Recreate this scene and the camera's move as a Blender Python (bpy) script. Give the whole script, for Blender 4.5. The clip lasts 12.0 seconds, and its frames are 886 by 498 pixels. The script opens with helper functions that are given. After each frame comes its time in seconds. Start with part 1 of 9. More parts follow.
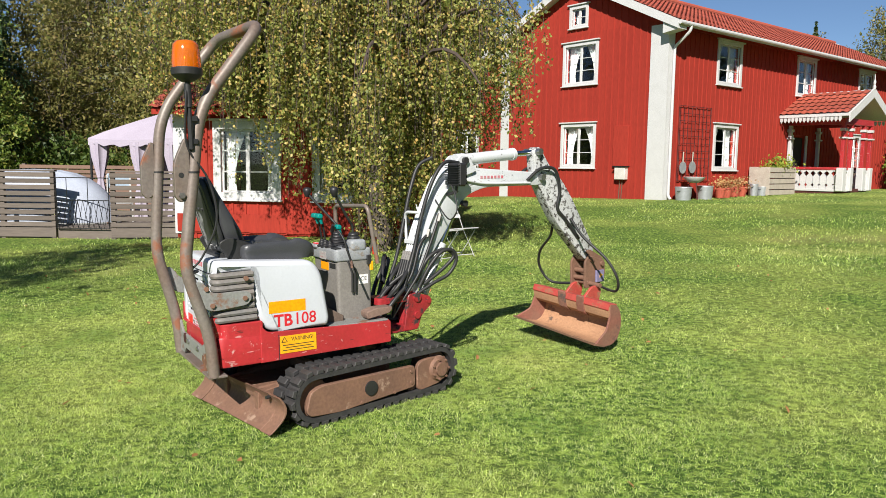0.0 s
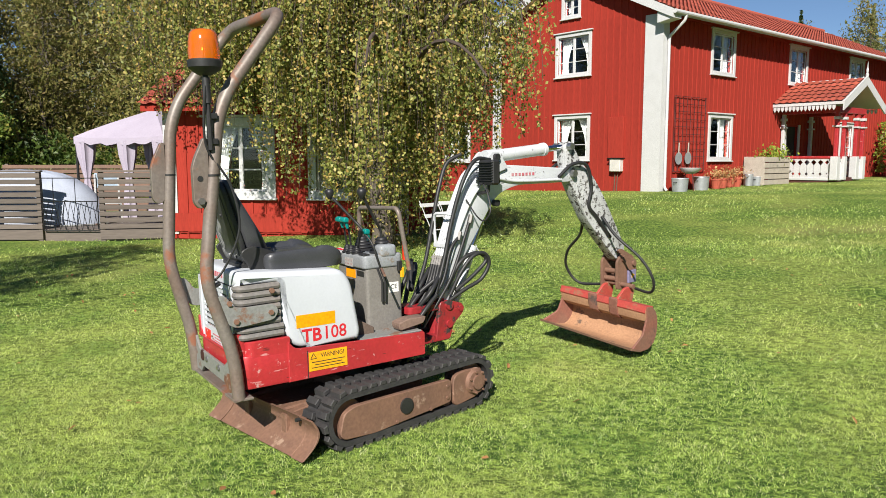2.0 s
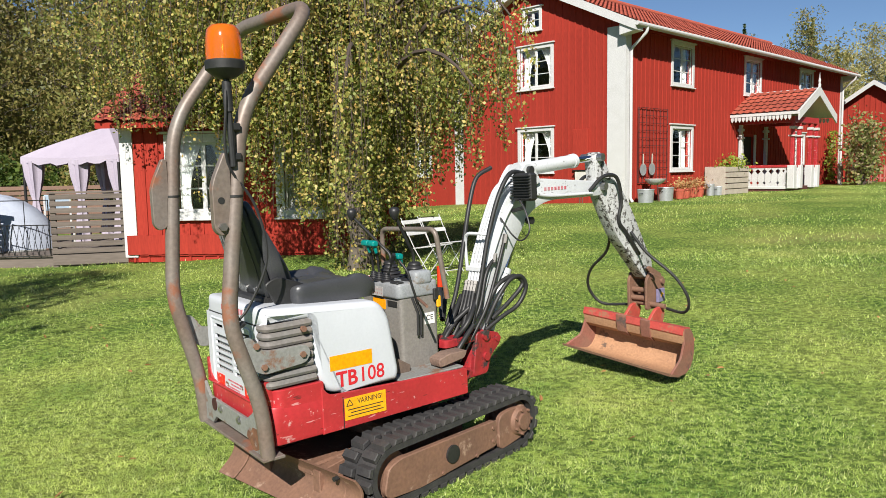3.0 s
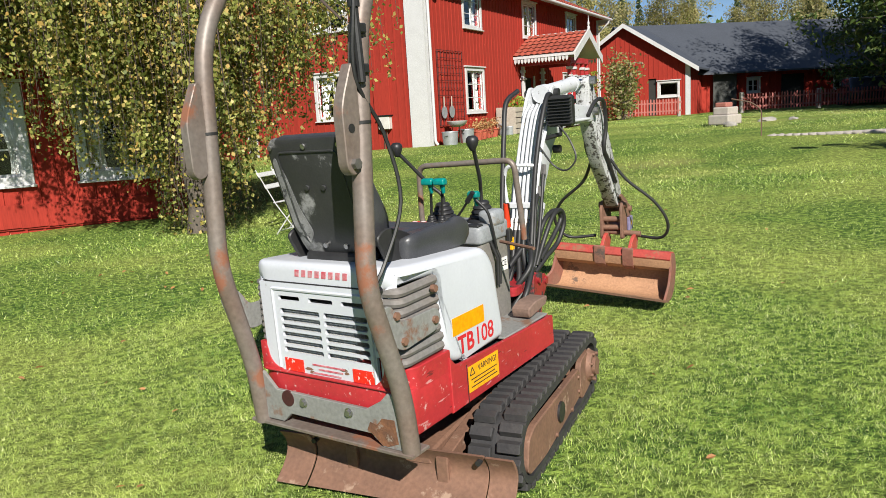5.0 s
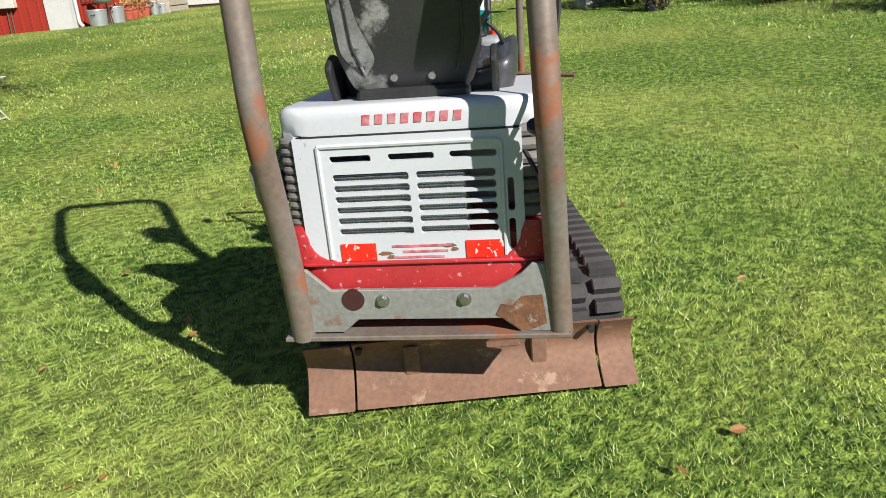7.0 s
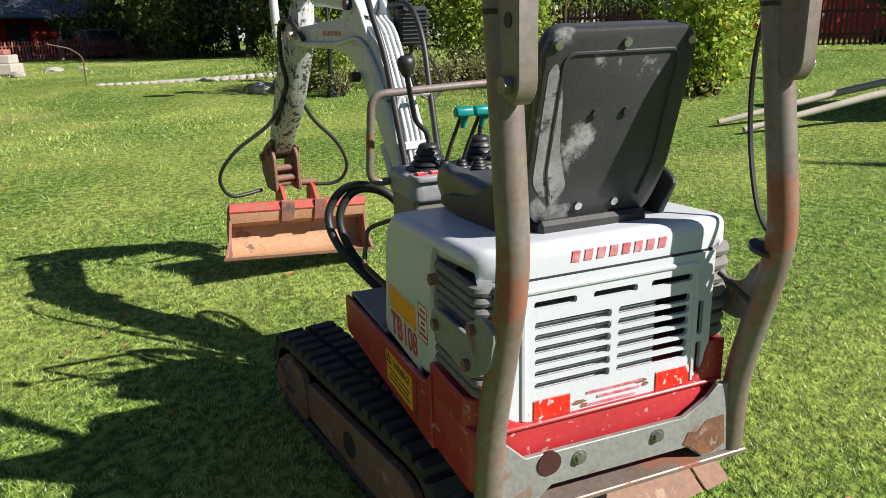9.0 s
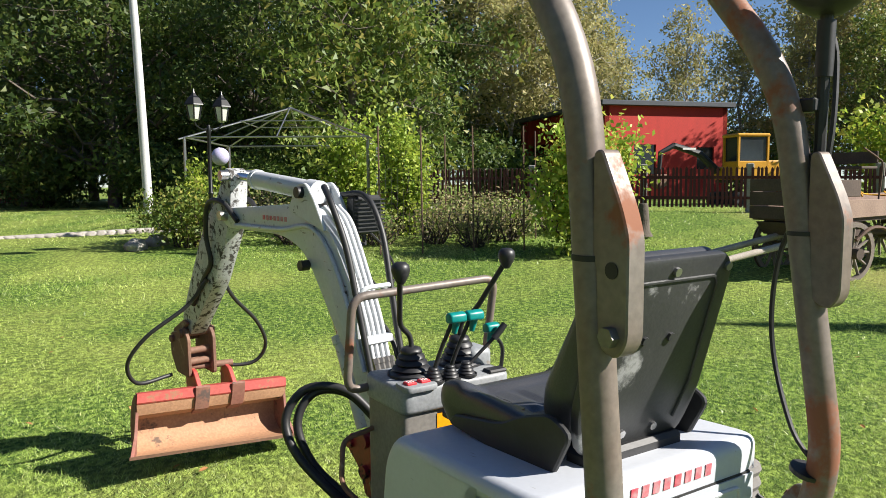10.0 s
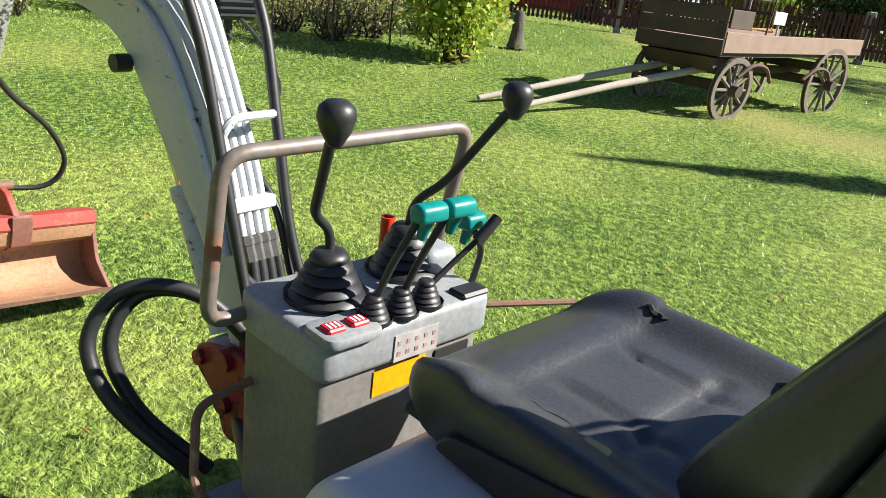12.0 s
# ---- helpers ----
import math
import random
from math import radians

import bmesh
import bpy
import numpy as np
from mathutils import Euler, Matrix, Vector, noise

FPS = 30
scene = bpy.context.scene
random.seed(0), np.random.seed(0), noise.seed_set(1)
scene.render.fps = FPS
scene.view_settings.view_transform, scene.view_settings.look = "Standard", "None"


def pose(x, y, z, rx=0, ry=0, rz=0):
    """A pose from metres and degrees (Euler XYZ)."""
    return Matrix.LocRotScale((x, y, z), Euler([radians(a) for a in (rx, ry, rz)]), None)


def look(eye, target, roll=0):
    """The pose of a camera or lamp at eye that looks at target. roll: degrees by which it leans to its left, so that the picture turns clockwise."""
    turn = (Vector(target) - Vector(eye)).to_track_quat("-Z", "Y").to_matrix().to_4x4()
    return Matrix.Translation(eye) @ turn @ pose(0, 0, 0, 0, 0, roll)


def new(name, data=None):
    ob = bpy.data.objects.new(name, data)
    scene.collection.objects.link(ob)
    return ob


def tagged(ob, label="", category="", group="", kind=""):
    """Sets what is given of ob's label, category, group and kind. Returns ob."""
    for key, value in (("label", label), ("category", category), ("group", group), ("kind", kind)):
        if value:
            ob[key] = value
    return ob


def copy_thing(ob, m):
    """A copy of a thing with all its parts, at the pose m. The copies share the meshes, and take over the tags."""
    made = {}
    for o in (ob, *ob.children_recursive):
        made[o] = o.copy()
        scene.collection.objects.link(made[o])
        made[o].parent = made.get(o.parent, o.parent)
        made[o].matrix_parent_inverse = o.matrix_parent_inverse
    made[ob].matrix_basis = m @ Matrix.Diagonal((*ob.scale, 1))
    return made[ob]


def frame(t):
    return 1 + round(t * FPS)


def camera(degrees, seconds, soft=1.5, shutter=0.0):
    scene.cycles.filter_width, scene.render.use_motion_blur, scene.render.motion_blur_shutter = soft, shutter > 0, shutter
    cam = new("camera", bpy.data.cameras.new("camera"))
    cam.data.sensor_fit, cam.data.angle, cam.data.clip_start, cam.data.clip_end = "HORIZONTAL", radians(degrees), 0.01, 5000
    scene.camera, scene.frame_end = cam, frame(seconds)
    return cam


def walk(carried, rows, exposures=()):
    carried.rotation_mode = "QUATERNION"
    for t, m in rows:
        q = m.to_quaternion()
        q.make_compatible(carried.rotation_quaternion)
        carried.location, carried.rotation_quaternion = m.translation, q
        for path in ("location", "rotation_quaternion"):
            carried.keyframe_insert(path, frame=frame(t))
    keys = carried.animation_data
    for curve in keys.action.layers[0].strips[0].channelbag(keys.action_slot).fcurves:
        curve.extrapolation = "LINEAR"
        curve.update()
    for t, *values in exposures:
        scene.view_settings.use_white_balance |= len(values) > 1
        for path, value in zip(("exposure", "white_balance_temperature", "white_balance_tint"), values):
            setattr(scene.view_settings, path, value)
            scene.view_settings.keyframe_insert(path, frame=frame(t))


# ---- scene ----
cam = camera(61.6, 12.0, soft=0.85)
EXPOSURES = [(0.0, 0.675), (2.7, 0.67), (4.3, 0.635), (6.5, 0.665), (8.5, 0.77), (9.5, 0.96), (10.5, 1.13), (12.0, 1.3)]
PATH = [
    (0, (0.251, 0.2, 1.479), (0.143, 2.184, 1.257), -0.6),
    (0.5, (0.263, 0.203, 1.479), (0.15, 2.186, 1.247), -0.7),
    (1, (0.253, 0.255, 1.486), (0.145, 2.238, 1.249), -0.9),
    (1.5, (0.135, 0.367, 1.482), (0.036, 2.35, 1.241), -1.2),
    (2, (-0.063, 0.538, 1.51), (-0.133, 2.523, 1.27), -1.4),
    (2.5, (-0.291, 0.78, 1.509), (-0.308, 2.767, 1.287), -1.9),
    (2.7, (-0.383, 0.883, 1.519), (-0.373, 2.872, 1.311), -2.1),
    (4.3, (-1.409, 1.541, 1.511), (-0.999, 3.485, 1.282), -3.6),
    (4.5, (-1.543, 1.627, 1.481), (-1.066, 3.551, 1.213), -3.9),
    (5, (-1.867, 1.831, 1.482), (-1.211, 3.684, 1.111), -4.7),
    (5.5, (-2.112, 2.138, 1.432), (-1.273, 3.893, 0.966), -5.3),
    (6, (-2.365, 2.425, 1.392), (-1.344, 4.051, 0.831), -5.5),
    (6.5, (-2.586, 2.727, 1.334), (-1.396, 4.196, 0.683), -5.3),
    (6.7, (-2.647, 2.869, 1.301), (-1.394, 4.269, 0.617), -5.2),
    (8.3, (-2.967, 4.03, 1.336), (-1.266, 4.763, 0.581), -2.6),
    (8.5, (-2.979, 4.137, 1.391), (-1.228, 4.785, 0.674), -2.2),
    (9, (-3.086, 4.438, 1.454), (-1.23, 4.883, 0.857), -1.8),
    (9.5, (-3.113, 4.674, 1.53), (-1.177, 4.932, 1.1), -1.3),
    (10, (-2.975, 4.838, 1.612), (-0.989, 4.931, 1.393), -0.5),
    (10.5, (-2.828, 5.013, 1.657), (-0.832, 4.984, 1.531), 0.1),
    (11, (-2.542, 5.123, 1.598), (-0.568, 4.982, 1.311), 1.1),
    (11.5, (-2.195, 5.101, 1.563), (-0.267, 4.861, 1.088), 3.2),
    (12, (-1.899, 5.083, 1.533), (-0.067, 4.726, 0.816), 7.2),
]
SLOPE = radians(1.308)        # the lawn round the machine rises a little to the east
LEAN = Matrix.Translation((-0.8, 5.0, 0)) @ Matrix.Rotation(-SLOPE, 4, "Y") @ Matrix.Translation((0.8, -5.0, 0))
walk(cam, [(t, LEAN @ look(eye, target, roll)) for t, eye, target, roll in PATH], EXPOSURES)
SKY_STRENGTH, SUN_STRENGTH = 0.056, 5.0

# ---- world, sun ----
SUN_AZ, SUN_EL = radians(262.8), radians(35.3)      # direction towards the sun, from +x counter-clockwise
world = bpy.data.worlds.new("sky")
scene.world = world
world.use_nodes = True
wn = world.node_tree
sky = wn.nodes.new("ShaderNodeTexSky")
sky.sky_type, sky.sun_disc = "NISHITA", False
sky.sun_elevation, sky.sun_rotation = SUN_EL, radians(90) - SUN_AZ
sky.air_density, sky.dust_density, sky.ozone_density, sky.altitude = 1.0, 0.0, 4.0, 2600
wn.links.new(sky.outputs[0], wn.nodes["Background"].inputs[0])
wn.nodes["Background"].inputs[1].default_value = SKY_STRENGTH
sun_data = bpy.data.lights.new("sun", "SUN")
sun_data.energy, sun_data.angle, sun_data.color = SUN_STRENGTH, radians(0.55), (1.0, 0.945, 0.865)
sun_ob = new("sun", sun_data)
sun_dir = Vector((math.cos(SUN_AZ) * math.cos(SUN_EL), math.sin(SUN_AZ) * math.cos(SUN_EL), math.sin(SUN_EL)))
sun_ob.matrix_world = look(sun_dir * 60, (0, 0, 0))

# ---- materials ----


def material(name, base, rough=0.6, metal=0.0, alt=None, scale=6.0, amount=0.5, fine=60.0, bump=0.15, rust=None,
             rust_amount=0.0, rust_scale=5.0, island=0.0, obj=0.0, spec=0.5, coat=0.0, streak=None, dist=0.004, grain=0.17, scratch=None):
    """A surface with grain and blotches at two scales, optional wear of a second colour, and variation by piece."""
    m = bpy.data.materials.new(name)
    m.use_nodes = True
    nt = m.node_tree
    bsdf = nt.nodes["Principled BSDF"]
    geo = nt.nodes.new("ShaderNodeTexCoord")
    src = geo.outputs["Object"]
    if streak:
        mp = nt.nodes.new("ShaderNodeMapping")
        mp.inputs["Scale"].default_value = streak
        nt.links.new(src, mp.inputs[0])
        src = mp.outputs[0]
    big = nt.nodes.new("ShaderNodeTexNoise")
    big.inputs["Scale"].default_value, big.inputs["Detail"].default_value = scale, 6
    small = nt.nodes.new("ShaderNodeTexNoise")
    small.inputs["Scale"].default_value, small.inputs["Detail"].default_value = fine, 4
    nt.links.new(src, big.inputs["Vector"]), nt.links.new(src, small.inputs["Vector"])
    alt = alt or tuple(c * 0.7 for c in base)
    mix = nt.nodes.new("ShaderNodeMix")
    mix.data_type = "RGBA"
    ramp = nt.nodes.new("ShaderNodeMapRange")
    ramp.inputs[1].default_value, ramp.inputs[2].default_value = 0.35, 0.68
    ramp.inputs[4].default_value = amount
    nt.links.new(big.outputs["Fac"], ramp.inputs[0])
    nt.links.new(ramp.outputs[0], mix.inputs[0])
    mix.inputs[6].default_value, mix.inputs[7].default_value = (*base, 1), (*alt, 1)
    col = mix.outputs[2]
    mul = nt.nodes.new("ShaderNodeMix")
    mul.data_type, mul.blend_type = "RGBA", "MULTIPLY"
    fr = nt.nodes.new("ShaderNodeMapRange")
    fr.inputs[1].default_value, fr.inputs[2].default_value, fr.inputs[3].default_value, fr.inputs[4].default_value = 0.3, 0.7, 1 - grain, 1 + grain * 0.7
    nt.links.new(small.outputs["Fac"], fr.inputs[0])
    mul.inputs[0].default_value = 1
    nt.links.new(col, mul.inputs[6]), nt.links.new(fr.outputs[0], mul.inputs[7])
    col = mul.outputs[2]
    rough_out = None
    if rust:
        rn = nt.nodes.new("ShaderNodeTexNoise")
        rn.inputs["Scale"].default_value, rn.inputs["Detail"].default_value, rn.inputs["Roughness"].default_value = rust_scale, 8, 0.65
        nt.links.new(geo.outputs["Object"], rn.inputs["Vector"])
        rr = nt.nodes.new("ShaderNodeMapRange")
        rr.inputs[1].default_value, rr.inputs[2].default_value = 0.62 - rust_amount * 0.3, 0.68 - rust_amount * 0.3
        nt.links.new(rn.outputs["Fac"], rr.inputs[0])
        rm = nt.nodes.new("ShaderNodeMix")
        rm.data_type = "RGBA"
        nt.links.new(rr.outputs[0], rm.inputs[0]), nt.links.new(col, rm.inputs[6])
        rm.inputs[7].default_value = (*rust, 1)
        col = rm.outputs[2]
        ro = nt.nodes.new("ShaderNodeMapRange")
        ro.inputs[3].default_value, ro.inputs[4].default_value = rough, 0.85
        nt.links.new(rr.outputs[0], ro.inputs[0])
        rough_out = ro.outputs[0]
    for k, (shade, lo) in enumerate(scratch or ()):
        sm = nt.nodes.new("ShaderNodeMapping")
        sm.inputs["Scale"].default_value, sm.inputs["Rotation"].default_value = (70, 9, 50), (0.5 + k, 0.3, 0.7 + 1.3 * k)
        sn = nt.nodes.new("ShaderNodeTexNoise")
        sn.inputs["Scale"].default_value, sn.inputs["Detail"].default_value = 1.0, 3
        nt.links.new(geo.outputs["Object"], sm.inputs[0]), nt.links.new(sm.outputs[0], sn.inputs["Vector"])
        sr = nt.nodes.new("ShaderNodeMapRange")
        sr.inputs[1].default_value, sr.inputs[2].default_value, sr.inputs[4].default_value = lo, lo + 0.04, 0.85
        nt.links.new(sn.outputs["Fac"], sr.inputs[0])
        sx = nt.nodes.new("ShaderNodeMix")
        sx.data_type = "RGBA"
        nt.links.new(sr.outputs[0], sx.inputs[0]), nt.links.new(col, sx.inputs[6])
        sx.inputs[7].default_value = (*shade, 1)
        col = sx.outputs[2]
    if island or obj:
        hsv = nt.nodes.new("ShaderNodeHueSaturation")
        rnd = nt.nodes.new("ShaderNodeNewGeometry").outputs["Random Per Island"] if island else nt.nodes.new("ShaderNodeObjectInfo").outputs["Random"]
        vr = nt.nodes.new("ShaderNodeMapRange")
        k = island or obj
        vr.inputs[3].default_value, vr.inputs[4].default_value = 1 - k, 1 + k
        nt.links.new(rnd, vr.inputs[0]), nt.links.new(vr.outputs[0], hsv.inputs["Value"])
        nt.links.new(col, hsv.inputs["Color"])
        col = hsv.outputs[0]
    nt.links.new(col, bsdf.inputs["Base Color"])
    if rough_out:
        nt.links.new(rough_out, bsdf.inputs["Roughness"])
    else:
        bsdf.inputs["Roughness"].default_value = rough
    bsdf.inputs["Metallic"].default_value = metal
    bsdf.inputs["Specular IOR Level"].default_value = spec
    bsdf.inputs["Coat Weight"].default_value = coat
    if bump:
        bp = nt.nodes.new("ShaderNodeBump")
        bp.inputs["Strength"].default_value, bp.inputs["Distance"].default_value = bump, dist
        add = nt.nodes.new("ShaderNodeMath")
        nt.links.new(big.outputs["Fac"], add.inputs[0]), nt.links.new(small.outputs["Fac"], add.inputs[1])
        nt.links.new(add.outputs[0], bp.inputs["Height"])
        nt.links.new(bp.outputs[0], bsdf.inputs["Normal"])
    return m


def leaf_material(name, cols, trans=0.35, rough=0.5, obj=0.12, patch=None):
    """Leaves: a colour for each leaf out of a few, some light passing through."""
    m = bpy.data.materials.new(name)
    m.use_nodes = True
    nt = m.node_tree
    bsdf, out = nt.nodes["Principled BSDF"], nt.nodes["Material Output"]
    rnd = nt.nodes.new("ShaderNodeNewGeometry").outputs["Random Per Island"]
    ramp = nt.nodes.new("ShaderNodeValToRGB")
    el = ramp.color_ramp.elements
    while len(el) < len(cols):
        el.new(0.5)
    for i, c in enumerate(cols):
        el[i].position, el[i].color = i / (len(cols) - 1), (*c, 1)
    nt.links.new(rnd, ramp.inputs[0])
    hsv = nt.nodes.new("ShaderNodeHueSaturation")
    vr = nt.nodes.new("ShaderNodeMapRange")
    vr.inputs[3].default_value, vr.inputs[4].default_value = 1 - obj, 1 + obj
    nt.links.new(nt.nodes.new("ShaderNodeObjectInfo").outputs["Random"], vr.inputs[0])
    nt.links.new(vr.outputs[0], hsv.inputs["Value"]), nt.links.new(ramp.outputs[0], hsv.inputs["Color"])
    leaf_col = hsv.outputs[0]
    if patch:
        for sc, lo, hi, amt, c in patch:
            n = nt.nodes.new("ShaderNodeTexNoise")
            n.inputs["Scale"].default_value, n.inputs["Detail"].default_value = sc, 5
            nt.links.new(nt.nodes.new("ShaderNodeTexCoord").outputs["Object"], n.inputs["Vector"])
            r = nt.nodes.new("ShaderNodeMapRange")
            r.inputs[1].default_value, r.inputs[2].default_value, r.inputs[4].default_value = lo, hi, amt
            nt.links.new(n.outputs["Fac"], r.inputs[0])
            x = nt.nodes.new("ShaderNodeMix")
            x.data_type = "RGBA"
            nt.links.new(r.outputs[0], x.inputs[0]), nt.links.new(leaf_col, x.inputs[6])
            x.inputs[7].default_value = (*c, 1)
            leaf_col = x.outputs[2]
    nt.links.new(leaf_col, bsdf.inputs["Base Color"])
    bsdf.inputs["Roughness"].default_value, bsdf.inputs["Specular IOR Level"].default_value = rough, 0.35
    tr = nt.nodes.new("ShaderNodeBsdfTranslucent")
    nt.links.new(leaf_col, tr.inputs[0])
    mx = nt.nodes.new("ShaderNodeMixShader")
    mx.inputs[0].default_value = trans
    nt.links.new(bsdf.outputs[0], mx.inputs[1]), nt.links.new(tr.outputs[0], mx.inputs[2])
    nt.links.new(mx.outputs[0], out.inputs["Surface"])
    return m


def glass_material(name, tint=(0.9, 0.95, 0.95), rough=0.02):
    m = bpy.data.materials.new(name)
    m.use_nodes = True
    b = m.node_tree.nodes["Principled BSDF"]
    b.inputs["Base Color"].default_value = (*tint, 1)
    b.inputs["Roughness"].default_value, b.inputs["Transmission Weight"].default_value, b.inputs["IOR"].default_value = rough, 1.0, 1.45
    return m


M_RED = material("falu_red_boards", (0.31, 0.032, 0.02), 0.85, alt=(0.235, 0.023, 0.015), scale=2.2, fine=45, bump=0.35, obj=0.07, streak=(1, 1, 0.12), spec=0.2)
M_WHITE = material("white_house_paint", (0.54, 0.54, 0.54), 0.55, alt=(0.46, 0.46, 0.45), scale=3, fine=50, bump=0.12, amount=0.4)
M_TILE = material("red_roof_tiles", (0.36, 0.075, 0.042), 0.75, alt=(0.25, 0.05, 0.035), scale=1.3, fine=18, bump=0.2, island=0.18)
M_SLATE = material("dark_roof_sheet", (0.062, 0.07, 0.085), 0.55, alt=(0.05, 0.056, 0.066), scale=1.0, fine=10, bump=0.1)
M_STONE = material("grey_stone", (0.33, 0.31, 0.28), 0.9, alt=(0.2, 0.19, 0.17), scale=5, fine=40, bump=0.5, dist=0.01)
# near-black that stands in for the shade inside rooms and open doorways
M_UNLIT = material("unlit_room_black", (0.03, 0.028, 0.026), 0.9, bump=0)
M_CURTAIN = material("white_curtain", (0.7, 0.7, 0.68), 0.9, scale=8, amount=0.3, bump=0.1)
M_GLASS = glass_material("window_glass")
M_GREYWOOD = material("weathered_grey_wood", (0.14, 0.115, 0.098), 0.85, alt=(0.075, 0.06, 0.052), scale=3, fine=40, bump=0.4, obj=0.2, streak=(0.12, 1, 1))
M_OLDWOOD = material("old_wagon_wood", (0.1, 0.07, 0.055), 0.85, alt=(0.045, 0.034, 0.03), scale=4, fine=45, bump=0.4, obj=0.15)
M_PALEWOOD = material("bleached_wood", (0.42, 0.37, 0.31), 0.85, alt=(0.28, 0.24, 0.2), scale=5, fine=50, bump=0.3)
M_FENCE = material("dark_red_fence_paint", (0.095, 0.022, 0.02), 0.8, alt=(0.06, 0.018, 0.016), scale=4, fine=40, bump=0.25, obj=0.15)
M_PINKFENCE = material("faded_red_fence", (0.36, 0.12, 0.1), 0.85, alt=(0.28, 0.08, 0.07), scale=4, bump=0.2, obj=0.1)
M_IRON = material("black_iron", (0.02, 0.02, 0.02), 0.5, metal=0.4, bump=0.1)
M_RUSTIRON = material("rusty_iron", (0.13, 0.075, 0.05), 0.85, alt=(0.075, 0.05, 0.04), scale=12, fine=70, bump=0.4)
M_LILAC = material("pale_lilac_canvas", (0.4, 0.355, 0.43), 0.85, alt=(0.34, 0.3, 0.37), scale=2, bump=0.1)
M_BARK = material("grey_brown_bark", (0.12, 0.1, 0.08), 0.95, alt=(0.06, 0.05, 0.042), scale=5, fine=30, bump=0.6, dist=0.02)
M_BIRCH = material("white_birch_bark", (0.5, 0.48, 0.44), 0.85, alt=(0.07, 0.06, 0.055), scale=3.5, fine=25, bump=0.3, streak=(0.5, 0.5, 2.5), amount=0.9)
M_TWIG = material("dark_twigs", (0.07, 0.05, 0.04), 0.9, bump=0)
# machine
M_PAINT = material("chalky_white_paint", (0.53, 0.555, 0.6), 0.38, alt=(0.46, 0.485, 0.53), scale=4, fine=80, bump=0.015, grain=0.03, rust=(0.13, 0.1, 0.08), rust_amount=-0.28, rust_scale=14, amount=0.5, scratch=(((0.3, 0.29, 0.28), 0.715),))
M_BOOM = material("worn_white_boom_paint", (0.56, 0.58, 0.6), 0.42, alt=(0.46, 0.48, 0.5), scale=5, fine=70, bump=0.04, grain=0.06, rust=(0.07, 0.06, 0.055), rust_amount=-0.02, rust_scale=18, scratch=(((0.12, 0.11, 0.1), 0.675), ((0.3, 0.24, 0.2), 0.7)))
M_STICK = material("badly_chipped_white_paint", (0.5, 0.51, 0.51), 0.5, alt=(0.33, 0.33, 0.33), scale=6, fine=70, bump=0.15, rust=(0.06, 0.055, 0.05), rust_amount=0.32, rust_scale=26, scratch=(((0.1, 0.09, 0.085), 0.62),))
M_MRED = material("scratched_red_paint", (0.42, 0.028, 0.034), 0.4, alt=(0.3, 0.024, 0.026), scale=4, fine=60, bump=0.03, grain=0.1, amount=0.8, rust=(0.5, 0.27, 0.25), rust_amount=-0.03, rust_scale=22, scratch=(((0.55, 0.25, 0.25), 0.655), ((0.12, 0.02, 0.02), 0.69)))
M_BUCKETRED = material("worn_red_bucket_paint", (0.42, 0.055, 0.045), 0.55, alt=(0.34, 0.075, 0.055), scale=6, fine=60, bump=0.2, rust=(0.27, 0.13, 0.075), rust_amount=0.12, rust_scale=10)
M_RUSTSTEEL = material("rusty_brown_steel", (0.22, 0.118, 0.077), 0.72, metal=0.15, alt=(0.12, 0.07, 0.052), scale=6, fine=60, bump=0.3, rust=(0.34, 0.23, 0.165), rust_amount=0.1, rust_scale=9)
M_BUCKETIN = material("sandy_rust_steel", (0.4, 0.22, 0.12), 0.75, alt=(0.26, 0.13, 0.075), scale=4, fine=70, bump=0.3, rust=(0.13, 0.085, 0.06), rust_amount=0.05, rust_scale=7)
M_GREYPAINT = material("grey_machine_paint", (0.23, 0.235, 0.225), 0.5, alt=(0.17, 0.165, 0.155), scale=5, fine=70, bump=0.1, rust=(0.18, 0.1, 0.065), rust_amount=0.16, rust_scale=5)
M_ROPS = material("rusty_grey_tube", (0.2, 0.175, 0.155), 0.48, metal=0.2, alt=(0.17, 0.12, 0.095), scale=4, amount=0.9, fine=60, bump=0.1, rust=(0.25, 0.105, 0.06), rust_amount=0.26, rust_scale=3.2)
M_CONSOLE = material("scuffed_grey_plastic", (0.27, 0.29, 0.31), 0.5, alt=(0.2, 0.2, 0.195), scale=6, fine=90, bump=0.06, rust=(0.2, 0.17, 0.14), rust_amount=-0.12, rust_scale=9)
M_RIB = material("grey_brown_rubber_ribs", (0.16, 0.155, 0.15), 0.7, alt=(0.2, 0.165, 0.14), scale=9, fine=60, bump=0.2)
M_RUBBER = material("black_track_rubber", (0.026, 0.0255, 0.027), 0.7, alt=(0.06, 0.057, 0.054), scale=14, fine=90, bump=0.25)
M_BLACK = material("black_hose_rubber", (0.018, 0.018, 0.019), 0.5, alt=(0.03, 0.03, 0.03), scale=20, bump=0.1)
M_BOOT = material("black_bellows_rubber", (0.02, 0.02, 0.022), 0.45, scale=20, bump=0.1)
M_VINYL = material("black_seat_vinyl", (0.042, 0.044, 0.05), 0.34, alt=(0.065, 0.066, 0.07), scale=7, fine=180, bump=0.25, dist=0.002)
M_SHELL = material("dusty_black_plastic", (0.026, 0.027, 0.029), 0.45, alt=(0.06, 0.06, 0.06), scale=4, fine=120, bump=0.1, rust=(0.3, 0.3, 0.3), rust_amount=0.2, rust_scale=4)
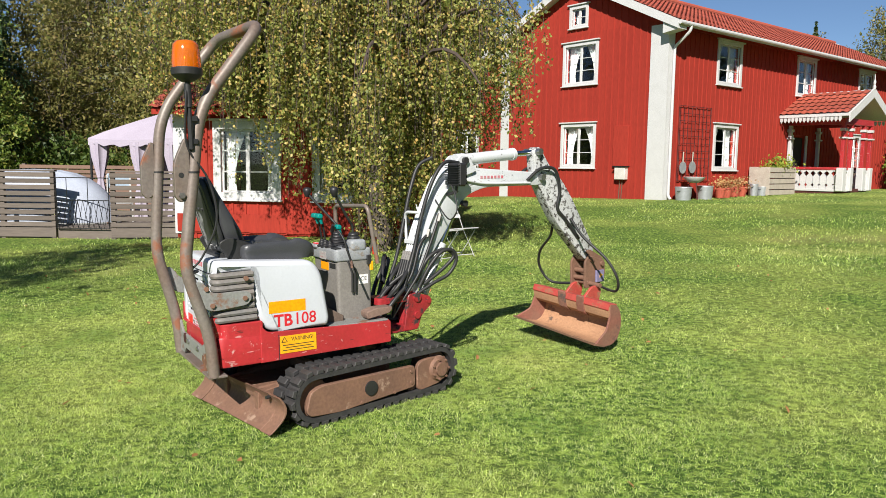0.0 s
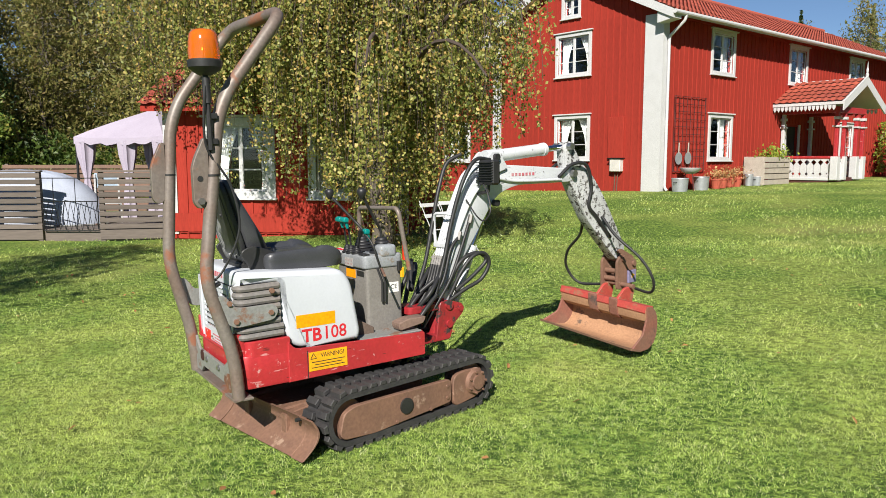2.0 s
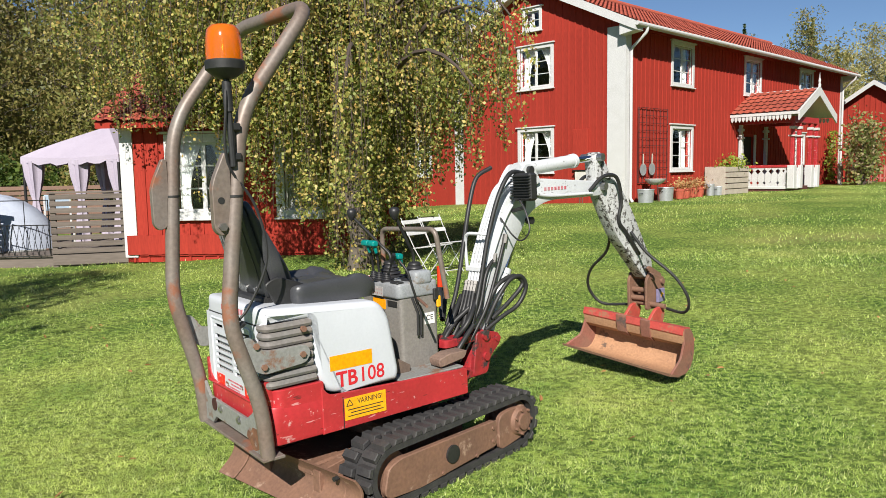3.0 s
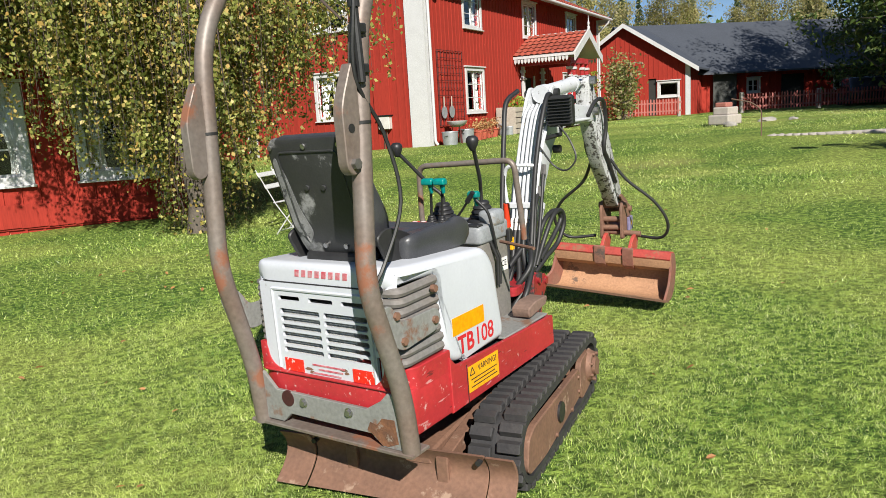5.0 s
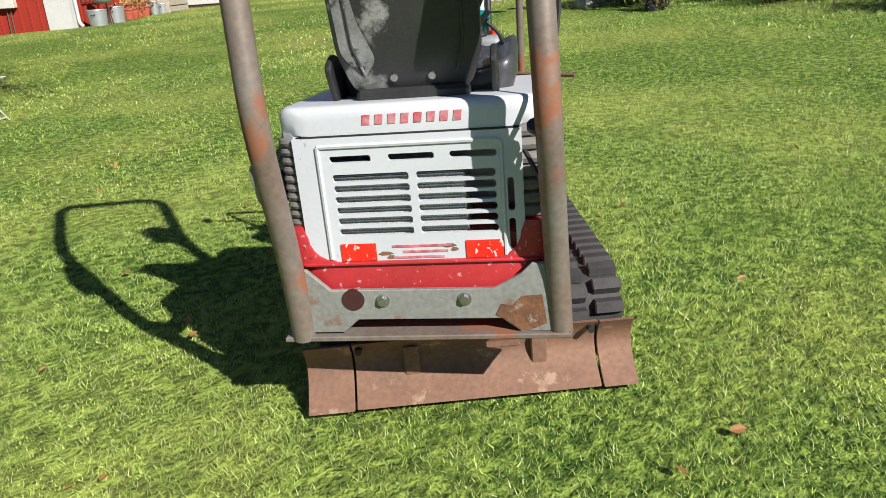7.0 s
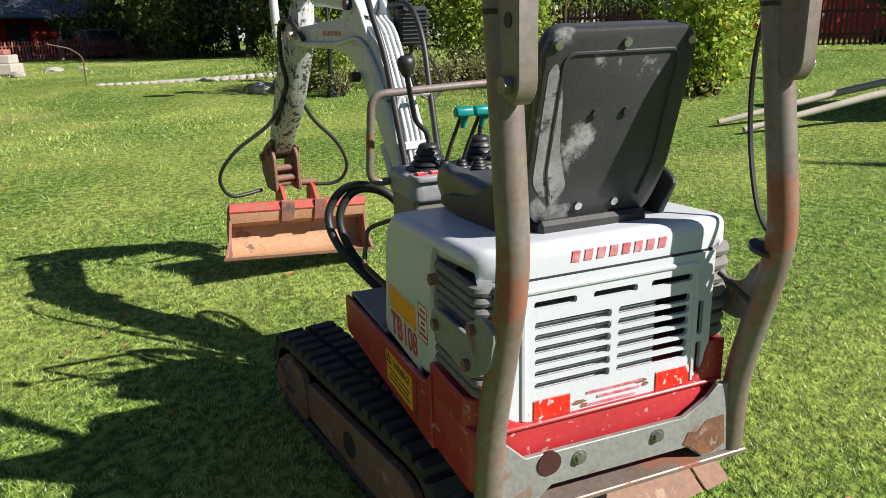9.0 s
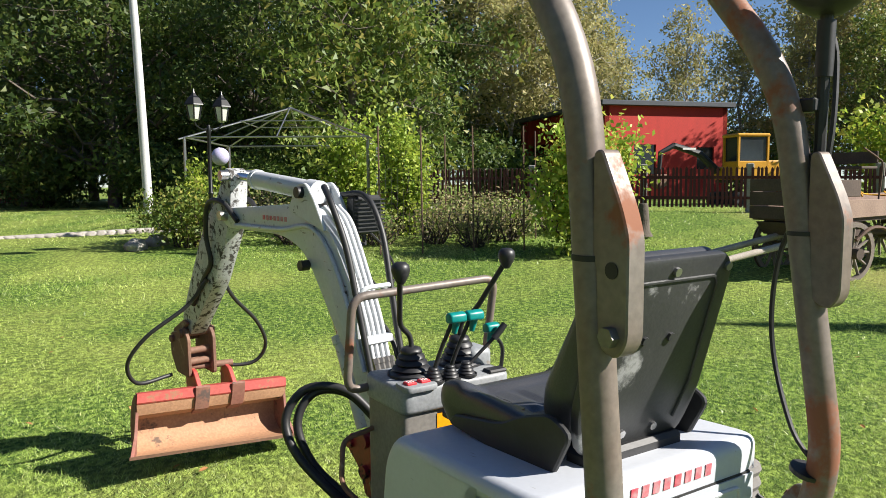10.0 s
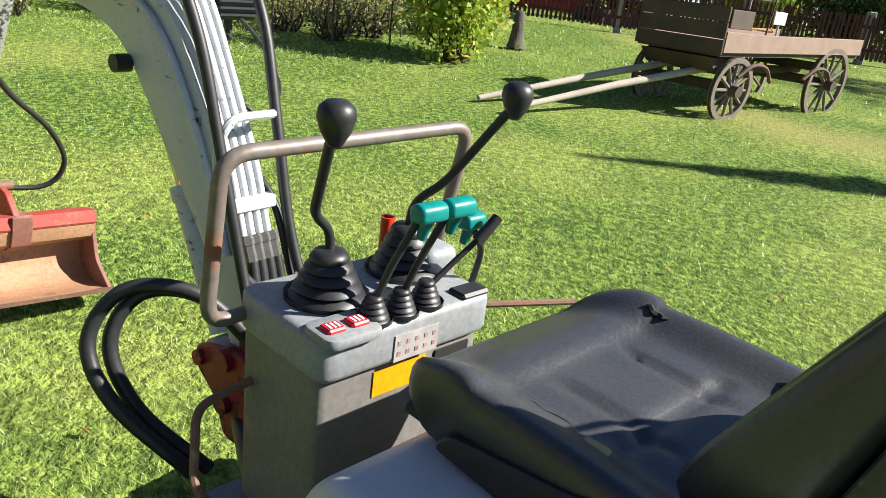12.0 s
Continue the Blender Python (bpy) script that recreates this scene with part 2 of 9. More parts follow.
M_GREASE = material("greasy_dark_red_casting", (0.36, 0.024, 0.03), 0.4, alt=(0.06, 0.02, 0.02), scale=9, fine=50, bump=0.3, rust=(0.035, 0.026, 0.024), rust_amount=0.26, rust_scale=16)
M_TEAL = material("teal_plastic_grip", (0.0, 0.22, 0.2), 0.35, bump=0)
M_ORANGE = material("orange_sticker", (0.85, 0.32, 0.0), 0.45, scale=10, amount=0.2, bump=0)
M_YELLOW = material("yellow_warning_sticker", (0.78, 0.38, 0.01), 0.45, scale=10, amount=0.3, bump=0)
M_REDPRINT = material("red_print", (0.55, 0.02, 0.03), 0.45, scale=40, amount=0.4, bump=0)
M_REFLECT = material("red_reflector_tape", (0.75, 0.02, 0.012), 0.35, scale=12, alt=(0.6, 0.05, 0.03), bump=0, rust=(0.6, 0.55, 0.5), rust_amount=0.0, rust_scale=18, scratch=(((0.65, 0.6, 0.58), 0.6),))
M_BLACKPRINT = material("black_print", (0.02, 0.02, 0.02), 0.6, bump=0)
M_WHITESTICK = material("white_sticker", (0.75, 0.74, 0.72), 0.5, scale=12, amount=0.4, bump=0)
M_STEEL = material("bare_steel", (0.42, 0.42, 0.42), 0.35, metal=0.9, scale=15, bump=0.1)
M_CHROME = material("chrome_rod", (0.7, 0.7, 0.72), 0.12, metal=1.0, bump=0)
M_YELLOWMACH = material("yellow_machine_paint", (0.62, 0.3, 0.015), 0.45, scale=5, bump=0.05)
M_AMBER = bpy.data.materials.new("amber_lens")
M_AMBER.use_nodes = True
_b = M_AMBER.node_tree.nodes["Principled BSDF"]
_b.inputs["Base Color"].default_value = (0.95, 0.22, 0.01, 1)
_b.inputs["Roughness"].default_value, _b.inputs["Transmission Weight"].default_value = 0.12, 0.55
_b.inputs["Coat Weight"].default_value = 0.4

# ---- helpers of this scene ----


def link(name, me, mat, parent=None, label=""):
    ob = new(name, me)
    if mat and not me.materials:
        me.materials.append(mat)
    if parent is not None:
        ob.parent = parent
    if label:
        ob["label"] = label
    return ob


def part(name, bm, mat, parent, label="", smooth=0):
    """Links a bmesh as one mesh object under a thing or a part. smooth: degrees below which edges are shaded soft."""
    me = bpy.data.meshes.new(name)
    bmesh.ops.recalc_face_normals(bm, faces=bm.faces)
    if smooth:
        for f in bm.faces:
            f.smooth = True
        for e in bm.edges:
            if len(e.link_faces) == 2 and e.calc_face_angle(0) > radians(smooth):
                e.smooth = False
    bm.to_mesh(me)
    bm.free()
    return link(name, me, mat, parent, label)


def thing(name, m, label, category, group="", kind=""):
    ob = new(name)
    ob.matrix_world = m
    ob.empty_display_size = 0.2
    return tagged(ob, label, category, group, kind)


def B0():
    return bmesh.new()


def box(bm, c, s, bev=0.0, m=None, seg=1):
    r = bmesh.ops.create_cube(bm, size=1)
    vs = r["verts"]
    bmesh.ops.transform(bm, matrix=Matrix.Translation(c) @ Matrix.Diagonal((*s, 1)), verts=vs)
    if bev:
        es = list({e for v in vs for e in v.link_edges})
        r2 = bmesh.ops.bevel(bm, geom=es, offset=min(bev, min(s) * 0.48), segments=seg, affect="EDGES", profile=0.5)
        vs = list(set(r2["verts"]) | {v for f in r2["faces"] for v in f.verts} | {v for v in vs if v.is_valid})
    if m is not None:
        bmesh.ops.transform(bm, matrix=m, verts=vs)
    return vs


def cyl(bm, a, b, r, r2=None, n=14, caps=True):
    a, b = Vector(a), Vector(b)
    d = b - a
    q = Vector((0, 0, 1)).rotation_difference(d.normalized()).to_matrix().to_4x4()
    return bmesh.ops.create_cone(bm, cap_ends=caps, segments=n, radius1=r, radius2=r if r2 is None else r2, depth=d.length,
                                 matrix=Matrix.Translation((a + b) / 2) @ q)["verts"]


def ball(bm, c, r, s=(1, 1, 1), u=14, v=9):
    return bmesh.ops.create_uvsphere(bm, u_segments=u, v_segments=v, radius=r, matrix=Matrix.Translation(c) @ Matrix.Diagonal((*s, 1)))["verts"]


def prism(bm, outline, lo, hi, axis="x", bev=0.0, seg=1):
    """A solid with the 2D outline, from lo to hi along the axis. x: outline is (y, z); y: (x, z); z: (x, y)."""
    def at(p, k):
        return {"x": (k, p[0], p[1]), "y": (p[0], k, p[1]), "z": (p[0], p[1], k)}[axis]
    lo_v = [bm.verts.new(at(p, lo)) for p in outline]
    hi_v = [bm.verts.new(at(p, hi)) for p in outline]
    n = len(outline)
    fs = [bm.faces.new(lo_v[::-1]), bm.faces.new(hi_v)]
    for i in range(n):
        fs.append(bm.faces.new((lo_v[i], lo_v[(i + 1) % n], hi_v[(i + 1) % n], hi_v[i])))
    bmesh.ops.recalc_face_normals(bm, faces=fs)
    vs = lo_v + hi_v
    if bev:
        rim = [e for f in fs[:2] for e in f.edges]
        r2 = bmesh.ops.bevel(bm, geom=list(set(rim)), offset=bev, segments=seg, affect="EDGES", profile=0.5)
        vs = list({v for f in r2["faces"] for v in f.verts} | {v for v in vs if v.is_valid})
    return vs


def rounded(pts, r, steps=5, closed=True):
    """Rounds the corners of a 2D or 3D polyline."""
    out, n = [], len(pts)
    P = [Vector(p) for p in pts]
    for i in range(n):
        if not closed and i in (0, n - 1):
            out.append(P[i])
            continue
        a, b, c = P[i - 1], P[i], P[(i + 1) % n]
        rr = r[i] if isinstance(r, (list, tuple)) else r
        k = min(rr, (a - b).length * 0.49, (c - b).length * 0.49)
        if k <= 1e-5:
            out.append(b)
            continue
        p0, p2 = b + (a - b).normalized() * k, b + (c - b).normalized() * k
        for j in range(steps + 1):
            t = j / steps
            out.append(p0 * (1 - t) ** 2 + b * 2 * t * (1 - t) + p2 * t * t)
    return [tuple(p) for p in out]


def tube(bm, pts, r, n=10, caps=True, flat=1.0):
    """A round tube along a polyline; r may be a list."""
    P = [Vector(p) for p in pts]
    prev, rings = None, []
    for i, p in enumerate(P):
        t = (P[min(i + 1, len(P) - 1)] - P[max(i - 1, 0)]).normalized()
        if prev is None:
            u = t.orthogonal().normalized()
        else:
            u = (prev - t * prev.dot(t)).normalized()
        prev = u
        v = t.cross(u)
        rr = r[i] if isinstance(r, (list, tuple)) else r
        rings.append([bm.verts.new(p + (u * math.cos(a) + v * math.sin(a) * flat) * rr) for a in (2 * math.pi * k / n for k in range(n))])
    for a, b in zip(rings, rings[1:]):
        for k in range(n):
            bm.faces.new((a[k], a[(k + 1) % n], b[(k + 1) % n], b[k]))
    if caps:
        bm.faces.new(rings[0][::-1]), bm.faces.new(rings[-1])


def spline(pts, k=8):
    """A smooth curve through the points (Catmull-Rom)."""
    P = [Vector(p) for p in pts]
    P = [P[0] * 2 - P[1]] + P + [P[-1] * 2 - P[-2]]
    out = []
    for i in range(1, len(P) - 2):
        a, b, c, d = P[i - 1:i + 3]
        for j in range(k):
            t = j / k
            out.append(0.5 * (2 * b + (c - a) * t + (2 * a - 5 * b + 4 * c - d) * t * t + (3 * b - a - 3 * c + d) * t ** 3))
    return out + [P[-2]]


def lathe(bm, prof, c=(0, 0, 0), n=18, m=None):
    """A turned body; prof: (radius, z)."""
    rings = []
    vs = []
    for r, z in prof:
        ring = [bm.verts.new((c[0] + r * math.cos(2 * math.pi * k / n), c[1] + r * math.sin(2 * math.pi * k / n), c[2] + z)) for k in range(n)]
        rings.append(ring)
        vs += ring
    for a, b in zip(rings, rings[1:]):
        for k in range(n):
            bm.faces.new((a[k], a[(k + 1) % n], b[(k + 1) % n], b[k]))
    bm.faces.new(rings[0][::-1]), bm.faces.new(rings[-1])
    if m is not None:
        bmesh.ops.transform(bm, matrix=m, verts=vs)


def text(name, words, size, m, mat, parent, depth=0.0006, label="", bold=0.0, width=0.0):
    """Flat lettering in the built-in font, centred on m, as a mesh. width: squeezes it to that many metres."""
    cu = bpy.data.curves.new(name, "FONT")
    cu.body, cu.size, cu.extrude, cu.align_x, cu.align_y, cu.offset, cu.resolution_u = words, size, depth, "CENTER", "CENTER", bold, 3
    ob = bpy.data.objects.new(name, cu)
    me = bpy.data.meshes.new_from_object(ob)
    bpy.data.objects.remove(ob)
    if width:
        xs = [v.co.x for v in me.vertices]
        m = m @ Matrix.Diagonal((width / (max(xs) - min(xs)), 1, 1, 1))
    me.transform(m)
    return link(name, me, mat, parent, label)


def smooth01(a, b, v):
    t = min(1.0, max(0.0, (v - a) / (b - a)))
    return t * t * (3 - 2 * t)


def ground_z(x, y):
    """The height of the ground: level round the machine, rising to the fence and the house."""
    z = 0.6 * smooth01(4, 17, x) * (1 - 0.85 * smooth01(11, 24, y)) + 0.3 * smooth01(13, 24, y) * smooth01(-6, 4, x)
    return z + math.tan(SLOPE) * 12 * math.tanh((x + 0.8) / 12 * (1 + ((x + 0.8) / 14) ** 2 / 3))


def np_mesh(name, verts, faces, mat, parent=None, label="", smooth=False):
    """A mesh from arrays: verts (n, 3), faces (m, k)."""
    me = bpy.data.meshes.new(name)
    k = faces.shape[1]
    me.vertices.add(len(verts)), me.loops.add(faces.size), me.polygons.add(len(faces))
    me.vertices.foreach_set("co", np.ascontiguousarray(verts, dtype=np.float32).ravel())
    me.loops.foreach_set("vertex_index", np.ascontiguousarray(faces, dtype=np.int32).ravel())
    me.polygons.foreach_set("loop_start", np.arange(0, faces.size, k, dtype=np.int32))
    me.polygons.foreach_set("loop_total", np.full(len(faces), k, dtype=np.int32))
    me.update(calc_edges=True)
    if smooth:
        me.polygons.foreach_set("use_smooth", np.ones(len(faces), dtype=bool))
    return link(name, me, mat, parent, label)

# ---- ground ----


def ground_material():
    m = bpy.data.materials.new("mown_lawn")
    m.use_nodes = True
    nt = m.node_tree
    b = nt.nodes["Principled BSDF"]
    tc = nt.nodes.new("ShaderNodeTexCoord").outputs["Object"]
    cols = []
    for sc, c0, c1, lo, hi in ((0.5, (0.1, 0.19, 0.03), (0.33, 0.38, 0.09), 0.42, 0.62), (20.0, (0.02, 0.045, 0.009), (0.33, 0.44, 0.085), 0.43, 0.63)):
        n = nt.nodes.new("ShaderNodeTexNoise")
        n.inputs["Scale"].default_value, n.inputs["Detail"].default_value = sc, 8
        nt.links.new(tc, n.inputs["Vector"])
        r = nt.nodes.new("ShaderNodeMapRange")
        r.inputs[1].default_value, r.inputs[2].default_value = lo, hi
        nt.links.new(n.outputs["Fac"], r.inputs[0])
        x = nt.nodes.new("ShaderNodeMix")
        x.data_type = "RGBA"
        x.inputs[6].default_value, x.inputs[7].default_value = (*c0, 1), (*c1, 1)
        nt.links.new(r.outputs[0], x.inputs[0])
        cols.append((x.outputs[2], n.outputs["Fac"]))
    mx = nt.nodes.new("ShaderNodeMix")
    mx.data_type = "RGBA"
    mx.inputs[0].default_value = 0.58
    nt.links.new(cols[0][0], mx.inputs[6]), nt.links.new(cols[1][0], mx.inputs[7])
    # dry, worn patches
    d = nt.nodes.new("ShaderNodeTexNoise")
    d.inputs["Scale"].default_value, d.inputs["Detail"].default_value = 0.22, 5
    nt.links.new(tc, d.inputs["Vector"])
    dr = nt.nodes.new("ShaderNodeMapRange")
    dr.inputs[1].default_value, dr.inputs[2].default_value, dr.inputs[4].default_value = 0.58, 0.72, 0.55
    nt.links.new(d.outputs["Fac"], dr.inputs[0])
    m2 = nt.nodes.new("ShaderNodeMix")
    m2.data_type = "RGBA"
    nt.links.new(dr.outputs[0], m2.inputs[0]), nt.links.new(mx.outputs[2], m2.inputs[6])
    m2.inputs[7].default_value = (0.33, 0.29, 0.11, 1)
    nt.links.new(m2.outputs[2], b.inputs["Base Color"])
    b.inputs["Roughness"].default_value, b.inputs["Specular IOR Level"].default_value = 0.9, 0.15
    f = nt.nodes.new("ShaderNodeTexNoise")
    f.inputs["Scale"].default_value, f.inputs["Detail"].default_value = 45, 5
    nt.links.new(tc, f.inputs["Vector"])
    bp = nt.nodes.new("ShaderNodeBump")
    bp.inputs["Strength"].default_value, bp.inputs["Distance"].default_value = 0.9, 0.04
    nt.links.new(f.outputs["Fac"], bp.inputs["Height"])
    nt.links.new(bp.outputs[0], b.inputs["Normal"])
    return m


M_LAWN = ground_material()


def make_ground():
    xs = np.concatenate([[-900, -400, -200, -120, -80, -60, -50], np.arange(-44, 60, 1.0), [64, 80, 100, 140, 200, 400, 900]])
    ys = np.concatenate([[-900, -400, -200, -120, -80, -60, -50], np.arange(-40, 70, 1.0), [74, 90, 120, 160, 220, 400, 900]])
    v = np.array([(x, y, ground_z(x, y) + 0.035 * math.sin(x * 0.9 + 1.3 * math.sin(y * 0.5)) * math.sin(y * 0.7) * smooth01(5, 12, math.hypot(x + 1, y - 5))) for y in ys for x in xs])
    nx = len(xs)
    i = np.arange(len(ys) - 1)[:, None] * nx + np.arange(nx - 1)[None]
    f = np.stack([i, i + 1, i + 1 + nx, i + nx], -1).reshape(-1, 4)
    ob = np_mesh("ground", v, f, M_LAWN, smooth=True)
    return tagged(ob, "wide mown green lawn with dry yellowish patches", "lawn", kind="structure")


make_ground()

# ---- buildings ----
BATTEN = {}


def batten_mesh(length, w=0.055, d=0.022):
    k = round(length, 2)
    if k not in BATTEN:
        me = bpy.data.meshes.new("batten")
        bm = B0()
        prism(bm, [(-w / 2, 0), (w / 2, 0), (w / 2 - 0.006, -d), (-w / 2 + 0.006, -d)], 0, k, "z")
        bm.to_mesh(me)
        bm.free()
        me.materials.append(M_RED)
        BATTEN[k] = me
    return BATTEN[k]


def wall(parent, name, m, length, z0, z1, openings, thick=0.2, peak=None, mat=None, battens=0.0, label=""):
    """A wall along local x with its outside at y = 0 facing -y; openings: (x0, x1, z0, z1). peak: height of a gable over z1."""
    bm = B0()
    cuts = sorted({0, length, *[o[0] for o in openings], *[o[1] for o in openings]})
    for a, b in zip(cuts, cuts[1:]):
        hs, z = sorted(o[2:] for o in openings if o[0] <= a and o[1] >= b), z0
        for lo, hi in hs + [(z1, z1)]:
            if lo - z > 0.01:
                box(bm, ((a + b) / 2, thick / 2, (z + lo) / 2), (b - a, thick, lo - z))
            z = hi
    if peak:
        prism(bm, [(0, z1), (length, z1), (length / 2, z1 + peak)], 0, thick, "y")
    bmesh.ops.remove_doubles(bm, verts=bm.verts, dist=0.0005)
    bmesh.ops.transform(bm, matrix=m, verts=bm.verts)
    w = part(name, bm, mat or M_RED, parent, label)
    if battens:
        x, i = battens / 2, 0
        while x < length:
            top = z1 + (peak * (1 - abs(2 * x / length - 1)) - 0.05 if peak else 0)
            z = z0
            for lo, hi in sorted((o[2] - 0.1, o[3] + 0.1) for o in openings if o[0] - 0.1 < x < o[1] + 0.1) + [(top, top)]:
                if lo - z > 0.08:
                    b = link("batten", batten_mesh(lo - z), None, w)
                    b.matrix_local = m @ Matrix.Translation((x, 0, z))
                z = hi
            x += battens
    return w


def window(parent, m, w, h, cols=2, rows=3, curtain=True, trim=0.12, label="", grid=0.022):
    """A white casement window, its outer sill line at local z = 0, x centred, outside towards -y."""
    bm = B0()
    for x in (-w / 2 + trim / 2, w / 2 - trim / 2):
        box(bm, (x, -0.02, h / 2), (trim, 0.05, h), 0.006)
    box(bm, (0, -0.022, h - trim / 2), (w - 2 * trim, 0.05, trim), 0.006)
    box(bm, (0, -0.022, trim / 2), (w - 2 * trim, 0.05, trim), 0.006)
    bmesh.ops.transform(bm, matrix=m, verts=bm.verts)
    win = part("window", bm, M_WHITE, parent, label or "white-framed casement window with small panes")
    bm = B0()
    box(bm, (0, -0.045, h + 0.03), (w + 0.12, 0.11, 0.045), 0.006)
    bmesh.ops.transform(bm, matrix=m, verts=bm.verts)
    part("window_head", bm, M_WHITE, win)
    bm = B0()
    box(bm, (0, -0.05, 0.01), (w + 0.06, 0.1, 0.035), 0.006)
    bmesh.ops.transform(bm, matrix=m, verts=bm.verts)
    part("window_sill", bm, M_WHITE, win)
    iw, ih = w - 2 * trim, h - 2 * trim
    bm = B0()
    sw = iw / cols
    for c in range(cols):
        x0 = -iw / 2 + c * sw
        for x in (x0 + 0.022, x0 + sw - 0.022):
            box(bm, (x, 0.045, h / 2), (0.044, 0.04, ih))
        for z in (trim + 0.022, h - trim - 0.022):
            box(bm, (x0 + sw / 2, 0.045, z), (sw - 0.09, 0.038, 0.044))
        for r in range(1, rows):
            box(bm, (x0 + sw / 2, 0.045, trim + ih * r / rows), (sw - 0.09, 0.03, grid))
    bmesh.ops.transform(bm, matrix=m, verts=bm.verts)
    part("sash", bm, M_WHITE, win)
    for c in range(cols):
        for r in range(rows):
            bm = B0()
            box(bm, (-iw / 2 + (c + 0.5) * sw, 0.05, trim + ih * (r + 0.5) / rows), (sw - 0.06, 0.004, ih / rows - 0.01))
            bmesh.ops.transform(bm, matrix=m, verts=bm.verts)
            part("pane", bm, M_GLASS, win).visible_shadow = False
    if curtain:
        for s in (-1, 1):
            n = 14
            v, f = [], []
            for j in range(9):
                z = h - trim - ih * j / 8
                wid = iw * (0.42 - 0.26 * math.sin(math.pi * min(1, j / 8 * 0.62)) + 0.03 * j / 8)
                for i in range(n + 1):
                    v.append(m @ Vector((s * (iw / 2 - wid * i / n), 0.22 + 0.02 * math.sin(i * 2.2 + j * 0.3), z)))
            for j in range(8):
                for i in range(n):
                    a = j * (n + 1) + i
                    f.append((a, a + 1, a + n + 2, a + n + 1))
            np_mesh("curtain", np.array(v), np.array(f), M_CURTAIN, win)
    return win


def tile_roof(parent, m, length, slope_len, pitch, mat, name="roof_tiles", row=0.34, wave=0.24):
    """Rows of pantiles as one sheet: x along the eave, running up the slope from y = 0, z = 0."""
    rows, nx = int(slope_len / row), int(length / wave) * 4
    v, f = [], []
    for r in range(rows):
        for k, (u, lift) in enumerate(((r * row, 0.028), ((r + 1) * row, 0.0))):
            for i in range(nx + 1):
                x = length * i / nx
                h = 0.024 + 0.022 * math.sin(2 * math.pi * i / 4 + 0.6) + lift
                v.append((x, u * math.cos(pitch) - h * math.sin(pitch), u * math.sin(pitch) + h * math.cos(pitch)))
        a = r * 2 * (nx + 1)
        for i in range(nx):
            f.append((a + i, a + i + 1, a + nx + 2 + i, a + nx + 1 + i))
    v = np.array([m @ Vector(p) for p in v])
    ob = np_mesh(name, v, np.array(f), mat, parent, "", True)
    ob["kind"] = "stuff"
    return ob


def frames(L, W):
    """The four walls' own frames, for a house whose front runs along local x at y = 0."""
    return {"front": Matrix.Identity(4), "west": pose(0, W, 0, 0, 0, -90), "east": pose(L, 0, 0, 0, 0, 90), "back": pose(L, W, 0, 0, 0, 180)}


def roof_boards(parent, L, W, eave, rise, over_e, over_g, thick=0.12, mat=None):
    """The roof's solid deck: two slabs meeting at the ridge."""
    out = []
    for s in (0, 1):
        bm = B0()
        k = rise / (W / 2)
        y0, z0 = -over_e, eave - over_e * k
        prof = [(y0, z0), (W / 2, eave + rise), (W / 2, eave + rise + thick), (y0, z0 + thick)]
        if s:
            prof = [(W - y, z) for y, z in prof]
        prism(bm, prof, -over_g, L + over_g, "x")
        out.append(part("roof", bm, mat or M_WHITE, parent))
    return out


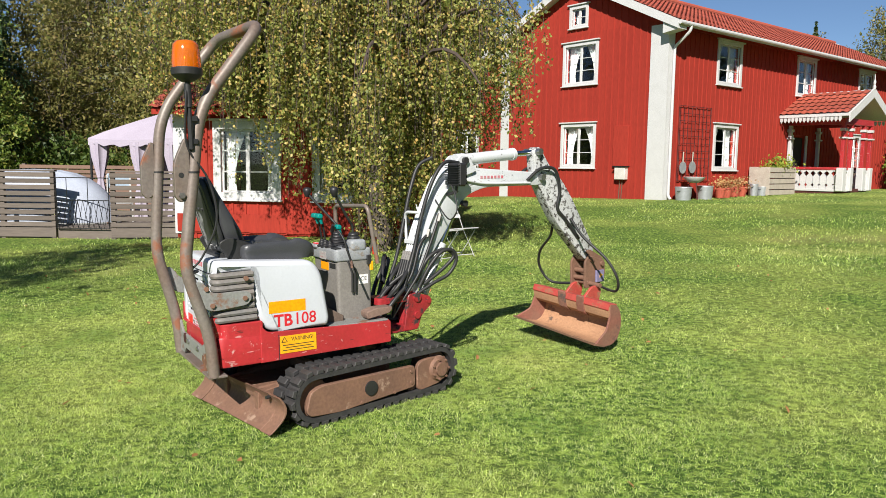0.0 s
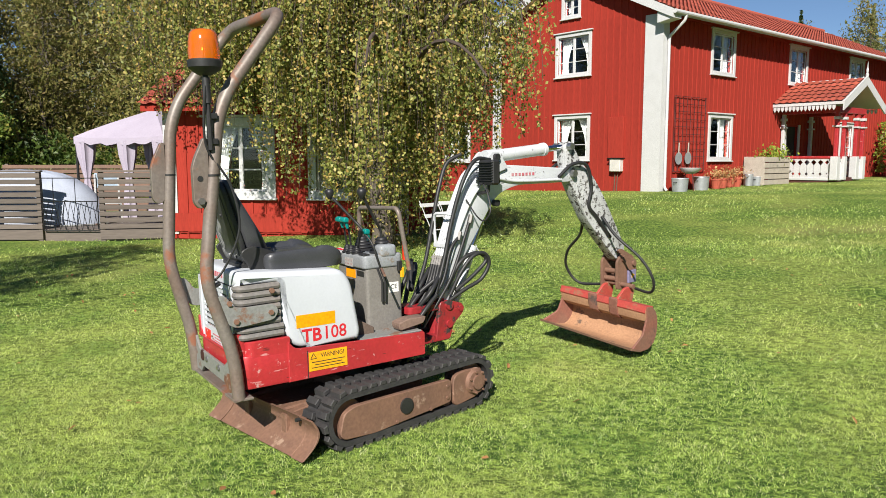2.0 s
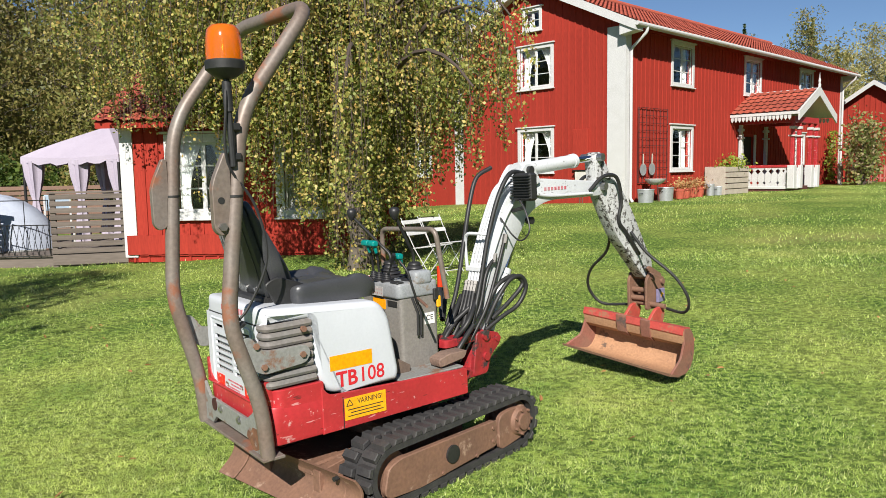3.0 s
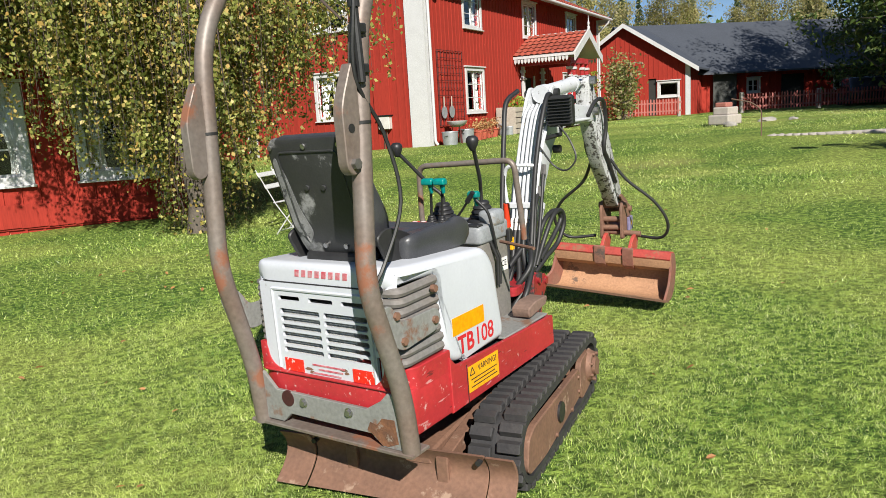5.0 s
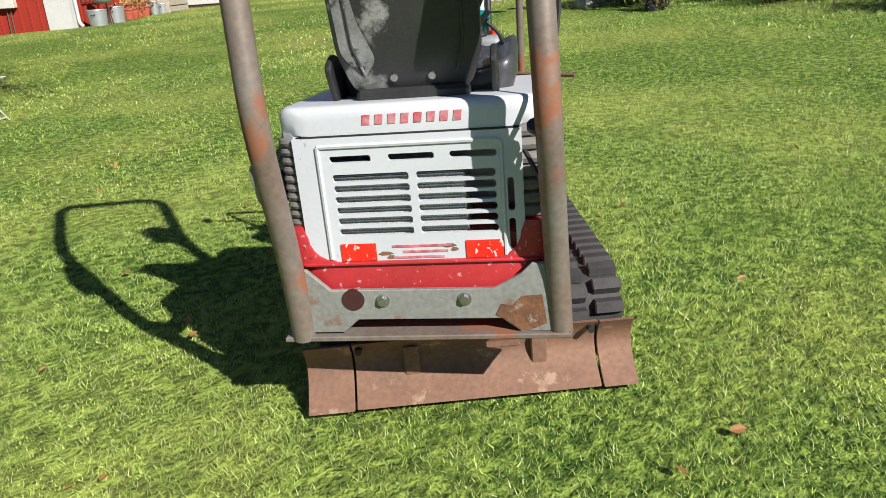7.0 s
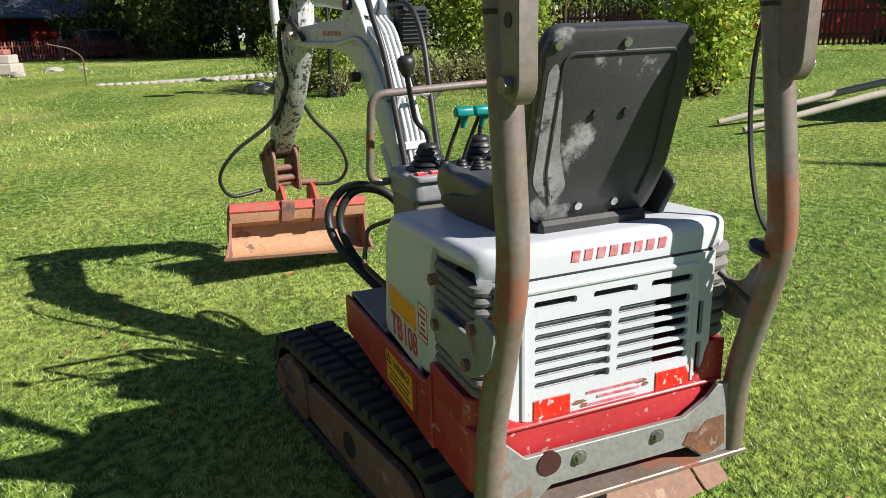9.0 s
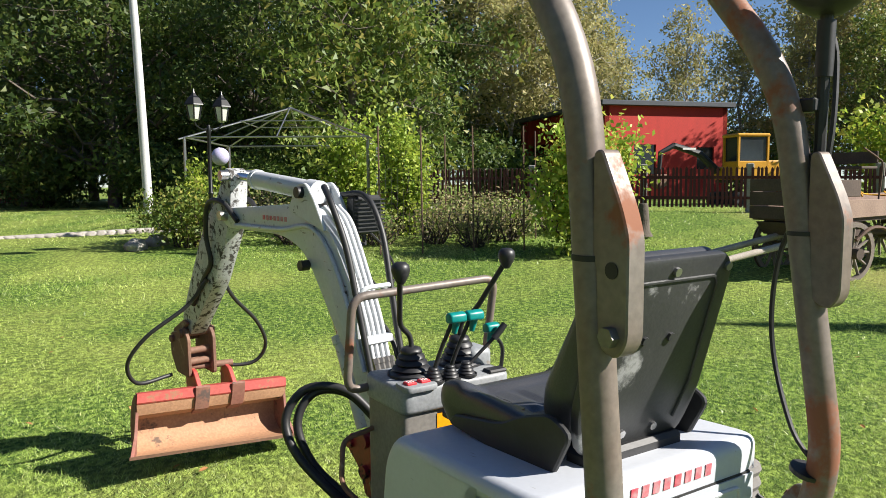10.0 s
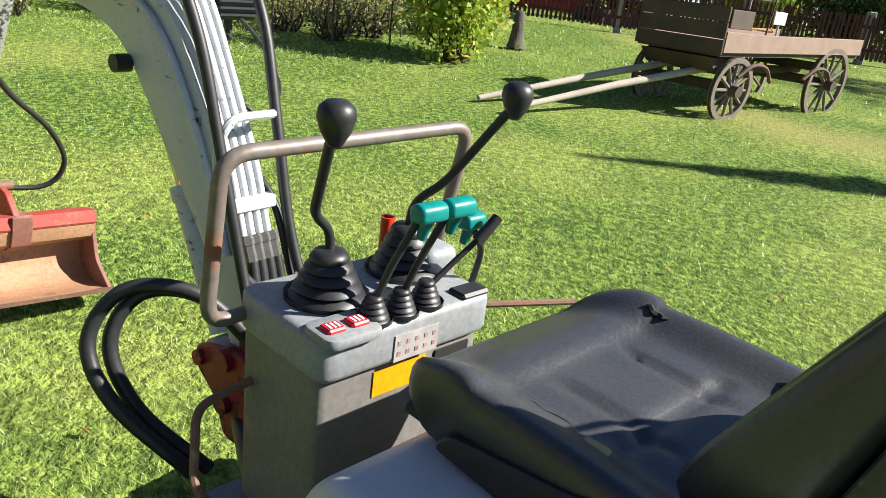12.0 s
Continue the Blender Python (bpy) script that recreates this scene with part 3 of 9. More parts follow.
def main_house():
    m = Matrix.Translation((5.942, 24.32, 0.253)) @ Matrix.Rotation(radians(42.4), 4, "Z")
    h = thing("house", m, "two-storey red wooden farmhouse with white corners and tiled roof", "house")
    L, W, z0, ev, rise = 19.6, 7.4, -0.1, 5.84, 1.75
    fr = frames(L, W)
    wins = [(3.61, 4.05, 1.58, 1.5), (9.27, 4.05, 1.58, 1.5), (14.9, 4.05, 1.58, 1.5), (3.61, 1.16, 1.58, 1.6), (14.2, 1.16, 1.4, 1.6)]
    doors = [(8.5, 9.5, 0.35, 2.5)]
    tr = 0.1
    ops = [(x - w / 2 + tr, x + w / 2 - tr, z + tr, z + hh - tr) for x, z, w, hh in wins] + doors
    wall(h, "wall_front", fr["front"], L, z0, ev, ops, battens=0.27)
    for x, z, w, hh in wins:
        window(h, fr["front"] @ Matrix.Translation((x, 0, z)), w, hh)
    gw = [(W - 3.53, 1.18, 1.58, 1.58), (W - 3.53, 4.05, 1.58, 1.5), (W - 3.65, 6.02, 0.85, 0.8)]
    gops = [(x - w / 2 + tr, x + w / 2 - tr, z + tr, z + hh - tr) for x, z, w, hh in gw]
    wall(h, "wall_gable", fr["west"], W, z0, ev, gops[:2], peak=None, battens=0.0)
    bm = B0()
    # the gable's triangle, with the attic window let in
    zc, x0, x1 = ev, gops[2][0], gops[2][1]
    def top(x):
        return ev + rise * (1 - abs(2 * x / W - 1))
    prism(bm, [(0, zc), (x0, zc), (x0, top(x0))], 0, 0.2, "y")
    prism(bm, [(x1, zc), (W, zc), (x1, top(x1))], 0, 0.2, "y")
    prism(bm, [(x0, zc), (x1, zc), (x1, gops[2][2]), (x0, gops[2][2])], 0, 0.2, "y")
    prism(bm, [(x0, gops[2][3]), (x1, gops[2][3]), (x1, top(x1)), (W / 2, ev + rise), (x0, top(x0))], 0, 0.2, "y")
    bmesh.ops.transform(bm, matrix=fr["west"], verts=bm.verts)
    gt = part("gable_wall", bm, M_RED, h)
    x = 0.13
    while x < W:
        z = z0
        for lo, hi in sorted((o[2] - 0.1, o[3] + 0.1) for o in gops if o[0] - 0.1 < x < o[1] + 0.1) + [(top(x) - 0.08, 9)]:
            if lo - z > 0.08:
                link("batten", batten_mesh(lo - z), None, gt).matrix_local = fr["west"] @ Matrix.Translation((x, 0, z))
            z = hi
        x += 0.27
    for x, z, w, hh in gw:
        window(h, fr["west"] @ Matrix.Translation((x, 0, z)), w, hh, rows=3 if hh > 1 else 2)
    wall(h, "wall_east", fr["east"], W, z0, ev, [], peak=rise)
    wall(h, "wall_back", fr["back"], L, z0, ev, [])
    # added near-black floor and upright sheet: painted shade behind the windows
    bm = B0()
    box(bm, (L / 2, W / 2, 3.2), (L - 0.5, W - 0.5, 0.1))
    part("floor", bm, M_UNLIT, h)
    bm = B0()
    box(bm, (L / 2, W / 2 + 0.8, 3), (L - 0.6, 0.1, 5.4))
    part("dark_backing", bm, M_UNLIT, h)
    roof_boards(h, L, W, ev - 0.02, rise, 0.55, 0.38)
    k = math.atan2(rise, W / 2)
    sl = math.hypot(W / 2 + 0.6, (W / 2 + 0.6) * rise / (W / 2))
    for s in (0, 1):
        mm = Matrix.Translation((-0.4, -0.6, ev - 0.6 * rise / (W / 2) + 0.13)) if not s else Matrix.Translation((L + 0.4, W + 0.6, ev - 0.6 * rise / (W / 2) + 0.13)) @ Matrix.Rotation(math.pi, 4, "Z")
        tile_roof(h, mm, L + 0.8, sl, k, M_TILE)
    bm = B0()
    tube(bm, [(-0.42, W / 2, ev + rise + 0.17), (L + 0.42, W / 2, ev + rise + 0.17)], 0.1, 10)
    part("ridge_tiles", bm, M_TILE, h)
    # the rear slope runs on over a low wing
    k2 = rise / (W / 2)
    y_end = 11.4
    bm = B0()
    wz = ev - (y_end - W) * k2
    for a, b, lo, hi in ((W, 8.86, z0, 9.0), (8.86, 10.26, z0, 1.2), (8.86, 10.26, 2.56, 9.0), (10.26, y_end, z0, 9.0)):
        ta, tb = min(hi, ev - (a - W) * k2), min(hi, ev - (b - W) * k2)
        prism(bm, [(a, lo), (b, lo), (b, tb), (a, ta)], 0.0, 0.2, "x")
    part("wall_wing", bm, M_RED, h)
    window(h, pose(0, 9.56, 1.1, 0, 0, -90), 1.6, 1.56)
    bm = B0()
    prism(bm, [(W + 0.5, ev - 0.5 * k2 - 0.02), (y_end + 0.4, wz - 0.4 * k2 - 0.02), (y_end + 0.4, wz - 0.4 * k2 + 0.1), (W + 0.5, ev - 0.5 * k2 + 0.1)], -0.38, 6.0, "x")
    part("wing_roof", bm, M_TILE, h)
    bm = B0()
    prism(bm, [(W + 0.6, ev - 0.6 * k2 - 0.1), (y_end + 0.45, wz - 0.45 * k2 - 0.1), (y_end + 0.45, wz - 0.45 * k2 + 0.15), (W + 0.6, ev - 0.6 * k2 + 0.15)], -0.43, -0.385, "x")
    part("barge_board", bm, M_WHITE, h)
    # added near-black sheet, the shade seen through the wing's window
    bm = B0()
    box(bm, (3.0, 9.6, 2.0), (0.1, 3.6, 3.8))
    part("dark_backing", bm, M_UNLIT, h)
    # white corner boards, the near one broad
    for cx, cy, wx, wy in ((0, 0, 0.28, 0.62), (L, 0, 0.3, 0.3), (0, W, 0.3, 0.4)):
        bm = B0()
        sx, sy = (1 if cx == 0 else -1), (1 if cy == 0 else -1)
        prism(bm, [(cx - sx * 0.045, cy - sy * 0.045), (cx + sx * wx, cy - sy * 0.045), (cx + sx * wx, cy), (cx, cy), (cx, cy + sy * wy), (cx - sx * 0.045, cy + sy * wy)], z0, ev - 0.12, "z")
        part("corner_board", bm, M_WHITE, h)
    # barge boards with boxed ends
    for gx in (-0.4, L + 0.4):
        for s in (-1, 1):
            bm = B0()
            y0, y1 = W / 2 + s * (W / 2 + 0.6), W / 2
            za, zb = ev - 0.6 * rise / (W / 2) + 0.02, ev + rise + 0.06
            prism(bm, [(y0, za - 0.12), (y1, zb - 0.16), (y1, zb + 0.12), (y0, za + 0.14)], gx - 0.03, gx + 0.03, "x")
            part("barge_board", bm, M_WHITE, h)
            bm = B0()
            yo = W / 2 + s * (W / 2 + 0.02)
            prism(bm, [(y0, za - 0.12), (yo, za - 0.2), (yo, za + 0.2), (y0, za + 0.12)], gx + 0.03 * (1 if gx < 0 else -1), 0.02 if gx < 0 else L - 0.02, "x")
            part("eave_return", bm, M_WHITE, h)
    # gutters and downpipes
    gz = ev - 0.6 * rise / (W / 2) + 0.08
    bm = B0()
    tube(bm, [(-0.42, -0.66, gz), (L + 0.42, -0.66, gz)], 0.065, 10)
    part("gutter", bm, M_WHITE, h)
    for x in (0.18, L - 0.15):
        bm = B0()
        tube(bm, rounded([(x, -0.66, gz - 0.04), (x, -0.64, gz - 0.2), (x, -0.11, gz - 0.62), (x, -0.11, 0.35), (x, -0.2, 0.25)], 0.1, 4, False), 0.045, 10)
        part("downpipe", bm, M_WHITE, h)
    bm = B0()
    box(bm, (0, -0.28, ev - 0.18), (0.06, 0.5, 0.1))
    rafter = bpy.data.meshes.new("rafter_end")
    bm.to_mesh(rafter)
    bm.free()
    rafter.materials.append(M_RED)
    for i in range(75):
        link("rafter_end", rafter, None, h).matrix_local = Matrix.Translation((0.3 + i * (L - 0.6) / 74, 0, 0))
    # electric boards on the gable
    bm = B0()
    box(bm, (0, -0.05, 0), (0.62, 0.1, 1.35), 0.008, fr["west"] @ Matrix.Translation((W - 1.62, 0, 1.95)))
    part("shutter_cupboard", bm, M_RED, h, "shallow red wooden cupboard on the wall")
    bm = B0()
    box(bm, (0, -0.1, 0), (0.42, 0.2, 0.42), 0.015, fr["west"] @ Matrix.Translation((W - 1.55, 0, 1.05)))
    mb = part("meter_box", bm, material("grey_white_metal", (0.6, 0.58, 0.54), 0.5, bump=0.05), h, "pale metal meter box")
    bm = B0()
    for k in (-0.07, 0.03):
        tube(bm, [fr["west"] @ Vector((W - 1.55 + k, -0.06, 0.84)), fr["west"] @ Vector((W - 1.58 + k, -0.06, 0.2))], 0.018, 6)
    part("cable_pipe", bm, M_RUSTIRON, mb)
    bm = B0()
    box(bm, (0, -0.1, 0), (0.52, 0.28, 0.03), 0.0, fr["west"] @ Matrix.Translation((W - 1.55, 0, 1.28)))
    part("box_roof", bm, M_IRON, mb)
    # rose trellis by the corner
    bm = B0()
    tube(bm, [(0.7, -0.05, 0.85), (0.7, -0.05, 3.25), (2.55, -0.05, 3.25), (2.55, -0.05, 0.85), (0.7, -0.05, 0.85)], 0.01, 5)
    trellis = part("wire_trellis", bm, M_FENCE, h, "dark red wire trellis on the wall")
    for a, b in [((0.75 + i * 0.22, -0.06, 0.85), (0.75 + i * 0.22, -0.06, 3.25)) for i in range(9)] + [((0.7, -0.07, 0.85 + i * 0.24), (2.55, -0.07, 0.85 + i * 0.24)) for i in range(11)]:
        bm = B0()
        tube(bm, [a, b], 0.008, 5)
        part("wire", bm, M_FENCE, trellis)
    porch(h)
    return h


def porch(h):
    """The veranda: white balustrade, red posts, carved white gable, tiled roof."""
    x0, x1, out = 8.1, 10.45, 2.05
    zf = 0.55
    p = B0()
    box(p, ((x0 + x1) / 2, -out / 2, 0.27), (x1 - x0, out, 0.56))
    porch_ob = part("porch", p, M_FENCE, h, "open veranda with carved white balustrade and tiled gable roof")
    def rail(a, b, n):
        a, b = Vector(a), Vector(b)
        for z, t in ((0.5, 0.1), (1.3, 0.1)):
            bm = B0()
            d = (b - a)
            q = Matrix.Translation((a + b) / 2 + Vector((0, 0, z))) @ Matrix.Rotation(math.atan2(d.y, d.x), 4, "Z")
            box(bm, (0, 0, 0), (d.length, 0.08, t), 0.01, q)
            part("rail", bm, M_MRED if z > 1 else M_WHITE, porch_ob)
        for i in range(n):
            c = a + (b - a) * ((i + 0.5) / n)
            bm = B0()
            w = (b - a).length / n
            s = w * 0.47
            out_l = [(-s, 0.5), (-s, 0.62), (-s * 0.55, 0.68), (-s, 0.74), (-s, 1.0), (-s * 0.2, 1.12), (-s, 1.2), (-s, 1.28), (s, 1.28), (s, 1.2), (s * 0.2, 1.12), (s, 1.0), (s, 0.74), (s * 0.55, 0.68), (s, 0.62), (s, 0.5)]
            prism(bm, out_l, -0.012, 0.012, "y")
            d = b - a
            bmesh.ops.transform(bm, matrix=Matrix.Translation(c) @ Matrix.Rotation(math.atan2(d.y, d.x), 4, "Z"), verts=bm.verts)
            part("baluster", bm, M_WHITE, porch_ob)
    rail((x0, -0.05, 0), (x0, -out, 0), 8)
    rail((x0, -out, 0), (x0 + 0.62, -out, 0), 3)
    rail((x1 - 0.62, -out, 0), (x1, -out, 0), 3)
    rail((x1, -0.05, 0), (x1, -out, 0), 8)
    for px, py in ((x0, -out), (x0 + 0.62, -out), (x1 - 0.62, -out), (x1, -out), (x0, -0.1), (x1, -0.1)):
        bm = B0()
        box(bm, (px, py, 1.8), (0.13, 0.13, 2.6), 0.015)
        post = part("post", bm, M_MRED if py < -1 else M_WHITE, porch_ob)
        bm = B0()
        box(bm, (px, py, 2.42), (0.24, 0.24, 0.06), 0.01)
        part("capital", bm, M_WHITE, post)
        bm = B0()
        box(bm, (px, py, 2.72), (0.2, 0.2, 0.1), 0.01)
        part("upper_capital", bm, M_WHITE, post)
        if py < -1:
            bm = B0()
            box(bm, (px, py, 0.9), (0.26, 0.26, 0.86), 0.015)
            part("pedestal", bm, M_WHITE, post, "square white panelled pedestal")
    xm, wid, ev, ri = (x0 + x1) / 2, (x1 - x0) / 2 + 0.75, 3.16, 0.95
    for s in (-1, 1):
        bm = B0()
        prism(bm, [(xm, ev + ri), (xm + s * wid, ev), (xm + s * wid, ev + 0.09), (xm, ev + ri + 0.09)], -out - 0.45, 0.0, "y")
        rf = part("porch_roof", bm, M_WHITE, porch_ob)
        k, sl = math.atan2(ri, wid), math.hypot(ri, wid)
        mm = Matrix.Translation((xm + s * wid, -out - 0.45 if s > 0 else 0.0, ev + 0.1)) @ Matrix.Rotation(s * math.pi / 2, 4, "Z")
        tile_roof(rf, mm, out + 0.45, sl, k, M_TILE)
        bm = B0()
        prism(bm, [(xm, ev + ri - 0.2), (xm + s * wid, ev - 0.22), (xm + s * wid, ev + 0.1), (xm, ev + ri + 0.14)], -out - 0.5, -out - 0.45, "y")
        part("barge_board", bm, M_WHITE, porch_ob)
        for i in range(16):
            bm = B0()
            y = -0.1 - i * (out + 0.2) / 16
            prism(bm, [(y - 0.05, ev - 0.02), (y + 0.05, ev - 0.02), (y + 0.05, ev - 0.12), (y, ev - 0.2), (y - 0.05, ev - 0.12)], xm + s * wid - 0.03, xm + s * wid, "x")
            part("fretwork_tooth", bm, M_WHITE, porch_ob)
    bm = B0()
    box(bm, (xm, -out, 3.02), (x1 - x0 + 0.1, 0.16, 0.22), 0.01)
    box(bm, (x0, -out / 2, 3.02), (0.16, out, 0.22), 0.01)
    box(bm, (x1, -out / 2, 3.02), (0.16, out, 0.22), 0.01)
    part("beam", bm, M_MRED, porch_ob)
    bm = B0()
    lathe(bm, [(0.05, 0), (0.06, 0.1), (0.03, 0.14), (0.05, 0.24), (0.02, 0.34), (0.005, 0.55)], (xm, -out - 0.47, ev + ri + 0.1), 8)
    part("finial", bm, M_WHITE, porch_ob)
    # no door leaf: a near-black sheet painted as shade in the opening
    bm = B0()
    box(bm, (9.0, 0.12, 1.42), (0.98, 0.06, 2.14), 0.01)
    part("door", bm, M_UNLIT, porch_ob, "near-black sheet painted as the unlit open doorway behind the veranda")
    for x in (8.42, 9.58):
        bm = B0()
        box(bm, (x, -0.02, 1.45), (0.14, 0.06, 2.25), 0.006)
        part("door_frame", bm, M_WHITE, porch_ob)


main_house()


def cottage():
    """The one-storey red annex behind the birch."""
    m = Matrix.Translation((-6.313, 15.819, -0.02)) @ Matrix.Rotation(radians(-5.5), 4, "Z")
    h = thing("cottage", m, "single-storey red wooden cottage with white windows", "house")
    L, W, ev, rise = 5.0, 4.6, 2.75, 1.35
    fr = frames(L, W)
    wins = [(1.6, 0.72, 1.49, 1.66), (3.77, 0.72, 1.49, 1.66)]
    tr = 0.14
    ops = [(x - w / 2 + tr, x + w / 2 - tr, z + tr, z + hh - tr) for x, z, w, hh in wins]
    wall(h, "wall_front", fr["front"], L, -0.1, ev, ops, battens=0.28)
    for x, z, w, hh in wins:
        window(h, fr["front"] @ Matrix.Translation((x, 0, z)), w, hh, rows=3, trim=0.17, grid=0.03)
    wall(h, "wall_gable", fr["west"], W, -0.1, ev, [], peak=rise, battens=0.28)
    wall(h, "wall_east", fr["east"], W, -0.1, ev, [], peak=rise, battens=0.28)
    wall(h, "wall_back", fr["back"], L, -0.1, ev, [])
    # added near-black sheet that makes the cottage's room look unlit
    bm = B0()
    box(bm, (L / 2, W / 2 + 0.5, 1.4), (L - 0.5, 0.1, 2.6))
    part("dark_backing", bm, M_UNLIT, h)
    roof_boards(h, L, W, ev - 0.02, rise, 0.4, 0.3, mat=M_RED)
    k, sl = math.atan2(rise, W / 2), math.hypot(W / 2 + 0.45, (W / 2 + 0.45) * rise / (W / 2))
    for s in (0, 1):
        mm = Matrix.Translation((-0.32, -0.45, ev - 0.45 * rise / (W / 2) + 0.12)) if not s else Matrix.Translation((L + 0.32, W + 0.45, ev - 0.45 * rise / (W / 2) + 0.12)) @ Matrix.Rotation(math.pi, 4, "Z")
        tile_roof(h, mm, L + 0.64, sl, k, M_TILE)
    for cx, sx in ((0, 1), (L, -1)):
        bm = B0()
        prism(bm, [(cx - sx * 0.035, -0.035), (cx + sx * 0.22, -0.035), (cx + sx * 0.22, 0), (cx, 0), (cx, 0.22), (cx - sx * 0.035, 0.22)], 0.0, ev - 0.1, "z")
        part("corner_board", bm, M_WHITE, h)
    # skirt of short overlapping boards at the foot of the wall
    n = int(L / 0.135)
    bm = B0()
    prism(bm, [(-0.066, 0), (0.066, 0), (0.066, -0.018), (-0.066, -0.028)], 0, 0.38, "z")
    me = bpy.data.meshes.new("skirt_board")
    bm.to_mesh(me)
    bm.free()
    me.materials.append(M_RED)
    bm = B0()
    box(bm, (L / 2, -0.02, 0.2), (L - 0.5, 0.04, 0.36))
    sk = part("wall_skirt", bm, M_RED, h)
    for i in range(n):
        b = link("skirt_board", me, None, sk)
        b.matrix_local = Matrix.Translation((0.1 + i * 0.135, -0.045, 0.05 + 0.004 * (i % 3)))


cottage()


def barn():
    """The L-shaped barn: a gabled wing towards the lawn, a long wing behind the fence."""
    bx = Matrix.Translation((20.3, 40.85, 0.7)) @ Matrix.Rotation(radians(-49.4), 4, "Z")
    h = thing("barn", bx, "long red wooden barn with dark grey roof and white trim", "barn")
    W, L, ev, rise = 7.0, 14.0, 2.65, 2.3
    # gable wing: its gable is the front (x), running back along y
    ops = [(5.35, 6.35, 1.0, 1.75), (4.75, 5.2, 0.0, 2.0)]
    wall(h, "wall_gable", Matrix.Identity(4), W, -0.1, ev, ops, peak=rise, battens=0.26)
    wall(h, "wall_side", pose(W, 0, 0, 0, 0, 90), L, -0.1, ev, [], battens=0.5)
    wall(h, "wall_west", pose(0, L, 0, 0, 0, -90), L, -0.1, ev, [])
    window(h, Matrix.Translation((5.85, 0, 0.93)), 1.2, 0.9, cols=1, rows=1, curtain=False)
    # near-black sheet in the opening, its shade put into the colour
    bm = B0()
    box(bm, (4.97, 0.12, 1.0), (0.45, 0.06, 2.0))
    part("door", bm, M_UNLIT, h, "near-black sheet painted as an unlit open doorway")
    for s in (0, 1):
        bm = B0()
        k = rise / (W / 2)
        pr = [(-0.5, ev - 0.5 * k), (W / 2, ev + rise), (W / 2, ev + rise + 0.1), (-0.5, ev - 0.5 * k + 0.1)]
        pr = [(W - x, z) for x, z in pr] if s else pr
        prism(bm, pr, -0.4, L, "y")
        part("roof", bm, M_SLATE, h)
        bm = B0()
        pr = [(-0.52, ev - 0.5 * k - 0.12), (W / 2, ev + rise - 0.12), (W / 2, ev + rise + 0.12), (-0.52, ev - 0.5 * k + 0.12)]
        pr = [(W - x, z) for x, z in pr] if s else pr
        prism(bm, pr, -0.44, -0.4, "y")
        part("barge_board", bm, M_WHITE, h)
    bm = B0()
    box(bm, (W - 0.12, -0.02, 1.3), (0.26, 0.05, 2.7))
    part("corner_board", bm, M_WHITE, h)
    # long wing to the east
    L2, W2, ev2, rise2 = 16.0, 8.5, 2.6, 2.9
    g = bx.inverted() @ Matrix.Translation((26.9, 37.7, 0.5)) @ Matrix.Rotation(radians(-8), 4, "Z")
    ops2 = [(3.4, 4.1, 1.2, 1.9), (5.6, 7.2, 0, 2.1), (9.2, 10.1, 1.1, 2.1)]
    wall(h, "wall_long", g, L2, -0.1, ev2, ops2, battens=0.5)
    for x, z, w, hh in ((3.75, 1.1, 0.9, 0.9), (9.65, 1.0, 1.1, 1.2)):
        window(h, g @ Matrix.Translation((x, 0, z)), w, hh, rows=2, curtain=False)
    # near-black sheet for the unlit inside of the barn, not a door leaf
    bm = B0()
    box(bm, (6.4, 0.15, 1.05), (1.6, 0.06, 2.1), m=g)
    part("barn_doorway_black", bm, M_UNLIT, h, "near-black sheet painted as the unlit wide barn doorway")
    bm = B0()
    box(bm, (1.7, -0.3, 1.15), (1.5, 0.08, 2.3), 0.01, g)
    part("sliding_door", bm, material("grey_green_door", (0.06, 0.065, 0.06), 0.8), h, "dark grey sliding door standing open")
    for s in (0, 1):
        bm = B0()
        k = rise2 / (W2 / 2)
        pr = [(-0.9, ev2 - 0.5 * k), (W2 / 2, ev2 + rise2), (W2 / 2, ev2 + rise2 + 0.1), (-0.9, ev2 - 0.5 * k + 0.1)]
        pr = [(W2 - y, z) for y, z in pr] if s else pr
        prism(bm, pr, -3.0, L2 + 0.4, "x")
        bmesh.ops.transform(bm, matrix=g, verts=bm.verts)
        part("roof", bm, M_SLATE, h)
    wall(h, "wall_end", g @ pose(L2, 0, 0, 0, 0, 90), W2, -0.1, ev2, [], peak=rise2)
    # added near-black sheet, painted shade behind the long wing's windows
    bm = B0()
    box(bm, (L2 / 2, W2 - 1, 1.4), (L2, 0.1, 2.7), m=g)
    part("dark_backing", bm, M_UNLIT, h)


barn()


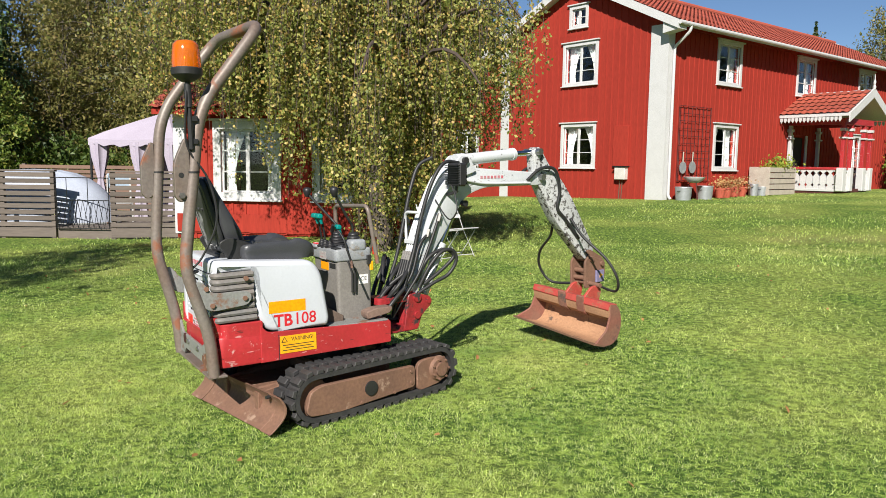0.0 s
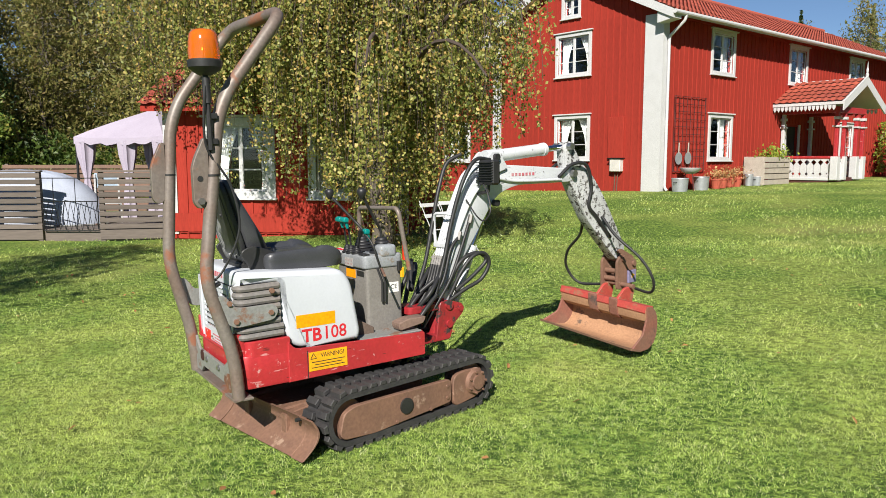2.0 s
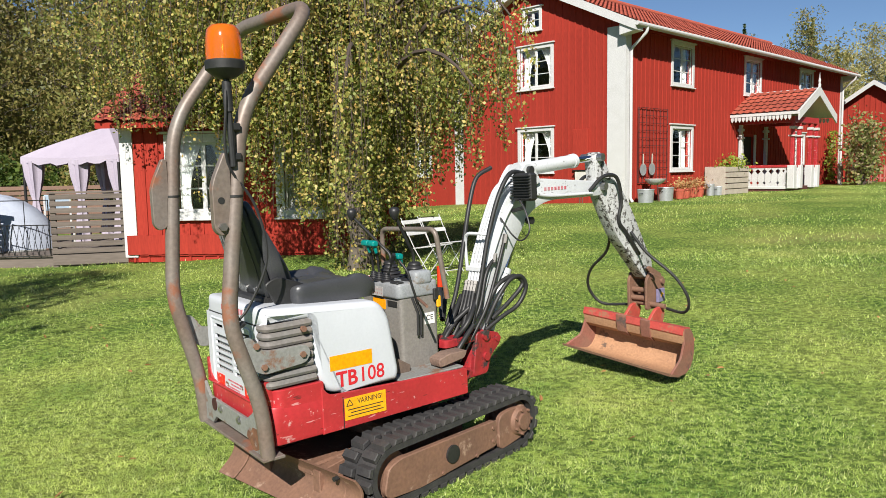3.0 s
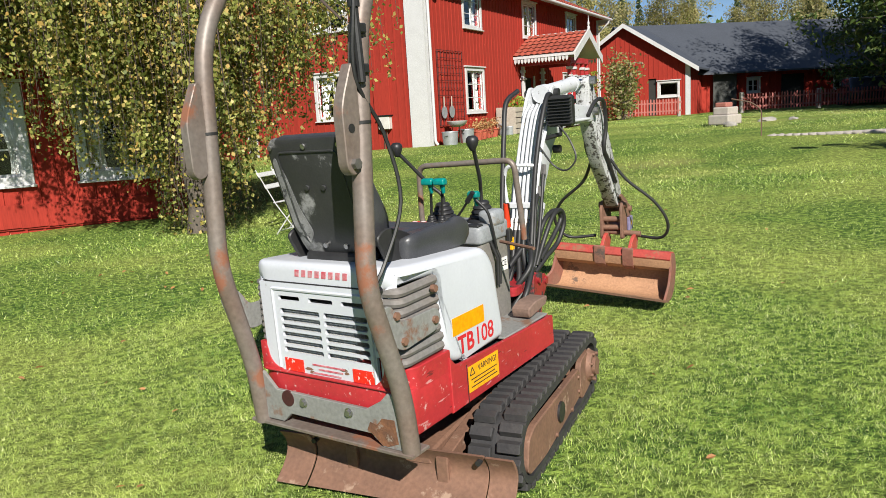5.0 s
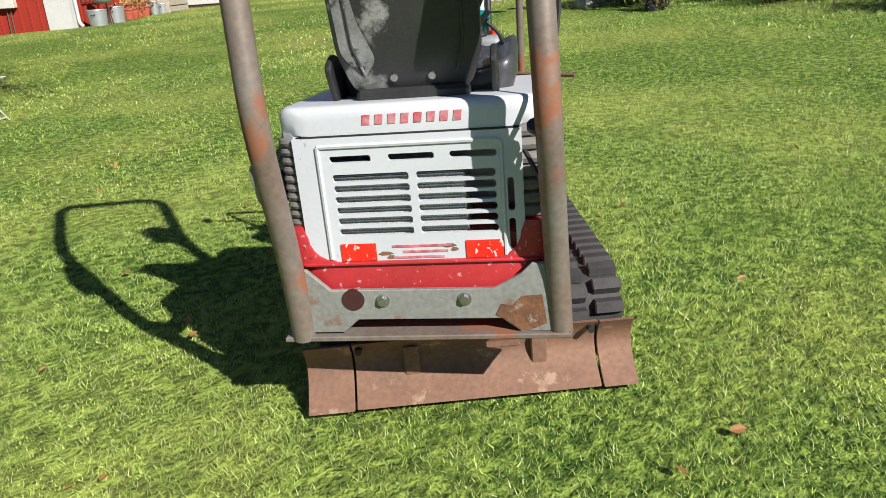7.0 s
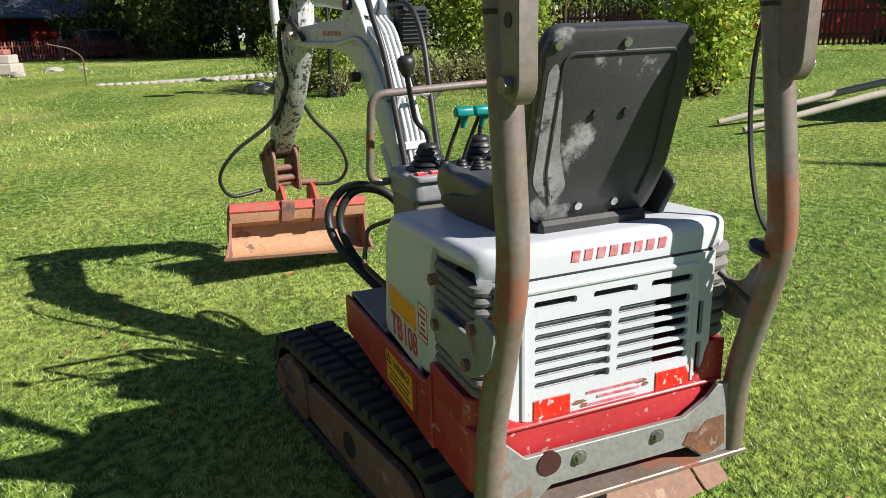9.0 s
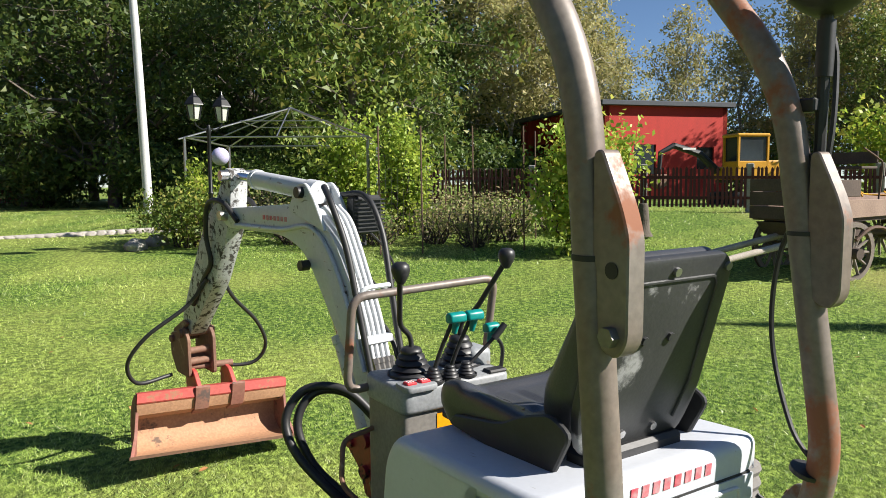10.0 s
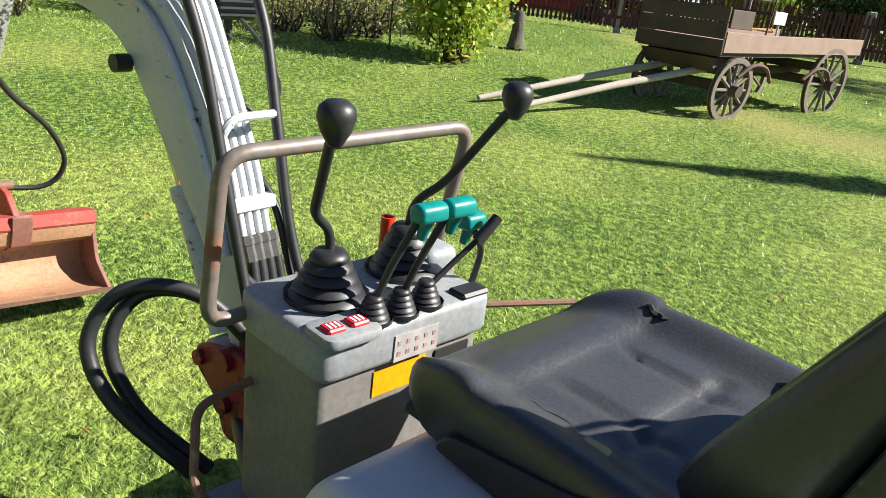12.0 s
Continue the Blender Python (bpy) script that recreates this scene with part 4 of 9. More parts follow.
def shed():
    """The red flat-roofed shed beyond the fence."""
    m = Matrix.Translation((26.95, -0.2, 0)) @ Matrix.Rotation(radians(-72), 4, "Z")
    h = thing("shed", m, "low red flat-roofed wooden shed with dark windows", "shed")
    L, W, z0, ev = 5.6, 9.0, 0.3, 4.62
    ops = [(1.3, 2.3, 1.9, 3.1), (4.2, 5.0, 2.1, 3.0)]
    # front wall in brighter red than the west: its sunlight is put into the colour
    wall(h, "wall_front", Matrix.Identity(4), L, z0, ev, ops, mat=material("sunlit_red_paint", (0.5, 0.03, 0.02), 0.75, scale=3, bump=0.2, streak=(1, 1, 0.2)), battens=0.0)
    wall(h, "wall_west", pose(0, W, 0, 0, 0, -90), W, z0, ev, [(1.0, 3.2, 0.4, 3.4)], battens=0.4)
    wall(h, "wall_east", pose(L, 0, 0, 0, 0, 90), W, z0, ev, [])
    wall(h, "wall_back", pose(L, W, 0, 0, 0, 180), L, z0, ev, [])
    for o in ops:
        bm = B0()
        box(bm, ((o[0] + o[1]) / 2, 0.1, (o[2] + o[3]) / 2), (o[1] - o[0], 0.05, o[3] - o[2]))
        part("window", bm, material("dark_glass", (0.02, 0.02, 0.022), 0.1, bump=0), h, "dark window pane")
    bm = B0()
    box(bm, (L / 2, W / 2, ev + 0.1), (L + 0.5, W + 0.5, 0.2), 0.02)
    part("roof", bm, M_SLATE, h)
    # added near-black block filling the shed, so its openings show only shade
    bm = B0()
    box(bm, (L / 2, W / 2, 1.6), (L - 0.6, W - 1.2, 2.6))
    part("dark_filler", bm, M_UNLIT, h)


shed()

# ---- the mini excavator ----
# local axes: x to its right, y ahead, z up; origin on the ground under the slewing ring
MACH = thing("mini_excavator", LEAN @ Matrix.Translation((-0.775, 5.0, 0)) @ Matrix.Rotation(radians(39.5 - 90), 4, "Z"),
             "small worn white and red tracked excavator standing on the lawn", "excavator")
MC = Matrix.Translation((0.0, 0.0, 0)) @ Matrix.Rotation(radians(5.5), 4, "Z")           # undercarriage
MB = Matrix.Translation((0.178, 0.497, 0)) @ Matrix.Rotation(radians(3.0), 4, "Z")          # boom


MU = Matrix.Rotation(radians(-4.3), 4, "Z") @ Matrix.Translation((0.087, 0.024, 0))            # upper body
MSEAT = MU @ Matrix.Translation((-0.019, -0.014, 0))
MCON = MU @ Matrix.Translation((-0.074, -0.002, -0.006))
MBEACON = MU @ Matrix.Translation((-0.007, 0.011, 0))


def mpart(name, bm, mat, parent=None, label="", m=MU, smooth=35):
    bmesh.ops.transform(bm, matrix=m, verts=bm.verts)
    return part(name, bm, mat, MACH if parent is None else parent, label, smooth)


def stadium(r, y0, y1, zc, n=12):
    """Outline (y, z) of a track run round two wheels."""
    pts = [(y1 + r * math.cos(a), zc + r * math.sin(a)) for a in [radians(-90 + 180 * i / n) for i in range(n + 1)]]
    pts += [(y0 + r * math.cos(a), zc + r * math.sin(a)) for a in [radians(90 + 180 * i / n) for i in range(n + 1)]]
    return pts


def track(xc, w, side):
    y0, y1, zc, ro = -0.46, 0.47, 0.165, 0.14
    bm = B0()
    o, i_ = stadium(ro, y0, y1, zc), stadium(ro - 0.028, y0, y1, zc)
    for x0 in (xc - w / 2,):
        lo_o = [bm.verts.new((x0, *p)) for p in o]
        lo_i = [bm.verts.new((x0, *p)) for p in i_]
        hi_o = [bm.verts.new((x0 + w, *p)) for p in o]
        hi_i = [bm.verts.new((x0 + w, *p)) for p in i_]
        n = len(o)
        for k in range(n):
            j = (k + 1) % n
            bm.faces.new((lo_o[k], lo_o[j], hi_o[j], hi_o[k]))
            bm.faces.new((lo_i[k], hi_i[k], hi_i[j], lo_i[j]))
            bm.faces.new((lo_o[k], lo_i[k], lo_i[j], lo_o[j]))
            bm.faces.new((hi_o[k], hi_o[j], hi_i[j], hi_i[k]))
    belt = mpart("track", bm, M_RUBBER, label="black rubber crawler track with worn lugs", m=MC)
    # lugs: two staggered bars in a chevron for every pitch
    lug = B0()
    for s in (-1, 1):
        c = 0.012 * s
        ends = sorted((0.012 * s, s * (w / 2 + 0.002)))
        prism(lug, [(c - 0.026, 0), (c + 0.026, 0), (c + 0.018, 0.026), (c - 0.018, 0.026)], ends[0], ends[1], "x", 0.004)
    me = bpy.data.meshes.new("lug")
    bmesh.ops.recalc_face_normals(lug, faces=lug.faces)
    lug.to_mesh(me)
    lug.free()
    me.materials.append(M_RUBBER)
    length = 2 * (y1 - y0) + 2 * math.pi * ro
    count = 42
    for k in range(count):
        s = length * k / count
        a = y1 - y0
        if s < a:
            y, z, th = y0 + s, zc - ro, 180
        elif s < a + math.pi * ro:
            t = (s - a) / ro
            y, z, th = y1 + ro * math.sin(t), zc - ro * math.cos(t), 180 - math.degrees(t)
            th = 180 + math.degrees(t)
        elif s < 2 * a + math.pi * ro:
            y, z, th = y1 - (s - a - math.pi * ro), zc + ro, 0
        else:
            t = (s - 2 * a - math.pi * ro) / ro
            y, z, th = y0 - ro * math.sin(t), zc + ro * math.cos(t), math.degrees(t)
        ob = link("lug", me, None, belt)
        ob.matrix_local = MC @ Matrix.Translation((xc, y, z)) @ Matrix.Rotation(radians(th), 4, "X")
    # steel links showing along the middle of the belt
    fr = B0()
    xo = xc + side * (w / 2 - 0.012)
    prism(fr, rounded([(-0.50, 0.065), (-0.53, 0.10), (-0.50, 0.21), (-0.42, 0.235), (0.27, 0.225), (0.27, 0.085), (-0.3, 0.05)], 0.03), xo - 0.02, xo + 0.012, "x", 0.005)
    side_frame = mpart("track_frame", fr, M_RUSTSTEEL, label="rusty brown steel side frame of the track", m=MC)
    bm = B0()
    cyl(bm, (xo + side * 0.008, -0.08, 0.15), (xo + side * 0.022, -0.08, 0.15), 0.045, n=18)
    mpart("grease_cover", bm, M_BLACK, side_frame, m=MC)
    for y, z in ((0.235, 0.12), (0.235, 0.19), (-0.15, 0.075), (0.1, 0.085)):
        bm = B0()
        cyl(bm, (xo, y, z), (xo + side * 0.02, y, z), 0.01, n=6)
        mpart("bolt", bm, M_RUSTSTEEL, side_frame, m=MC)
    bm = B0()
    cyl(bm, (xc - w * 0.3, y1, zc), (xc + w * 0.3, y1, zc), 0.105, n=20)
    for k in range(10):
        a = radians(36 * k)
        box(bm, (xc, y1 + 0.108 * math.cos(a), zc + 0.108 * math.sin(a)), (w * 0.28, 0.03, 0.03))
    sp = mpart("sprocket", bm, M_RUSTSTEEL, label="rusty drive sprocket", m=MC)
    bm = B0()
    prism(bm, rounded([(0.29, 0.045), (0.29, 0.235), (0.40, 0.25), (0.52, 0.235), (0.56, 0.15), (0.50, 0.07)], 0.05), xo - 0.02, xo + 0.008, "x", 0.004)
    cyl(bm, (xo, y1, zc), (xo + side * 0.03, y1, zc), 0.085, 0.07, n=20)
    cyl(bm, (xo, y1, zc), (xo + side * 0.045, y1, zc), 0.045, n=14)
    mpart("motor_cover", bm, M_RUSTSTEEL, sp, m=MC)
    for k in range(7):
        a = radians(360 / 7 * k)
        bm = B0()
        cyl(bm, (xo, y1 + 0.066 * math.cos(a), zc + 0.066 * math.sin(a)), (xo + side * 0.042, y1 + 0.066 * math.cos(a), zc + 0.066 * math.sin(a)), 0.008, n=6)
        mpart("bolt", bm, M_RUSTSTEEL, sp, m=MC)
    bm = B0()
    cyl(bm, (xc - w * 0.3, y0, zc), (xc + w * 0.3, y0, zc), 0.108, n=20)
    mpart("idler", bm, M_RUSTSTEEL, label="rusty idler wheel", m=MC)
    for y in (-0.2, 0.05, 0.27):
        bm = B0()
        cyl(bm, (xc - w * 0.3, y, 0.1), (xc + w * 0.3, y, 0.1), 0.05, n=12)
        mpart("roller", bm, M_RUSTSTEEL, m=MC)


track(0.465, 0.205, 1)
track(-0.305, 0.205, -1)

bm = B0()
box(bm, (0.08, -0.02, 0.2), (0.62, 0.46, 0.14), 0.015)
box(bm, (0.08, -0.42, 0.17), (0.3, 0.5, 0.06), 0.01)
mpart("undercarriage_frame", bm, M_RUSTSTEEL, label="rusty undercarriage crossbeam", m=MC)
bm = B0()
cyl(bm, (0.03, 0, 0.26), (0.03, 0, 0.385), 0.22, n=28)
mpart("slewing_ring", bm, M_BLACK, m=MC)


def blade_profile(off=0.0):
    """The blade's curved section (y, z), hollow towards the rear."""
    pts = []
    for i in range(9):
        t = i / 8
        pts.append((-0.735 + 0.06 * math.sin(math.pi * t) - 0.03 * (1 - t) * (1 - t) + 0.03 * t + off, 0.03 + 0.195 * t))
    return pts


def blade_piece(x0, x1, off, name, parent=None, label=""):
    bm = B0()
    p = blade_profile(off)
    prism(bm, p + [(y + 0.014, z) for y, z in reversed(p)], x0, x1, "x", 0.002)
    return mpart(name, bm, M_RUSTSTEEL, parent, label, m=MC)


dozer = blade_piece(-0.30, 0.46, 0.0, "dozer_blade", label="rusty brown curved dozer blade")
blade_piece(-0.45, -0.306, -0.006, "blade_extension", dozer)
blade_piece(0.466, 0.575, -0.006, "blade_extension", dozer)
for x in (-0.12, 0.28):
    bm = B0()
    prism(bm, [(-0.69, 0.08), (-0.69, 0.19), (-0.2, 0.25), (-0.2, 0.17)], x - 0.025, x + 0.025, "x", 0.004)
    mpart("blade_arm", bm, M_RUSTSTEEL, dozer, m=MC)
for x in (0.44, -0.28):
    bm = B0()
    cyl(bm, (x, -0.713, 0.2), (x, -0.68, 0.2), 0.011, n=8)
    mpart("bolt_hole", bm, M_BLACK, dozer, m=MC)

# upper frame: red counterweight, side skirts, platform
HW = 0.362
plan = rounded([(-HW, -0.62), (-HW, -0.87), (-0.28, -0.895), (0.28, -0.895), (HW, -0.87), (HW, -0.62)], [0, 0.1, 0.05, 0.05, 0.1, 0], 6)
bm = B0()
prism(bm, [(p[0], p[1]) for p in plan], 0.37, 0.545, "z", 0.012, 2)
prism(bm, [(p[0], -0.62 + (p[1] + 0.62) * 0.9) for p in plan], 0.53, 0.615, "z", 0.004, 1)
body = mpart("counterweight", bm, M_MRED, label="scratched faded red rear counterweight")
for s in (-1, 1):
    bm = B0()
    prism(bm, rounded([(-0.635, 0.372), (-0.635, 0.60), (-0.60, 0.545), (-0.18, 0.53), (0.20, 0.52), (0.20, 0.385)], [0, 0.03, 0.05, 0, 0.01, 0.01], 3), s * HW - 0.008, s * HW + 0.008, "x", 0.003)
    skirt = mpart("side_skirt", bm, M_MRED, label="scratched red steel side panel")
    bm = B0()
    box(bm, (s * (HW + 0.0075), -0.53, 0.45), (0.003, 0.004, 0.15))
    mpart("panel_gap", bm, M_BLACKPRINT, skirt)
bm = B0()
box(bm, (0, -0.2, 0.44), (0.66, 0.82, 0.12), 0.01)
mpart("main_frame", bm, material("dirty_dark_frame", (0.06, 0.05, 0.045), 0.8, scale=8, bump=0.3), label="dirty dark main frame")
bm = B0()
box(bm, (0, 0.19, 0.455), (2 * HW - 0.03, 0.022, 0.14), 0.004)
mpart("front_panel", bm, M_MRED)
bm = B0()
box(bm, (0.0, 0.0, 0.522), (2 * HW - 0.03, 0.39, 0.012), 0.004)
plat = mpart("floor_plate", bm, M_GREYPAINT, label="worn grey footplate")
bm = B0()
prism(bm, [(-0.24, 0.51), (-0.24, 0.60), (-0.16, 0.62), (-0.06, 0.56), (-0.06, 0.51)], -0.2, 0.24, "x", 0.006)
mpart("floor_hump", bm, material("dirty_brown_plate", (0.12, 0.085, 0.065), 0.8, scale=8, bump=0.3), plat)

# hood
M_FADEDRED = material("faded_red_print", (0.5, 0.06, 0.09), 0.5, alt=(0.5, 0.3, 0.32), scale=40, amount=0.9, bump=0)


def soft_prism(bm, outline, lo, hi, r, seg=5):
    """A solid with the (y, z) outline from lo to hi along x, its two rims rounded off by r."""
    P = [Vector((p[0], p[1])) for p in outline]
    n = len(P)
    area = sum(P[i].x * P[(i + 1) % n].y - P[(i + 1) % n].x * P[i].y for i in range(n))
    if area < 0:
        P.reverse()
    inward = []
    for i in range(n):
        a, b = (P[i] - P[i - 1]).normalized(), (P[(i + 1) % n] - P[i]).normalized()
        na, nb = Vector((-a.y, a.x)), Vector((-b.y, b.x))
        k = na + nb
        inward.append(k / max(0.5, k.dot(na)))
    rings = []
    for q in range(seg + 1):
        t = math.pi / 2 * q / seg
        rings.append((lo + r * (1 - math.sin(t)), r * (1 - math.cos(t))))
    stations = rings[::-1] + [(hi - (x - lo), d) for x, d in rings]
    loops = [[bm.verts.new((x, *(P[i] + inward[i] * d))) for i in range(n)] for x, d in stations]
    order = sorted(range(len(stations)), key=lambda k: stations[k][0])
    loops = [loops[k] for k in order]
    for A, B in zip(loops, loops[1:]):
        for i in range(n):
            bm.faces.new((A[i], A[(i + 1) % n], B[(i + 1) % n], B[i]))
    caps = [bm.faces.new(loops[0][::-1]), bm.faces.new(loops[-1])]
    bmesh.ops.triangulate(bm, faces=caps, ngon_method="EAR_CLIP")


def plan_round(bm, y_end, r, half):
    """Rounds the two rear corners in plan."""
    for v in bm.verts:
        d = (y_end + r - v.co.y) / r
        if d > 0:
            k = half - r * (1 - math.sqrt(max(0.0, 1 - min(1, d) ** 2)))
            v.co.x *= k / half


hood_prof = rounded([(-0.885, 0.90), (-0.885, 0.972), (-0.30, 0.935), (-0.245, 0.86), (-0.20, 0.58), (-0.215, 0.535), (-0.585, 0.54), (-0.645, 0.64), (-0.655, 0.90)],
                    [0.0, 0.05, 0.09, 0.05, 0.05, 0.045, 0.07, 0.05, 0.02], 5)
long_top = []
for a, b in zip(hood_prof, hood_prof[1:] + hood_prof[:1]):
    long_top.append(a)
    if abs(a[0] - b[0]) > 0.18:
        k = [0.985, 0.97, 0.95, 0.92, 0.88] if a[0] > b[0] else [0.02, 0.05, 0.09]
        long_top += [Vector(a).lerp(Vector(b), u) for u in k]
bm = B0()
soft_prism(bm, long_top, -0.352, 0.352, 0.03)
plan_round(bm, -0.885, 0.07, 0.352)
for v in bm.verts:
    v.co.z += 0.006 * math.cos(v.co.x * 4.0) * smooth01(0.9, 0.95, v.co.z)
hood = mpart("hood", bm, M_PAINT, label="dented white engine hood", smooth=50)
bm = B0()
box(bm, (-0.045, -0.79, 0.70), (0.36, 0.15, 0.17), 0.004)
M_FIN = material("dusty_radiator", (0.55, 0.54, 0.51), 0.7, scale=30, fine=220, bump=0.5, grain=0.4)
radiator = mpart("radiator", bm, M_FIN, hood, "dusty radiator core behind the grille")
for k in range(22):
    bm = B0()
    box(bm, (-0.045, -0.867, 0.622 + k * 0.0076), (0.355, 0.008, 0.003))
    mpart("fin", bm, M_FIN, radiator)
# rear grille panel with real slots
slots = [(-0.212, -0.102, 0.828, 0.846), (-0.057, 0.063, 0.828, 0.846), (0.103, 0.223, 0.828, 0.846)]
for r in range(6):
    z = 0.625 + r * 0.030
    slots += [(-0.21, -0.007, z, z + 0.0215), (0.012, 0.218, z, z + 0.0215)]
slots += [(0.246, 0.263, 0.575, 0.66), (0.246, 0.263, 0.68, 0.77)]
xs = sorted({-0.305, 0.287, *[s[0] for s in slots], *[s[1] for s in slots]})
bm = B0()
for a, b in zip(xs, xs[1:]):
    hs, z = sorted(s[2:] for s in slots if s[0] <= a + 1e-6 and s[1] >= b - 1e-6), 0.545
    for lo, hi in hs + [(0.895, 0.895)]:
        if lo > z:
            box(bm, ((a + b) / 2, -0.886, (z + lo) / 2), (b - a, 0.012, lo - z))
        z = hi
bmesh.ops.remove_doubles(bm, verts=bm.verts, dist=0.0004)
for xa, xb, za, zb in slots:
    r = min(xb - xa, zb - za) * 0.42
    for cx, sx in ((xa, 1), (xb, -1)):
        for cz, sz in ((za, 1), (zb, -1)):
            arc = [(cx + sx * r * (1 - math.sin(q)), cz + sz * r * (1 - math.cos(q))) for q in (0, 0.52, 1.05, 1.571)]
            prism(bm, [(cx - sx * 0.001, cz - sz * 0.001)] + arc, -0.8915, -0.8805, "y")
grille = mpart("grille_panel", bm, M_PAINT, hood, "white rear grille with horizontal slots", smooth=0)
# raised rim round the grille field
bm = B0()
tube(bm, rounded([(-0.24, -0.893, 0.872), (0.235, -0.893, 0.872), (0.235, -0.893, 0.56)], 0.02, 4, False), 0.006, 6)
tube(bm, [(-0.24, -0.893, 0.872), (-0.24, -0.893, 0.56)], 0.006, 6)
mpart("grille_rim", bm, M_PAINT, grille)
for a, b in ((-0.213, -0.115), (0.128, 0.233)):
    bm = B0()
    box(bm, ((a + b) / 2, -0.8935, 0.578), (b - a, 0.003, 0.05), 0.001)
    mpart("reflector", bm, M_REFLECT, grille, "red reflective tape")
bm = B0()
for k, (w, x) in enumerate(((0.16, 0.01), (0.12, 0.02), (0.14, 0.0))):
    box(bm, (x, -0.8932, 0.592 - k * 0.016), (w, 0.002, 0.006))
mpart("label_print", bm, M_FADEDRED, grille, "faded red lines of a worn label")
for x, z, w in ((-0.09, 0.572, 0.022), (-0.075, 0.561, 0.014), (0.085, 0.59, 0.02), (0.098, 0.579, 0.012)):
    bm = B0()
    prism(bm, [(x - w, z - 0.002), (x - w * 0.4, z + 0.006), (x + w * 0.5, z + 0.005), (x + w, z - 0.001), (x + w * 0.3, z - 0.005), (x - w * 0.5, z - 0.006)], -0.8928, -0.891, "y")
    mpart("paint_chip", bm, M_RUSTSTEEL, grille)
# lid seam and maker's mark as plain shapes
bm = B0()
box(bm, (0.0, -0.884, 0.897), (0.56, 0.008, 0.006))
mpart("lid_seam", bm, M_BLACKPRINT, hood)
for i in range(8):
    x = -0.105 + i * 0.0335
    bm = B0()
    prism(bm, [(x - 0.011, 0.923), (x + 0.009, 0.923), (x + 0.013, 0.948), (x - 0.007, 0.948)], -0.887, -0.88, "y")
    mpart("maker_mark", bm, M_FADEDRED, hood, "plain red shape" if i == 0 else "")
# ribbed corners: coarse bellows on one side, fine ribs on the other
for s, x0, x1, n, r, step in ((1, 0.287, 0.345, 8, 0.0175, 0.0355), (-1, -0.30, -0.345, 11, 0.0125, 0.0245)):
    bm = B0()
    box(bm, ((x0 + x1) / 2 - s * 0.02, -0.77, 0.75), (abs(x1 - x0), 0.19, 0.28), 0.02)
    corner = mpart("vent_corner", bm, M_BLACK, hood, "grey-brown ribbed corner vent")
    for k in range(n):
        z = 0.638 + k * step
        bm = B0()
        tube(bm, rounded([(x0 - s * 0.005, -0.872, z), (x1 - s * 0.004, -0.868, z), (x1, -0.66 + 0.012 * (z < 0.69), z + 0.004)], 0.055, 6, False), r, 8)
        mpart("rib", bm, M_RIB, corner)
# red wings of the counterweight rising round the grille's lower corners, and the ledge between them
for s, xo, xi in ((-1, -0.338, -0.3), (1, 0.335, 0.276)):
    arc = [(xi - s * 0.07 * (1 - math.cos(q)), 0.625 - 0.07 * math.sin(q)) for q in (0, 0.3, 0.6, 0.9, 1.2, 1.5708)]
    bm = B0()
    prism(bm, [(xo, 0.54), (xo, 0.655), (xi + s * 0.012, 0.655)] + arc + [(xi - s * 0.07, 0.54)], -0.897, -0.85, "y", 0.004, 2)
    mpart("corner_wing", bm, M_MRED, body)
bm = B0()
prism(bm, rounded([(-0.345, -0.86), (-0.33, -0.905), (0.325, -0.905), (0.34, -0.86)], [0, 0.02, 0.02, 0], 3), 0.542, 0.552, "z", 0.003)
mpart("rear_ledge", bm, M_MRED, body)
# side stickers and lettering
for s in (1, -1):
    x = s * 0.3525
    rot = Matrix.Rotation(radians(90 if s > 0 else -90), 4, "Z") @ Matrix.Rotation(radians(90), 4, "X")
    bm = B0()
    box(bm, (x, -0.466 if s > 0 else -0.385, 0.682), (0.002, 0.222, 0.068))
    mpart("orange_sticker", bm, M_ORANGE, hood, "plain orange rectangle")
    text("lettering", "TB", 0.098, MU @ Matrix.Translation((x, -0.493 if s > 0 else -0.33, 0.598)) @ rot, M_REDPRINT, hood, bold=0.0025, width=0.113 if s > 0 else 0.1)
    text("lettering", "108", 0.098, MU @ Matrix.Translation((x, -0.36 if s > 0 else -0.445, 0.60)) @ rot, M_REDPRINT, hood, bold=0.001, width=0.122 if s > 0 else 0.1)
    x = s * (HW + 0.0095)
    yc = -0.413 if s > 0 else -0.385
    bm = B0()
    box(bm, (x, yc, 0.462), (0.002, 0.222, 0.102))
    warn = mpart("warning_sticker", bm, M_YELLOW, body, "yellow warning sticker")
    text("lettering", "VARNING!", 0.034, MU @ Matrix.Translation((x + s * 0.0012, yc + s * 0.025, 0.489)) @ rot, M_BLACKPRINT, warn, width=0.135)
    bm = B0()
    for k in range(3):
        box(bm, (x + s * 0.0012, yc, 0.458 - 0.015 * k), (0.001, 0.19 - 0.03 * (k == 1), 0.004))
    mpart("warning_print", bm, M_BLACKPRINT, warn)
    tri = [(yc - s * 0.085 - 0.017, 0.477), (yc - s * 0.085 + 0.017, 0.477), (yc - s * 0.085, 0.506)]
    bm = B0()
    for a, b in zip(tri, tri[1:] + tri[:1]):
        tube(bm, [(x + s * 0.0012, *a), (x + s * 0.0012, *b)], 0.002, 4)
    mpart("warning_triangle", bm, M_BLACKPRINT, warn)
bm = B0()
box(bm, (-0.3525, -0.556, 0.695), (0.002, 0.07, 0.105))
st = mpart("pale_sticker", bm, M_WHITESTICK, hood, "worn pale sticker with red print")
bm = B0()
